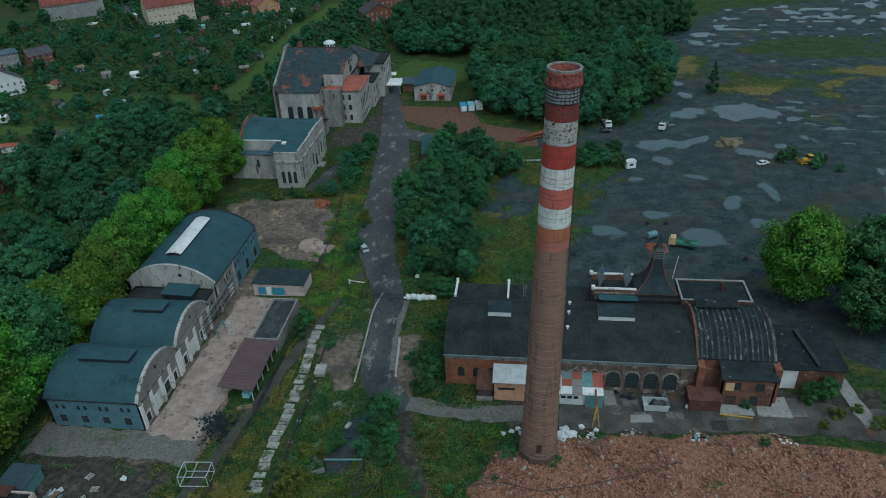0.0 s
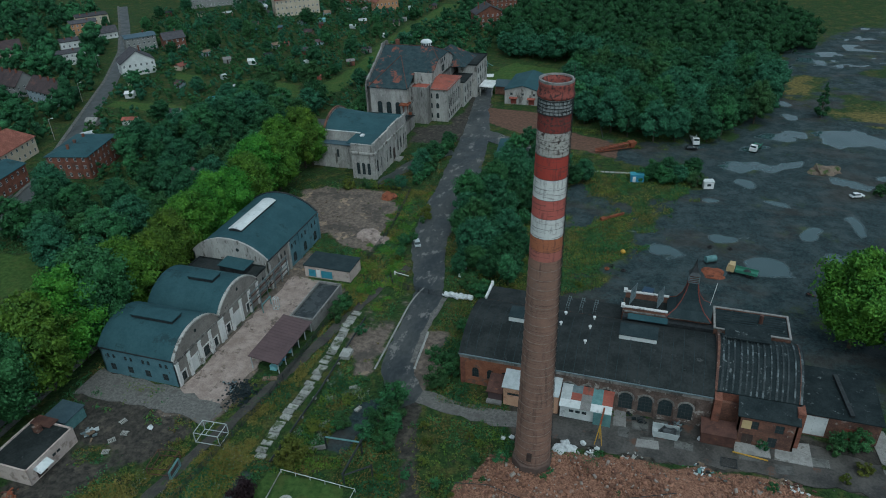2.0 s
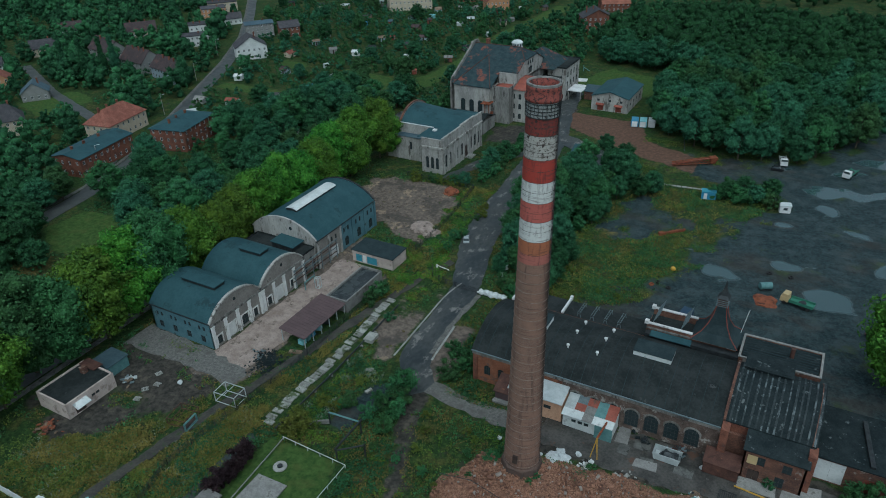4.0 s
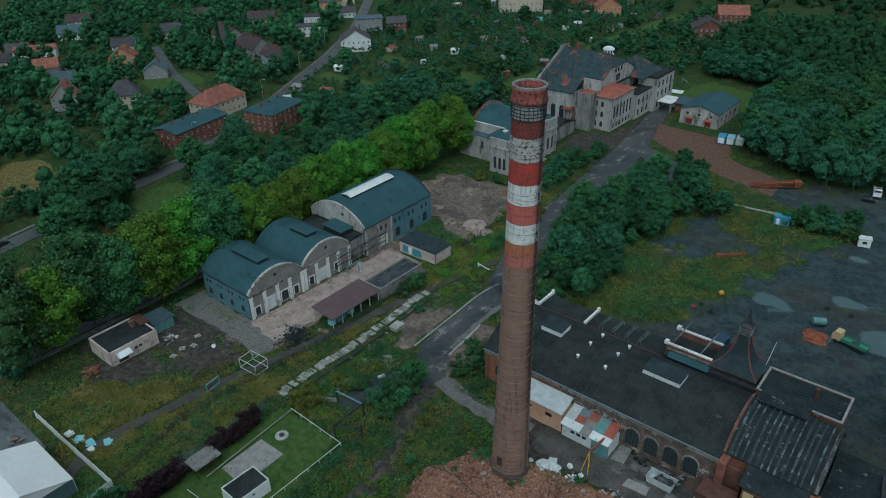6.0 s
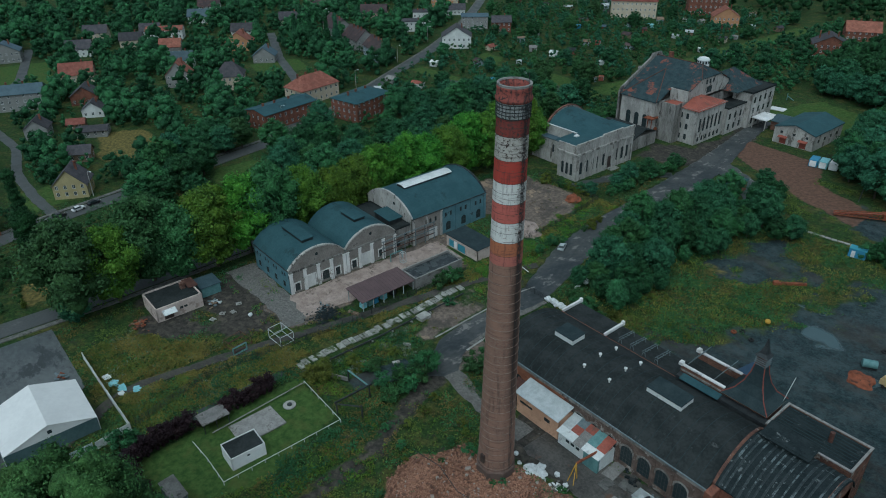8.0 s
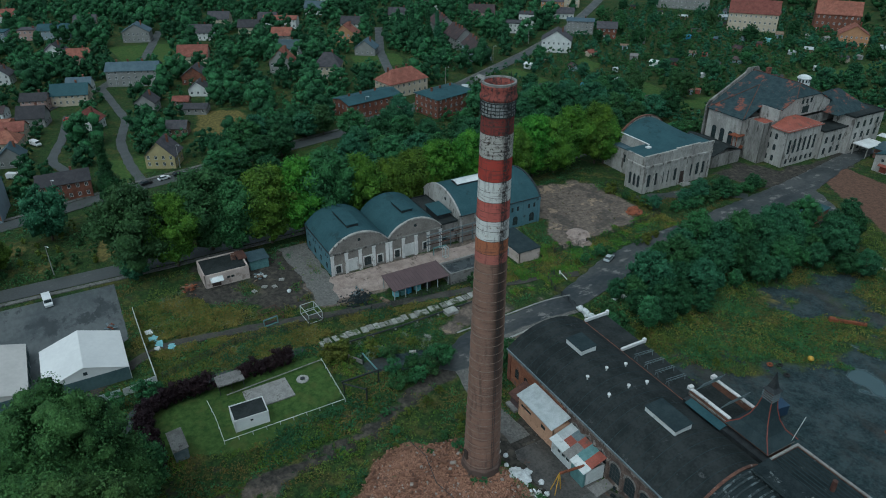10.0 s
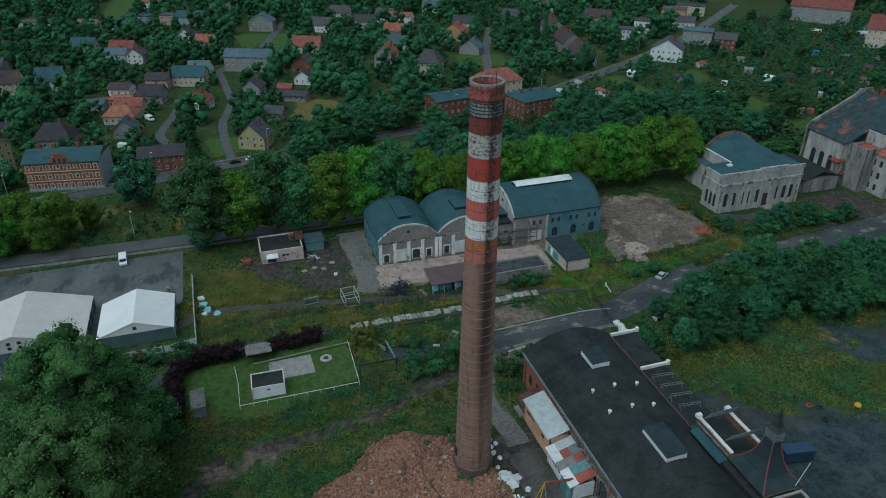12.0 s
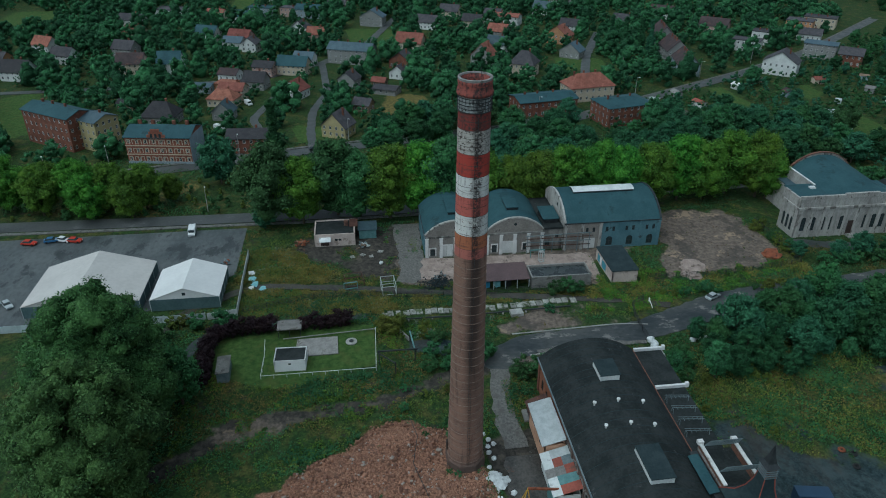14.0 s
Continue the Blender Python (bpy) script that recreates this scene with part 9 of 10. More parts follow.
def bulldozer(x, y, rz):
    ob = thing("bulldozer", "yellow tracked bulldozer among bushes on the field", "bulldozer", x, y, 0, rz)
    part("hull", Builder().box(-1.8, 1.9, -0.8, 0.8, 0.7, 1.7), M["machine_yellow"], ob)
    part("cab", Builder().box(-1.4, 0.1, -0.8, 0.8, 1.7, 3.0), M["machine_yellow"], ob)
    part("cab_glass", Builder().box(-1.2, 0.14, -0.84, 0.84, 1.95, 2.75), M["glass"], ob)
    for s in (-1, 1):
        part("track", Builder().box(-2.1, 2.1, s * 1.15 - 0.3, s * 1.15 + 0.3, 0.05, 0.95), M["steel_dark"], ob)
    part("blade", Builder().box(2.5, 2.7, -1.9, 1.9, 0.1, 1.3), M["machine_yellow"], ob)
    for s in (-1, 1):
        part("blade_arm", Builder().beam((0.5, s * 1.5, 0.6), (2.5, s * 1.5, 0.6), 0.2), M["machine_yellow"], ob)


bulldozer(95.4, 236.0, 190)


def scrap_crane(x, y, rz):
    """A rusty red lattice conveyor lying on the ground."""
    ob = thing("scrap_conveyor", "rusty red lattice conveyor lying on the ground", "conveyor", x, y, 0, rz)
    b = Builder()
    for s, z in ((-0.9, 0.3), (0.9, 0.3), (-0.9, 2.0), (0.9, 2.0)):
        b.beam((-8, s * 0.6, z * 0.5 + 0.3), (7, s, z + 0.4), 0.22)
    for i in range(11):
        q = -7.5 + i * 1.45
        k = 0.6 + 0.4 * i / 10
        b.beam((q, -0.9 * k, 0.5), (q + 1.4, -0.9 * k, 1.2 + 0.1 * i), 0.14).beam((q, 0.9 * k, 0.5), (q + 1.4, 0.9 * k, 1.2 + 0.1 * i), 0.14).beam((q, -0.9 * k, 1.1 + 0.1 * i), (q, 0.9 * k, 1.1 + 0.1 * i), 0.14)
    part("truss", b, M["rust"], ob)
    part("hopper", Builder().lathe([(1.0, 0.3), (1.7, 2.4), (1.8, 2.6)], 4, 6.8, 0, turn=0.78), M["rust"], ob)
    part("belt", Builder().beam((-8, 0, 0.8), (7, 0, 2.2), 1.2, 0.1), M["tin_red"], ob)


scrap_crane(2.5, 255.8, 32)
solid("steel_beam", Builder().beam((-6.6, 0, 0.15), (6.6, 0, 0.15), 0.3, 0.3), M["steel_dark"], "long dark steel beam leaning by the conveyor", "beam", m=pose(-3.6, 268.6, 0.0, 0, -14, 105))
solid("steel_girder", Builder().beam((-4.2, 0, 0.35), (4.2, 0, 0.5), 0.7, 0.7).box(-4.3, -2.8, -0.6, 0.6, 0, 0.9), M["rust"], "orange rusty girder lying in weeds", "girder", m=pose(7.4, 201.4, 0, 0, 0, 42))
solid("gas_tank", Builder().blob((0, 0, 0.6), 0.75, 2, 0.1, 2, 0.8), M["machine_yellow"], "small yellow tank lying in weeds", "tank", m=pose(12.6, 180.4, 0))
for k, (x, y) in enumerate(((10.4, 172.6), (9.2, 170.8), (13.6, 171.0), (36.0, 190.0), (41.4, 190.2))):
    b = Builder().lathe([(0.34, 0.05), (0.6, 0.0), (0.75, 0.2), (0.6, 0.42), (0.34, 0.38)], 14, closed=True)
    solid("tyre", b, M["rubber"] if k != 1 else M["rust"], "old lorry tyre lying on the ground", "tyre", "loose tyres", m=pose(x, y, 0))
b = Builder()
for i in range(9):
    b.beam((-7 + 1.75 * i, 0, 0.1), (-5.5 + 1.75 * i, 0.1, 0.1), 0.8, 0.3)
solid("kerb_stack", b, M["concrete_pale"], "line of pale concrete kerbs on the ground", "kerb stones", m=pose(1.2, 234.8, 0, 0, 0, 6))
solid("soil_heap", Builder().blob((0, 0, 0.0), 3.8, 3, 0.6, 3, 0.5), M["heap"], "heap of brown soil and debris on the field", "heap", m=pose(72.5, 252.5, 0))
solid("soil_heap", Builder().blob((0, 0, 0), 2.6, 5, 0.6, 3, 0.5), M["heap"], "smaller heap of brown soil on the field", "heap", m=pose(75.9, 254.1, 0))
solid("soil_heap", Builder().blob((0, 0, 0), 2.6, 7, 0.5, 3, 0.5), M["rust"], "low heap of reddish soil by the dirt lot", "heap", m=pose(-66.0, 198.0, 0))
solid("soil_heap", Builder().blob((0, 0, 0), 3.6, 8, 0.5, 3, 0.28), M["yard"], "heap of pale sand on the dirt lot", "heap", m=pose(-62.0, 172.0, 0))
solid("soil_heap", Builder().blob((0, 0, 0), 2.6, 9, 0.5, 3, 0.3), M["yard"], "low pile of pale sand on the dirt lot", "heap", m=pose(-58.0, 170.0, 0))
solid("soil_heap", Builder().blob((0, 0, 0), 3.0, 10, 0.5, 3, 0.3), M["rust"], "low reddish spoil heap beside the lorry", "heap", m=pose(37.0, 176.0, -0.3))


# ---- bags, blocks and small clutter ----
def bags(places, label, size=0.75):
    for k, (x, y) in enumerate(places):
        b = Builder().blob((0, 0, size * 0.62), size, k + 3, 0.5, 2, 0.72)
        solid("bulk_bag", b, M["tarp_white"], label, "bulk bag", "white bulk bags", m=pose(x, y, 0, 0, 0, 40 * k))


bags([(-29.3, 162.6), (-28.6, 160.6), (-29.2, 158.6), (-28.4, 157.0), (-30.2, 164.4)], "white bulk bag at the edge of the thicket")
bags([(-29.4, 146.9), (-28.0, 147.3), (-26.6, 146.7), (-25.4, 147.2), (-24.2, 146.9), (-23.0, 147.1)], "white bulk bag beside the gate", 0.95)
bags([(-1.6, 102.4), (0.2, 102.0), (1.8, 101.9), (3.4, 102.6), (12.1, 104.8), (5.6, 101.3), (-3.2, 101.6), (-0.4, 103.2)], "white plastic sack of rubble by the chimney", 0.52)
for k, (x, y, s) in enumerate(((8.0, 101.8, 1.5), (9.8, 102.4, 1.2), (8.8, 103.8, 0.9))):
    solid("plastic_sheet", Builder().blob((0, 0, 0.2), s, k + 40, 0.7, 3, 0.4), M["tarp_white"], "crumpled white plastic sheeting beside the chimney", "plastic sheet", m=pose(x, y, 0, 0, 0, 70 * k))
bags([(15.0, 104.0), (12.3, 104.6), (33.9, 112.0), (51.0, 104.0), (52.4, 103.0), (50.0, 103.2)], "white sack and debris at the rubble edge", 0.5)
bags([(-74.0, 84.5)], "white sack on the dark yard", 0.6)
for k, (x, y, rz) in enumerate(((-78.6, 76.4, 20), (-79.6, 79.4, 50), (-78.4, 81.8, 10), (-81.0, 84.6, 70))):
    ob = thing("pallet", "pale weathered pallet lying in the grass", "pallet", x, y, 0, rz, "pallets")
    for i in range(5):
        part("slat", Builder().box(-0.72 + 0.31 * i, -0.54 + 0.31 * i, -0.6, 0.6, 0.2, 0.25), M["concrete_pale"], ob)
    for q in (-0.5, 0.5):
        part("runner", Builder().box(-0.75, 0.75, q - 0.06, q + 0.06, 0.02, 0.2), M["concrete_pale"], ob)
for k, (x, y, s, c) in enumerate(((-72.4, 48.6, 1.0, "white_sheet"), (-69.4, 49.6, 1.5, "tarp_cyan"), (-66.8, 49.8, 1.1, "tarp_cyan"), (-64.6, 49.2, 0.9, "white_sheet"), (-64.0, 52.4, 1.0, "tarp_cyan"))):
    b, r_ = Builder(), random.Random(k + 20)
    for _ in range(5):
        q, u, v = r_.uniform(-0.5, 0.5), s * r_.uniform(0.6, 1.1), s * r_.uniform(0.3, 0.7)
        ox, oy, h0 = r_.uniform(-0.5, 0.5) * s, r_.uniform(-0.5, 0.5) * s, r_.uniform(0.1, 0.3)
        b.sheet([(ox + u * math.cos(q + a) * w, oy + u * math.sin(q + a) * w, h0 + z) for a, w, z in ((0.4, 1, 0.0), (1.9, 0.8, 0.35), (3.4, 1, 0.1), (5.0, 0.8, 0.45))], 0.05)
    solid("tarpaulin", b, M[c], "crumpled turquoise and white tarpaulin beside the fence", "tarpaulin", m=pose(x, y, 0))
rs = random.Random(4)
b = Builder()
for i in range(260):
    x, y = rs.gauss(0, 1.5), rs.gauss(0, 2.0)
    z = max(0.1, 0.9 - 0.2 * math.hypot(x, y)) * rs.uniform(0.3, 1)
    q = rs.uniform(0, 3.14)
    b.beam((x, y, z), (x + 0.5 * math.cos(q), y + 0.5 * math.sin(q), z + rs.uniform(-0.15, 0.2)), 0.35, 0.06)
solid("slate_heap", b, M["felt_old"], "heap of broken grey slates beside the open shed", "heap", kind="stuff", m=pose(-61.4, 99.0, 0))
solid("plank_stack", Builder().box(-1.6, 1.6, -0.5, 0.5, 0, 0.25).box(-1.5, 1.4, -0.4, 0.5, 0.25, 0.45), M["wood"], "stack of brown planks before the open shed", "planks", m=pose(-57.8, 105.0, 0, 0, 0, 20))
solid("concrete_block", Builder().box(-1.2, 1.2, -1.6, 1.6, 0, 0.9), M["concrete_pale"], "square pale concrete lid beside the slab track", "concrete block", m=pose(-44.6, 117.4, 0, 0, 0, 4))
solid("concrete_block", Builder().box(-0.9, 0.9, -0.3, 0.3, 0, 0.35), M["concrete_pale"], "pale broken concrete block in weeds", "concrete block", m=pose(-38.4, 107.5, 0, 0, 0, 30))
solid("concrete_block", Builder().box(-0.8, 0.8, -0.4, 0.4, 0, 0.4), M["concrete_pale"], "pale broken concrete block in weeds", "concrete block", m=pose(-34.6, 101.5, 0, 0, 0, 70))
solid("barrier_pole", Builder().tube((-2.2, 0, 0.9), (2.2, 0, 1.0), 0.1, 8).box(-2.4, -2.1, -0.15, 0.15, 0, 1.2), M["white_paint"], "white barrier pole at the works gate", "barrier", m=pose(-44.0, 152.6, 0, 0, 0, -12))


def steel_cage(x, y, rz, sx, sy, sz, mat, label):
    ob = thing("scaffold_cage", label, "steel frame", x, y, 0, rz, "steel frames")
    for i in (0, sx):
        for j in (0, sy):
            part("post", Builder().beam((i, j, 0), (i, j, sz), 0.13), mat, ob)
    for z in (0.15, sz):
        for a, c in (((0, 0), (sx, 0)), ((0, sy), (sx, sy)), ((0, 0), (0, sy)), ((sx, 0), (sx, sy))):
            part("rail", Builder().beam((*a, z), (*c, z), 0.12), mat, ob)
    part("rail", Builder().beam((sx / 2, 0, sz), (sx / 2, sy, sz), 0.1), mat, ob)


steel_cage(-62.6, 83.8, 4, 5.4, 3.6, 2.6, M["steel_pale"], "pale steel cage frame standing on the dark yard")
steel_cage(-61.5, 74.0, 8, 0.3, 3.6, 2.0, M["steel_teal"], "teal steel goal frame in the grass")
steel_cage(-66.6, 74.0, 10, 4.4, 4.8, 1.7, M["rust_dark"], "rusty brown steel frame in the grass")
steel_cage(-70.6, 129.4, 8, 1.2, 1.2, 3.2, M["steel_pale"], "pale steel trestle on the sandy yard")

# the slab track and the pipe beside it
trk = thing("slab_track", "track of pale concrete slabs through the weeds", "track")
rs = random.Random(8)
y = 83.6
while y < 133:
    x = float(np.interp(y, [84, 93, 103, 113, 128, 134], [-47.5, -48.0, -47.5, -47.6, -48.8, -48.2]))
    ln = rs.uniform(1.15, 1.7)
    s = part("slab", Builder().box(-1.1, 1.1, -ln / 2, ln / 2, -0.1, 0.12), M["slab"], trk)
    s.matrix_basis = pose(x - 0.7 + rs.uniform(-0.3, 0.3), y + ln / 2, rs.uniform(0, 0.08), rs.uniform(-1.5, 1.5), rs.uniform(-1.5, 1.5), rs.uniform(-5, 5))
    y += ln + rs.choice([0.12, 0.15, 0.25, 0.7])
pl = thing("pipeline", "dark pipe on low supports beside the slab track", "pipe")
part("pipe", Builder().tube((-45.2, 83.0, 0.5), (-45.0, 104.0, 0.5), 0.2, 8).tube((-45.0, 104.0, 0.5), (-46.0, 132.0, 0.5), 0.2, 8), M["steel_dark"], pl)
for y in range(84, 132, 6):
    part("support", Builder().box(-45.5, -44.7, y - 0.2, y + 0.2, 0, 0.4), M["concrete"], pl)


def wire_fence(pts, label, mat=None, h=1.8, step=3.0, mesh=True):
    ob = thing("wire_fence", label, "fence")
    mat = mat or M["steel_dark"]
    for (ax, ay), (bx, by) in zip(pts, pts[1:]):
        n = max(1, round(math.hypot(bx - ax, by - ay) / step))
        for i in range(n + 1):
            q = i / n
            part("post", Builder().beam((ax + (bx - ax) * q, ay + (by - ay) * q, 0), (ax + (bx - ax) * q, ay + (by - ay) * q, h), 0.12), mat, ob)
        b = Builder()
        for z in np.linspace(0.15, h, 5 if mesh else 2):
            b.beam((ax, ay, z), (bx, by, z), 0.05)
        if mesh:
            k = int(math.hypot(bx - ax, by - ay) / 0.5)
            for i in range(k):
                q = i / k
                b.beam((ax + (bx - ax) * q, ay + (by - ay) * q, 0.1), (ax + (bx - ax) * q, ay + (by - ay) * q, h), 0.03)
        part("wire_mesh", b, mat, ob)


wire_fence([(-86.4, 203.4), (-60.0, 203.6), (-58.3, 190.7), (-56.5, 176.6), (-56.7, 159.0)], "dark mesh fence round the dirt lot")
wire_fence([(-46.9, 151.7), (-44.8, 148.0), (-40.3, 147.0)], "dark mesh fence at the works gate")
wire_fence([(-40.0, 146.9), (-34.1, 146.6), (-30.0, 146.6)], "dark steel sliding gate across the works road", h=1.6)
wire_fence([(-54.4, 140.0), (-54.6, 120.0), (-54.8, 100.0), (-56.6, 84.0), (-58.0, 66.0), (-53.0, 48.5)], "dark mesh fence beside the open shed")
wire_fence([(-28.0, 296.6), (-12.0, 293.0)], "dark board fence beside the storehouse", h=1.8)

# ---- the fenced lawn with its hut ----
lf = thing("lawn_fence", "low white-edged fence round the small lawn", "fence")
ring = [(-41.9, 81.6), (-26.3, 81.2), (-26.3, 55.6), (-33.9, 55.7), (-40.0, 55.3)]
for (ax, ay), (bx, by) in zip(ring, ring[1:]):
    part("rail", Builder().beam((ax, ay, 0.9), (bx, by, 0.9), 0.09), M["white_sheet"], lf)
    n = max(1, round(math.hypot(bx - ax, by - ay) / 3))
    for i in range(n):
        part("post", Builder().beam((ax + (bx - ax) * i / n, ay + (by - ay) * i / n, 0), (ax + (bx - ax) * i / n, ay + (by - ay) * i / n, 0.9), 0.12), M["steel_pale"], lf)
part("rail", Builder().beam((-40.2, 59.5, 0.5), (-41.9, 81.6, 0.5), 0.16, 0.2), M["concrete_pale"], lf, "pale kerb along the lawn")
hut = thing("lawn_hut", "small white hut with flat black roof on the lawn", "hut", -31.0, 62.0, 0, -2)
b = Builder()
room(b, -2.5, 2.5, -3.5, 3.5, 2.7, e=[(3.5, 1.6, 0.6, 0.5, False)], w=[(3.5, 0, 1.2, 2.1, False)])
part("wall", b, M["hut_white"], hut)
windows(hut, (2.5, -3.5), (0, 1), [(3.5, 1.6, 0.6, 0.5, False)], cols=1, rows=1)
leaf_door(hut, (-2.5, 3.5), (0, -1), 3.5, 1.2, 2.1, M["door_dark"], leaves_n=1)
part("roof", Builder().box(-2.3, 2.3, -3.3, 3.3, 2.6, 2.78), M["black_roof"], hut)
part("roof_rim", rim_frame(Builder(), -2.52, 2.52, -3.52, 3.52, 2.7, 0.22, 0.16), M["white_paint"], hut)
solid("patio", Builder().prism([(-40.2, 62.8), (-33.4, 62.6), (-33.6, 72.6), (-40.4, 72.4)], -0.1, 0.12), M["concrete"], "grey paved patio beside the white hut", "paving", kind="structure")
solid("well_ring", Builder().lathe([(0.5, 0.0), (0.62, 0.22), (1.35, 0.18), (1.4, 0.0)], 24, closed=True), M["concrete_pale"], "round white concrete well ring on the lawn", "well", m=pose(-37.9, 75.7, 0))
solid("well_cover", Builder().lathe([(0.01, 0.3), (0.53, 0.3), (0.53, 0.36), (0.01, 0.4)], 16), M["steel_dark"], "dark round cover inside the well ring", "cover", m=pose(-37.9, 75.7, 0))
gs = thing("metal_shed", "narrow grey sheet metal shed at the lawn's end", "shed", -29.0, 47.4, 0, 3)
part("body", Builder().box(-3.0, 3.0, -1.3, 1.3, 0, 2.6), M["rack_grey"], gs)
part("roof", Builder().sheet(((-3.2, -1.5, 2.7), (3.2, -1.5, 2.7), (3.2, 1.5, 2.9), (-3.2, 1.5, 2.9)), 0.1), M["slab_dark"], gs)
ko = thing("bus_shelter", "open grey shelter with flat roof beside the lawn fence", "shelter", -43.0, 61.0, 0, 0)
part("roof", Builder().box(-2.0, 2.0, -2.9, 2.9, 2.4, 2.6), M["concrete"], ko)
part("back_panel", Builder().box(-1.9, -1.8, -2.7, 2.7, 0.1, 2.4), M["steel_pale"], ko)
for y in (-2.6, 0, 2.6):
    part("post", Builder().beam((1.8, y, 0), (1.8, y, 2.4), 0.12), M["steel_dark"], ko)
for i in range(26):
    q = i / 25
    pts = [(-25.5, 43.0), (-31.5, 42.6), (-37.5, 42.2), (-42.5, 43.6), (-44.4, 49.0), (-44.8, 56.5)]
    k = min(4, int(q * 5))
    f = q * 5 - k
    plant("purple", pts[k][0] * (1 - f) + pts[k + 1][0] * f, pts[k][1] * (1 - f) + pts[k + 1][1] * f, rs.uniform(0.95, 1.3), rs.uniform(0, 360), "dark purple-leaved hedge shrub round the lawn", "bush", "purple hedge")
for y in (64.4, 66.4, 68.4, 70.4, 72.4, 74.4):
    plant("purple", -44.6 + rs.uniform(-0.5, 0.5), y, rs.uniform(1.0, 1.35), rs.uniform(0, 360), "dark purple-leaved hedge shrub round the lawn", "bush", "purple hedge")
gantry = thing("pipe_gantry", "dark steel pipe gantry standing in weeds", "gantry", -27.6, 86.0)
for x, y in ((-1.2, -4.0), (-1.2, 4.2), (3.0, -0.5), (-8.6, 3.6)):
    part("post", Builder().beam((x, y, 0), (x, y, 3.4), 0.25), M["steel_dark"], gantry)
part("beam", Builder().beam((-1.2, -4.4, 3.4), (-1.2, 4.8, 3.4), 0.3), M["steel_dark"], gantry)
part("pipe", Builder().tube((-8.6, 3.6, 3.2), (-1.2, 4.2, 3.2), 0.18, 8), M["steel_teal"], gantry)
part("pipe", Builder().tube((-1.2, -4.2, 3.0), (3.0, -0.5, 3.0), 0.16, 8), M["steel_dark"], gantry)
part("wall_stub", Builder().beam((-12.5, 1.5, 0.5), (-8.8, 3.6, 0.5), 0.3, 1.0), M["concrete"], gantry)

# crane frame by the patchwork shed
af = thing("jib_frame", "yellow jib with rusty boom beside the patchwork shed", "jib", 15.0, 106.4)
for s in (-0.7, 0.7):
    part("leg", Builder().beam((s, -1.2, 0), (0, 0, 4.4), 0.14), M["machine_yellow"], af)
part("mast", Builder().beam((0, 0.6, 0), (0, 0, 4.4), 0.16), M["machine_yellow"], af)
part("boom", Builder().beam((0, 0, 4.3), (0.2, 5.6, 3.6), 0.35), M["rust"], af)
for k, (x, y, rz, s) in enumerate(((22.5, 112.6, 3, 1.0), (24.2, 108.8, 8, 0.8), (31.0, 109.6, 0, 1.1), (19.4, 110.2, 88, 0.9), (43.0, 110.2, 4, 1.2), (55.0, 112.0, 2, 1.3), (49.0, 108.4, 6, 1.0))):
    solid("concrete_slab", Builder().box(-1.6 * s, 1.6 * s, -1.1, 1.1, 0, 0.07), M["slab_dark"], "cracked damp concrete slab before the brick wall", "slab", "yard slabs", m=pose(x, y, 0, 0, 0, rz))


for pts, z, label in (([(40.2, 110.5), (46.8, 110.7), (46.6, 115.0), (40.3, 114.4)], 0.10, "pale concrete slab before the press house door"), ([(47.4, 110.6), (54.1, 110.5), (54.0, 116.6), (47.9, 115.4)], 0.14, "pale concrete ramp before the white gate"), ([(22.0, 106.8), (26.5, 107.2), (26.2, 109.4), (22.2, 109.0)], 0.11, "pale worn concrete patch on the wet yard"), ([(17.2, 111.4), (19.8, 111.6), (19.4, 116.0), (17.0, 116.0)], 0.09, "pale concrete apron beside the patchwork shed")):
    solid("concrete_apron", Builder().prism(pts, -0.1, z), M["concrete"], label, "slab")
solid("timber_beam", Builder().beam((39.9, 110.4, 0.22), (46.2, 109.8, 0.22), 0.2, 0.2), M["machine_yellow"], "yellow painted beam lying before the slab", "beam")
grate = thing("drain_grate", "dark steel drain grate in the yard", "grate", 39.2, 107.4)
part("grate_frame", rim_frame(Builder(), -1.5, 1.5, -1.2, 1.2, 0.02, 0.1, 0.12), M["steel_dark"], grate)
for k in range(8):
    part("bar", Builder().box(-1.3 + 0.36 * k, -1.18 + 0.36 * k, -1.1, 1.1, 0.03, 0.1), M["steel_dark"], grate)
for k, (x, y, rz) in enumerate(((45.0, 104.4, 10), (46.6, 104.7, -15), (48.2, 105.0, 30), (34.0, 105.0, 70))):
    ob = thing("pallet", "brown broken pallet at the rubble edge", "pallet", x, y, 0.05, rz, "pallets")
    for i in range(5):
        part("slat", Builder().box(-0.72 + 0.31 * i, -0.5 + 0.31 * i, -0.6, 0.6, 0.35, 0.42), M["wood"], ob)
    for q in (-0.5, 0.5):
        part("runner", Builder().box(-0.75, 0.75, q - 0.08, q + 0.08, 0.0, 0.35), M["wood"], ob)


def scrap_pile(name, x, y, n, reach, mats, label, seed, size=(0.3, 1.1)):
    """Boards, sheets and lumps thrown on one another, as one mass of each material."""
    r = random.Random(seed)
    for mat in mats:
        b = Builder()
        for _ in range(n):
            a, d = r.uniform(0, 6.28), abs(r.gauss(0, 0.5)) * reach
            px_, py_ = d * math.cos(a), d * math.sin(a) * 0.7
            z, q, ln = max(0.12, 0.7 - 0.35 * d / reach) * r.uniform(0.4, 1.0), r.uniform(0, 6.28), r.uniform(*size)
            b.beam((px_, py_, z), (px_ + ln * math.cos(q), py_ + ln * math.sin(q), z + r.uniform(-0.1, 0.35)), ln * r.uniform(0.3, 0.7), r.uniform(0.05, 0.3))
        solid(name, b, M[mat], label, "scrap", kind="stuff", m=pose(x, y, 0))


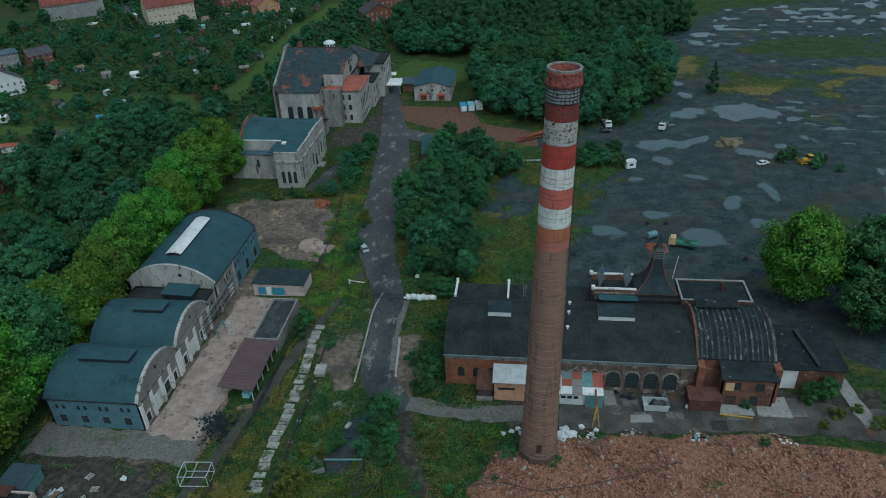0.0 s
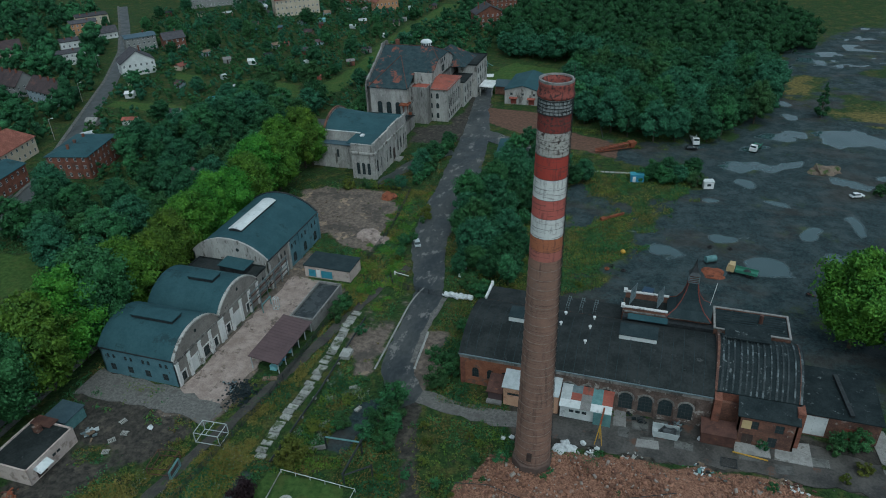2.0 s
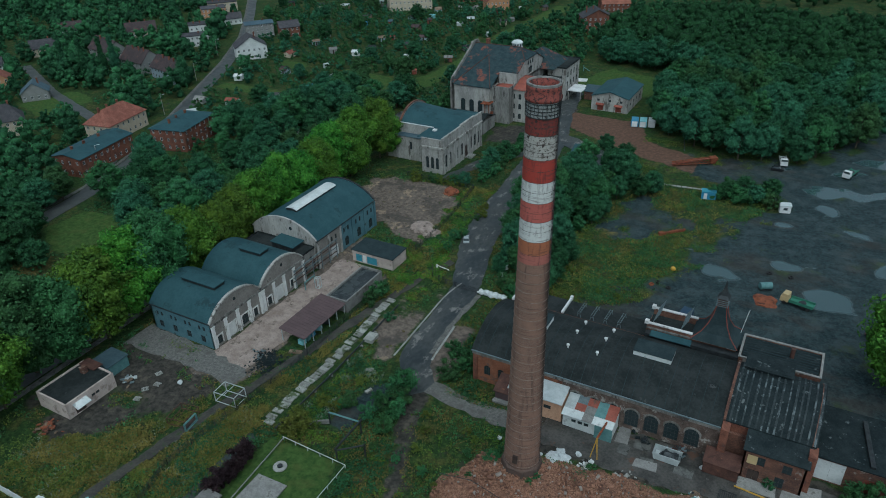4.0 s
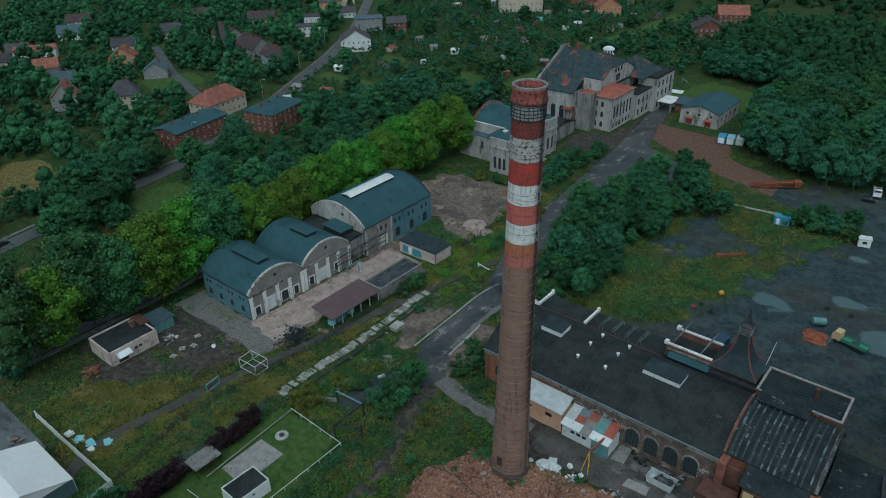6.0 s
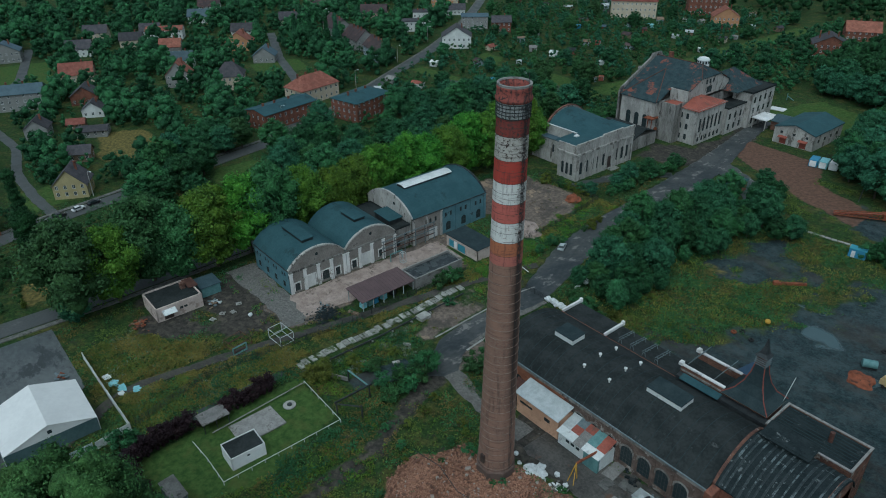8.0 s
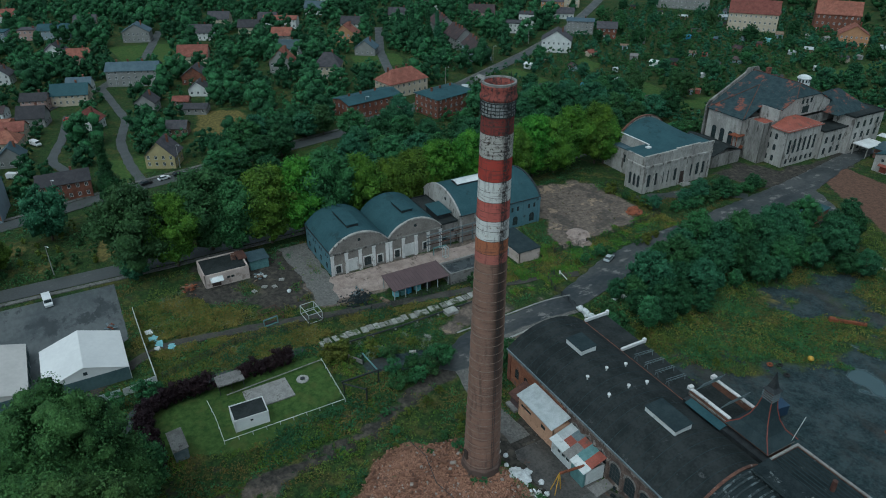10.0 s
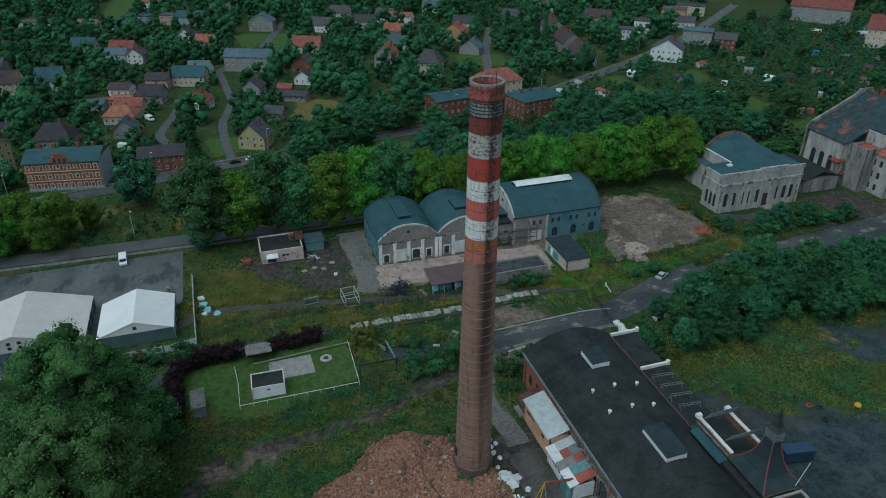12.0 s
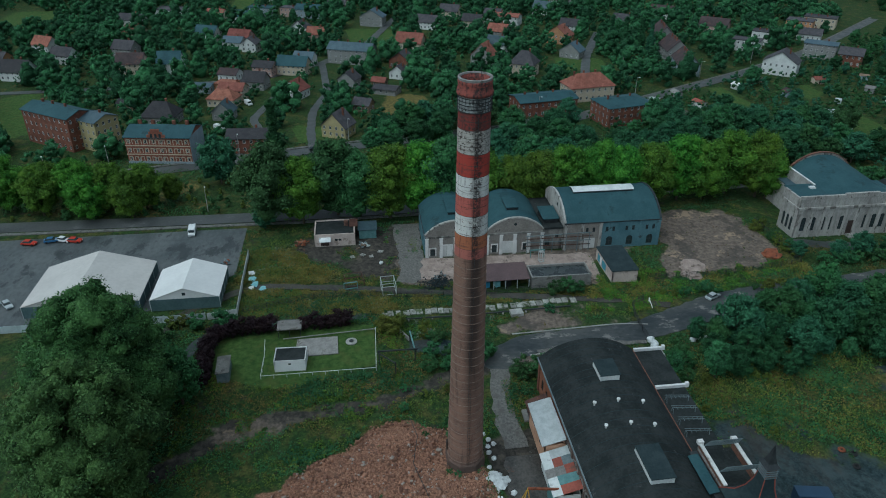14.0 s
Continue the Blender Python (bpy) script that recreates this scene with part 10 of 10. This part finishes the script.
scrap_pile("scrap_pile", 50.6, 104.2, 12, 2.6, ("tarp_white", "wood", "rust_dark"), "heap of white sheets, boards and rusty scrap", 61)
scrap_pile("scrap_pile", 34.5, 103.4, 9, 3.2, ("steel_teal", "tarp_white", "steel_dark"), "wet scrap and plastic at the rubble edge", 62, (0.3, 0.8))
scrap_pile("scrap_pile", 29.0, 114.2, 16, 3.4, ("steel_dark", "rust_dark", "rack_grey"), "dark scrap iron against the arched wall", 63)
scrap_pile("scrap_pile", 22.5, 114.0, 9, 2.2, ("steel_dark", "felt_old"), "dark scrap iron against the arched wall", 64)
scrap_pile("scrap_pile", 14.2, 102.4, 12, 2.2, ("slab_dark", "tarp_white", "concrete_pale"), "broken grey slabs and plastic at the rubble edge", 65, (0.3, 0.8))
scrap_pile("scrap_pile", 21.0, 102.8, 14, 3.0, ("concrete_pale", "rubble_brick"), "pale broken slabs at the rubble edge", 66, (0.3, 0.9))
scrap_pile("scrap_pile", -88.2, 61.6, 22, 2.6, ("rust", "wood", "rust_dark"), "heap of red-brown boards beside the small house", 67)
scrap_pile("scrap_pile", -85.6, 79.6, 9, 2.0, ("rack_grey", "steel_pale", "wood"), "stacked frames and boards beside the small house", 68)
scrap_pile("scrap_pile", -79.6, 40.6, 9, 1.6, ("rust", "rack_grey"), "rusty scrap behind the storage tent", 69)
scrap_pile("scrap_pile", -64.6, 100.4, 20, 2.6, ("felt_old", "rack_grey"), "heap of broken grey slates beside the open shed", 70, (0.3, 0.7))
scrap_pile("scrap_pile", 60.0, 171.0, 9, 2.0, ("rust_dark", "steel_dark"), "rusty scrap on the black field", 71)
bc = thing("container", "dark blue steel container on the weedy field", "container", 20.4, 157.4, 0, 80, "storage containers")
part("body", Builder().box(-3.0, 3.0, -1.25, 1.25, 0.15, 2.6), M["container_blue"], bc)
part("roof", Builder().box(-3.05, 3.05, -1.3, 1.3, 2.6, 2.7), M["container_blue"], bc)
for k in range(10):
    part("side_rib", Builder().box(-2.8 + 0.58 * k, -2.55 + 0.58 * k, -1.31, -1.25, 0.3, 2.5), M["container_blue"], bc)
part("door", Builder().box(3.0, 3.06, -1.1, 1.1, 0.25, 2.5), M["container_blue"], bc)
cable_line = [(-9.0, 87.2), (-3.0, 88.4), (4.0, 87.0), (12.0, 89.0), (22.0, 92.5), (30.0, 96.0)]
b = Builder()
for (ax, ay), (cx, cy) in zip(cable_line, cable_line[1:]):
    b.tube((ax, ay, 1.55), (cx, cy, 1.55), 0.07, 6)
solid("hose", b, M["steel_dark"], "long dark hose lying across the brick rubble", "hose")


# ---- street lamps, garden huts ----
def street_lamp(x, y, rz, h=9.0):
    ob = thing("street_lamp", "tall pale concrete street lamp beside the street", "street lamp", x, y, 0, rz, "street lamps")
    part("pole", Builder().tube((0, 0, 0), (0, 0, h), 0.16, 8, 0.09), M["concrete_pale"], ob)
    part("arm", Builder().tube((0, 0, h), (1.6, 0, h + 0.4), 0.06, 6), M["steel_pale"], ob)
    part("lamp_head", Builder().box(1.4, 2.2, -0.16, 0.16, h + 0.34, h + 0.5), M["white_sheet"], ob)


for x, y in ((-155.8, -12), (-147.6, -31), (-163.0, 34), (-176, 76), (-184, 118), (-196, 160), (-221, 214), (-246, 258), (-272, 300), (-114.5, 30), (-113, 90), (-262, 222)):
    street_lamp(x, y, 20)
rs = random.Random(15)
huts = fill(GARDENS, 18.0, 31, 3500, 52)
hut_mats = ["concrete", "tile_red", "tile_dark", "wood", "tile_blue", "tin_brown", "steel_pale", "black_roof", "tile_dark", "tile_brown"]
for x, y in huts:
    w, d, h = rs.uniform(3.2, 5.5), rs.uniform(3.0, 4.5), rs.uniform(2.2, 2.7)
    ob = thing("garden_hut", "small garden hut among allotment trees", "garden hut", x, y, 0, rs.uniform(0, 90), "garden huts")
    part("wall", Builder().box(-w / 2, w / 2, -d / 2, d / 2, 0, h), M[rs.choice(["w_grey", "wood", "w_cream", "brick", "w_blue", "wood"])], ob)
    b = Builder()
    gable_roof(b, -w / 2, w / 2, -d / 2, d / 2, h, h + rs.uniform(0.5, 1.4), "x", 0.3, 0.1)
    part("roof", b, M[rs.choice(hut_mats)], ob)
    part("door", Builder().box(-0.45, 0.45, -d / 2 - 0.05, -d / 2 + 0.02, 0.05, 2.0), M["door_dark"], ob)
for x, y, c, w in ((-178, 247.6, "white_sheet", 8), (-189.5, 252, "tile_dark", 5), (-166, 250, "tile_red", 6), (-202, 238, "tin_red", 6), (-150.4, 216.4, "tile_dark", 7), (-163, 285, "white_sheet", 4), (-198, 332, "white_sheet", 4), (-227, 269, "white_paint", 4)):
    ob = thing("garden_hut", "garden hut with coloured roof in the allotments", "garden hut", x, y, 0, 20, "garden huts")
    part("wall", Builder().box(-w / 2, w / 2, -2, 2, 0, 2.4), M["w_white"], ob)
    part("roof", gable_roof(Builder(), -w / 2, w / 2, -2, 2, 2.4, 3.2, "x", 0.3, 0.1), M[c], ob)
for k, (x, y) in enumerate(fill(GARDENS, 30.0, 91, 2500, 22, 2.0)):
    w = rs.uniform(1.0, 2.0)
    ob = thing("greenhouse" if k % 3 else "garden_hut", ("pale plastic greenhouse in an allotment garden", "white hut with pale roof in an allotment garden")[k % 3 == 0], "greenhouse" if k % 3 else "garden hut", x, y, 0, rs.uniform(0, 90), "pale garden buildings")
    b = Builder().box(-w, w, -1.2, 1.2, 0, 2.0)
    gable_roof(b, -w, w, -1.2, 1.2, 2.0, 2.6, "x", 0.15, 0.08)
    part("shell", b, M[("steel_pale", "white_sheet", "tarp_cyan", "steel_pale", "box_blue", "concrete", "tin_red")[k % 7]], ob)
    part("door", Builder().box(w, w + 0.05, -0.5, 0.5, 0.05, 2.0), M["steel_pale"], ob)
pg = thing("playground_slide", "play frame with slide on the green", "play frame", -72.0, 352, 0, 20)
part("frame_post", Builder().beam((0, 0, 0), (0, 0, 3), 0.3), M["steel_teal"], pg)
part("slide", Builder().beam((0, 0, 2), (3, 0, 0.2), 0.8, 0.15), M["steel_teal"], pg)
solid("sand_pit", Builder().box(-3.2, 3.2, -2.4, 2.4, -0.1, 0.15), M["white_paint"], "white rectangular play surface on the green", "play surface", m=pose(-68.3, 337.1, 0, 0, 0, 10))


# ---- weeds, rubble and bushes ----
def sample(mask, x, y):
    i = np.clip(np.searchsorted(gx, x), 0, len(gx) - 1)
    j = np.clip(np.searchsorted(gy, y), 0, len(gy) - 1)
    return mask[j, i]


FOOT = [(-101, -70, -60, 44), (-97, -75, 96, 168), (-71, -56, 145, 155), (-64, -55, 106, 142), (-17, 36, 115, 144), (35, 68, 112, 144), (-10, 17, 110, 117), (-104, -74, 209, 246), (-104, -64, 246, 323), (-97, -85, 64, 84), (-79, -56, -8, 44), (-50.5, -44.2, 84, 134), (-41, -26, 55, 82), (-41, 6, 54, 54.1)]
bare = np.maximum.reduce([slag, mud * 0.9, dirt, red, rubble, grass])
for pts, w in ALL_ROADS[:3] + [([(-45, 146), (-50, 130), (-56, 104), (-62, 76), (-66, 50), (-56, 34), (-40, 26)], 3.6), ([(-56, 240), (-66, 232), (-73, 206)], 4.0), ([(-28, 106.5), (-14, 107), (2, 108)], 4.0), ([(-52, 262), (-34, 252), (-22, 240)], 9)]:
    bare = np.maximum(bare, line_area(pts, w, GX, GY, 0.6, 0.4))


def weed_bed(name, n, box_, size, leaf, label, seed, grow=None, height=0.7, layers=2):
    """Tufts of weeds over open ground, thicker where grow is high."""
    r = np.random.default_rng(seed)
    x, y = r.uniform(box_[0], box_[1], n), r.uniform(box_[2], box_[3], n)
    keep = sample(bare, x, y) < 0.45 + 0.25 * (hash_noise(x, y, 1.7, 90) > 0.35)
    for a, c, e, g in FOOT:
        keep &= ~((x > a) & (x < c) & (y > e) & (y < g))
    if grow is not None:
        keep &= r.random(n) < np.clip(grow(x, y), 0, 1)
    x, y = x[keep], y[keep]
    z = sample(GZ, x, y)
    h = height * r.uniform(0.3, 1.2, len(x)) * (0.75 + 0.5 * hash_noise(x, y, 4.0, 91))
    co = []
    for k in range(layers):
        c = np.stack([x + r.normal(0, size * 0.5, len(x)), y + r.normal(0, size * 0.5, len(x)), z + h * (k + 0.6) / layers], -1)
        nrm = r.normal(0, 0.5, (len(x), 3)) + np.array([0, 0, 0.8])
        nrm /= np.linalg.norm(nrm, axis=1)[:, None]
        co.append(leaf_fans(r, c, nrm, size, 0.3))
    co = np.concatenate(co)
    return solid(name, mesh_arrays(name, co, np.arange(len(co)).reshape(-1, 3), [leaf]), leaf, label, "weeds", kind="stuff")


def patchy(scale, seed, lo=-0.2, gain=1.6):
    return lambda x, y: (hash_noise(x, y, scale, seed) + 0.5 * hash_noise(x, y, scale / 3, seed + 3) + 0.35 * hash_noise(x, y, 1.3, seed + 7) - lo) * gain


weed_bed("green_weeds", 110000, (-100, 20, 30, 205), 0.34, M["leaf_mid"], "rank green weeds over the waste ground", 1, patchy(9, 4, -0.3))
weed_bed("yellow_weeds", 140000, (-100, 20, 30, 235), 0.30, M["leaf_weed"], "yellowing goldenrod and dry grass", 2, patchy(7, 9, 0.0, 2.0))
weed_bed("olive_weeds", 110000, (-100, 20, 30, 205), 0.32, M["leaf_olive"], "olive green tall grass over the waste ground", 21, patchy(6, 33, 0.0, 1.6))
weed_bed("dark_weeds", 40000, (-60, 0, 60, 130), 0.42, M["leaf_dark"], "tall dark weeds beside the tracks", 3, patchy(7, 14, 0.1, 2.0), 1.3)
weed_bed("bright_weeds", 34000, (-62, -42, 136, 205), 0.32, M["leaf_bright"], "bright green weeds beside the works road", 4, patchy(5, 18, -0.2), 0.9)
weed_bed("yellow_weeds", 20000, (-62, -42, 136, 205), 0.32, M["leaf_weed"], "yellow flowering weeds beside the works road", 14, patchy(4, 19, 0.0), 0.9)
weed_bed("bright_weeds", 26000, (-44, 0, 40, 106), 0.34, M["leaf_bright"], "bright green weeds near the chimney", 5, patchy(5, 22, 0.05, 2.0), 1.0)
weed_bed("field_weeds", 46000, (-26, 40, 145, 275), 0.34, M["leaf_olive"], "olive weeds at the edge of the black field", 6, patchy(6, 25, 0.05, 1.8), 0.9)
weed_bed("yellow_weeds", 20000, (-26, 40, 142, 235), 0.30, M["leaf_weed"], "yellowing weeds in the field behind the boiler house", 12, patchy(6, 41, 0.0, 2.2), 0.9)
weed_bed("green_weeds", 60000, (-26, 40, 142, 235), 0.36, M["leaf_mid"], "green weeds in the field behind the boiler house", 13, patchy(6, 45, 0.0, 2.0), 1.1)
weed_bed("verge_weeds", 20000, (-108, -50, 168, 262), 0.42, M["leaf_mid"], "rough green growth round the old halls", 7, patchy(7, 28, -0.2), 1.0)
weed_bed("verge_weeds", 26000, (-176, -112, -20, 190), 0.45, M["leaf_mid"], "rough green meadow between the streets", 8, patchy(9, 31, -0.3), 0.8)

def within(pts, grow):
    return lambda x, y: area(pts, x, y, 1.5, 1.5) * grow(x, y)


MEADOW_FULL = [(-86, 46), (-54, 47), (-48, 64), (-52, 86), (-61, 84), (-70, 70), (-86, 58)]
weed_bed("meadow_grass", 60000, (-88, -46, 44, 90), 0.32, M["leaf_weed"], "tall dry yellow grass of the small meadow", 51, within(MEADOW_FULL, patchy(5, 52, -0.5, 1.2)), 0.9)
weed_bed("meadow_grass", 40000, (-88, -46, 44, 90), 0.32, M["leaf_olive"], "olive grass and herbs of the small meadow", 53, within(MEADOW_FULL, patchy(6, 54, -0.4, 1.4)), 0.8)
weed_bed("meadow_grass", 9000, (-88, -46, 44, 90), 0.22, M["leaf_pale"], "pale flower heads in the small meadow", 55, within(MEADOW_FULL, patchy(4, 56, 0.1, 1.6)), 1.2)
weed_bed("pit_weeds", 9000, (-47, -34, 90, 116), 0.26, M["leaf_pale"], "grey flower heads over the overgrown pit", 57, patchy(4, 58, 0.05, 1.8), 1.3)
weed_bed("fence_grass", 16000, (-57, -49, 60, 142), 0.3, M["leaf_weed"], "strip of dry yellow grass along the slab track", 59, patchy(5, 60, -0.5, 1.5), 0.6)
creep = np.random.default_rng(77)
cx, cy = creep.uniform(-12, 80, 30000), creep.uniform(56, 107, 30000)
on = (sample(rubble, cx, cy) > 0.4) & (hash_noise(cx, cy, 4.0, 78) + 0.5 * hash_noise(cx, cy, 1.5, 79) > 0.85 - 0.9 * (sample(rubble, cx, cy) < 0.95))
cx, cy = cx[on], cy[on]
up = np.tile(np.array([0.0, 0.0, 1.0]), (len(cx), 1)) + creep.normal(0, 0.5, (len(cx), 3))
tufts = leaf_fans(creep, np.stack([cx, cy, sample(GZ, cx, cy) + creep.uniform(0.1, 0.7, len(cx))], -1), up, 0.3)
solid("rubble_weeds", mesh_arrays("rubble_weeds", tufts, np.arange(len(tufts)).reshape(-1, 3), [M["leaf_mid"]]), M["leaf_mid"], "green weeds creeping over the brick rubble", "weeds", kind="stuff")
rs = random.Random(30)
for pts, n, keys, label, lo, hi in (
    ([(-55, 86), (-51, 86), (-51, 140), (-55, 142)], 14, ("bush0", "bush1", "shrub0"), "green shrub along the mesh fence", 0.5, 0.95),
    ([(-44, 86), (-34, 90), (-34, 104), (-44, 106)], 7, ("bush2", "shrub1"), "shrub in the overgrown pit", 0.5, 0.9),
    ([(-32, 90), (-24, 92), (-24, 103), (-31, 104)], 7, ("bush0", "bush1"), "green shrub beside the cinder path", 0.7, 1.2),
    ([(-22, 82), (-4, 84), (-4, 100), (-20, 103)], 9, ("bush0", "shrub2"), "shrub in the weeds near the chimney", 0.35, 0.7),
    ([(-54, 156), (-48, 156), (-48, 190), (-54, 200)], 10, ("shrub0", "shrub1", "bush2"), "shrub beside the works road", 0.5, 0.9),
    ([(-24, 110), (-17, 110), (-17, 140), (-24, 140)], 7, ("bush0", "bush2"), "green shrub against the boiler house gable", 0.6, 1.1),
    ([(-66, 206), (-60, 206), (-58, 250), (-64, 252)], 14, ("bush0", "bush1", "bush2"), "green shrub along the overgrown drive", 0.8, 1.5),
    ([(-84, 200), (-62, 204), (-64, 209), (-84, 208)], 10, ("bush1", "shrub1"), "shrub before the engine hall", 0.6, 1.1),
    ([(-104, 246), (-99, 262), (-106, 300), (-116, 300), (-112, 240)], 22, ("bush0", "bush1", "bush2"), "shrub on the bank behind the old halls", 1.0, 1.9),
    ([(84, 238), (100, 244), (106, 228), (100, 224), (88, 236)], 9, ("bush0", "bush1"), "bush near the yellow bulldozer", 0.7, 1.3),
    ([(14, 230), (32, 230), (34, 240), (16, 242)], 9, ("bush0", "bush1", "bush2"), "dark bush beside the site cabins", 0.9, 1.6),
    ([(-16, 148), (14, 146), (4, 166), (-14, 176)], 8, ("shrub0", "shrub2"), "low shrub in the weed field", 0.4, 0.8),
    ([(56, 106), (76, 108), (76, 118), (68, 116)], 6, ("bush0", "shrub1"), "bush beside the low annex", 0.5, 1.0),
    ([(-66, 36), (-52, 46), (-46, 48), (-50, 24), (-52, 0)], 6, ("bush0", "bush1", "shrub0"), "bush along the panel fence", 0.6, 1.3),
    ([(-44, 2), (-30, 10), (-30, 36), (-46, 36)], 14, ("bush0", "bush1", "bush2"), "bush below the large trees", 0.9, 1.7),
    ([(-44, 82.5), (-38, 83), (-38, 88), (-44, 88)], 3, ("shrub0", "shrub1"), "yellow-green shrub at the corner of the lawn", 1.0, 1.4),
):
    for x, y in fill(pts, 1.6, n + int(pts[0][0]), 800, n, -20):
        plant(rs.choice(keys), x, y, rs.uniform(lo, hi), rs.uniform(0, 360), label, "bush", "bushes")


def brick_chunks(name, n, seed, inside_of, lo, hi, mat, label, lift=0.05):
    """Loose broken bricks lying every way, as one mass."""
    r = np.random.default_rng(seed)
    xs, ys = [p[0] for p in inside_of], [p[1] for p in inside_of]
    x, y = r.uniform(min(xs), max(xs), n), r.uniform(min(ys), max(ys), n)
    keep = area(inside_of, x, y, 1.5, 1.5, 2) > 0.5
    x, y = x[keep], y[keep]
    n = len(x)
    z = sample(GZ, x, y) + lift
    s = r.uniform(lo, hi, (n, 1)) * np.array([1.0, 0.55, 0.4]) * r.uniform(0.7, 1.3, (n, 3))
    cube = np.array([(i, j, k) for k in (-1, 1) for j in (-1, 1) for i in (-1, 1)], float) * 0.5
    a, c = r.uniform(0, 6.28, n), r.normal(0, 0.5, n)
    p = cube[None] * s[:, None, :]
    ca, sa, cc, sc = np.cos(a)[:, None], np.sin(a)[:, None], np.cos(c)[:, None], np.sin(c)[:, None]
    px_, pz_ = p[..., 0] * cc - p[..., 2] * sc, p[..., 0] * sc + p[..., 2] * cc
    qx, qy = px_ * ca - p[..., 1] * sa, px_ * sa + p[..., 1] * ca
    co = np.stack([qx + x[:, None], qy + y[:, None], pz_ + z[:, None]], -1).reshape(-1, 3)
    quad = np.array([(0, 2, 3, 1), (4, 5, 7, 6), (0, 1, 5, 4), (1, 3, 7, 5), (3, 2, 6, 7), (2, 0, 4, 6)])
    faces = (quad[None] + 8 * np.arange(n)[:, None, None]).reshape(-1, 4)
    return solid(name, mesh_arrays(name, co, faces, [mat]), mat, label, "rubble", kind="stuff")


NEAR_RUBBLE = [(-9, 86), (-5, 97), (2, 100.5), (9, 101), (31, 103), (47, 106), (66, 102), (80, 96), (80, 76), (40, 70), (16, 56), (8, 60), (2, 66), (-2, 75), (-7, 80)]
brick_chunks("brick_rubble", 20000, 5, NEAR_RUBBLE, 0.2, 0.5, M["rubble_brick"], "field of broken red bricks and mortar")
brick_chunks("brick_rubble", 2200, 6, NEAR_RUBBLE, 0.4, 1.0, M["rubble_brick"], "larger lumps of broken brickwork", 0.12)
brick_chunks("pale_rubble", 110, 7, [(8, 101), (47, 105), (66, 103), (62, 98), (40, 100), (10, 97)], 0.2, 0.6, M["slab_dark"], "grey lumps of concrete at the rubble edge", 0.15)
brick_chunks("pale_rubble", 170, 8, [(-4, 112), (-2, 101), (30, 104), (52, 107), (66, 106), (66, 112), (36, 113)], 0.12, 0.4, M["slab_dark"], "scattered stones before the brick wall", 0.1)
brick_chunks("pale_rubble", 260, 9, DIRT_LOT, 0.2, 0.8, M["heap"], "scattered stones and debris on the dirt lot", 0.08)
brick_chunks("pale_rubble", 220, 10, YARD, 0.15, 0.45, M["concrete"], "scattered stones on the sandy yard", 0.08)
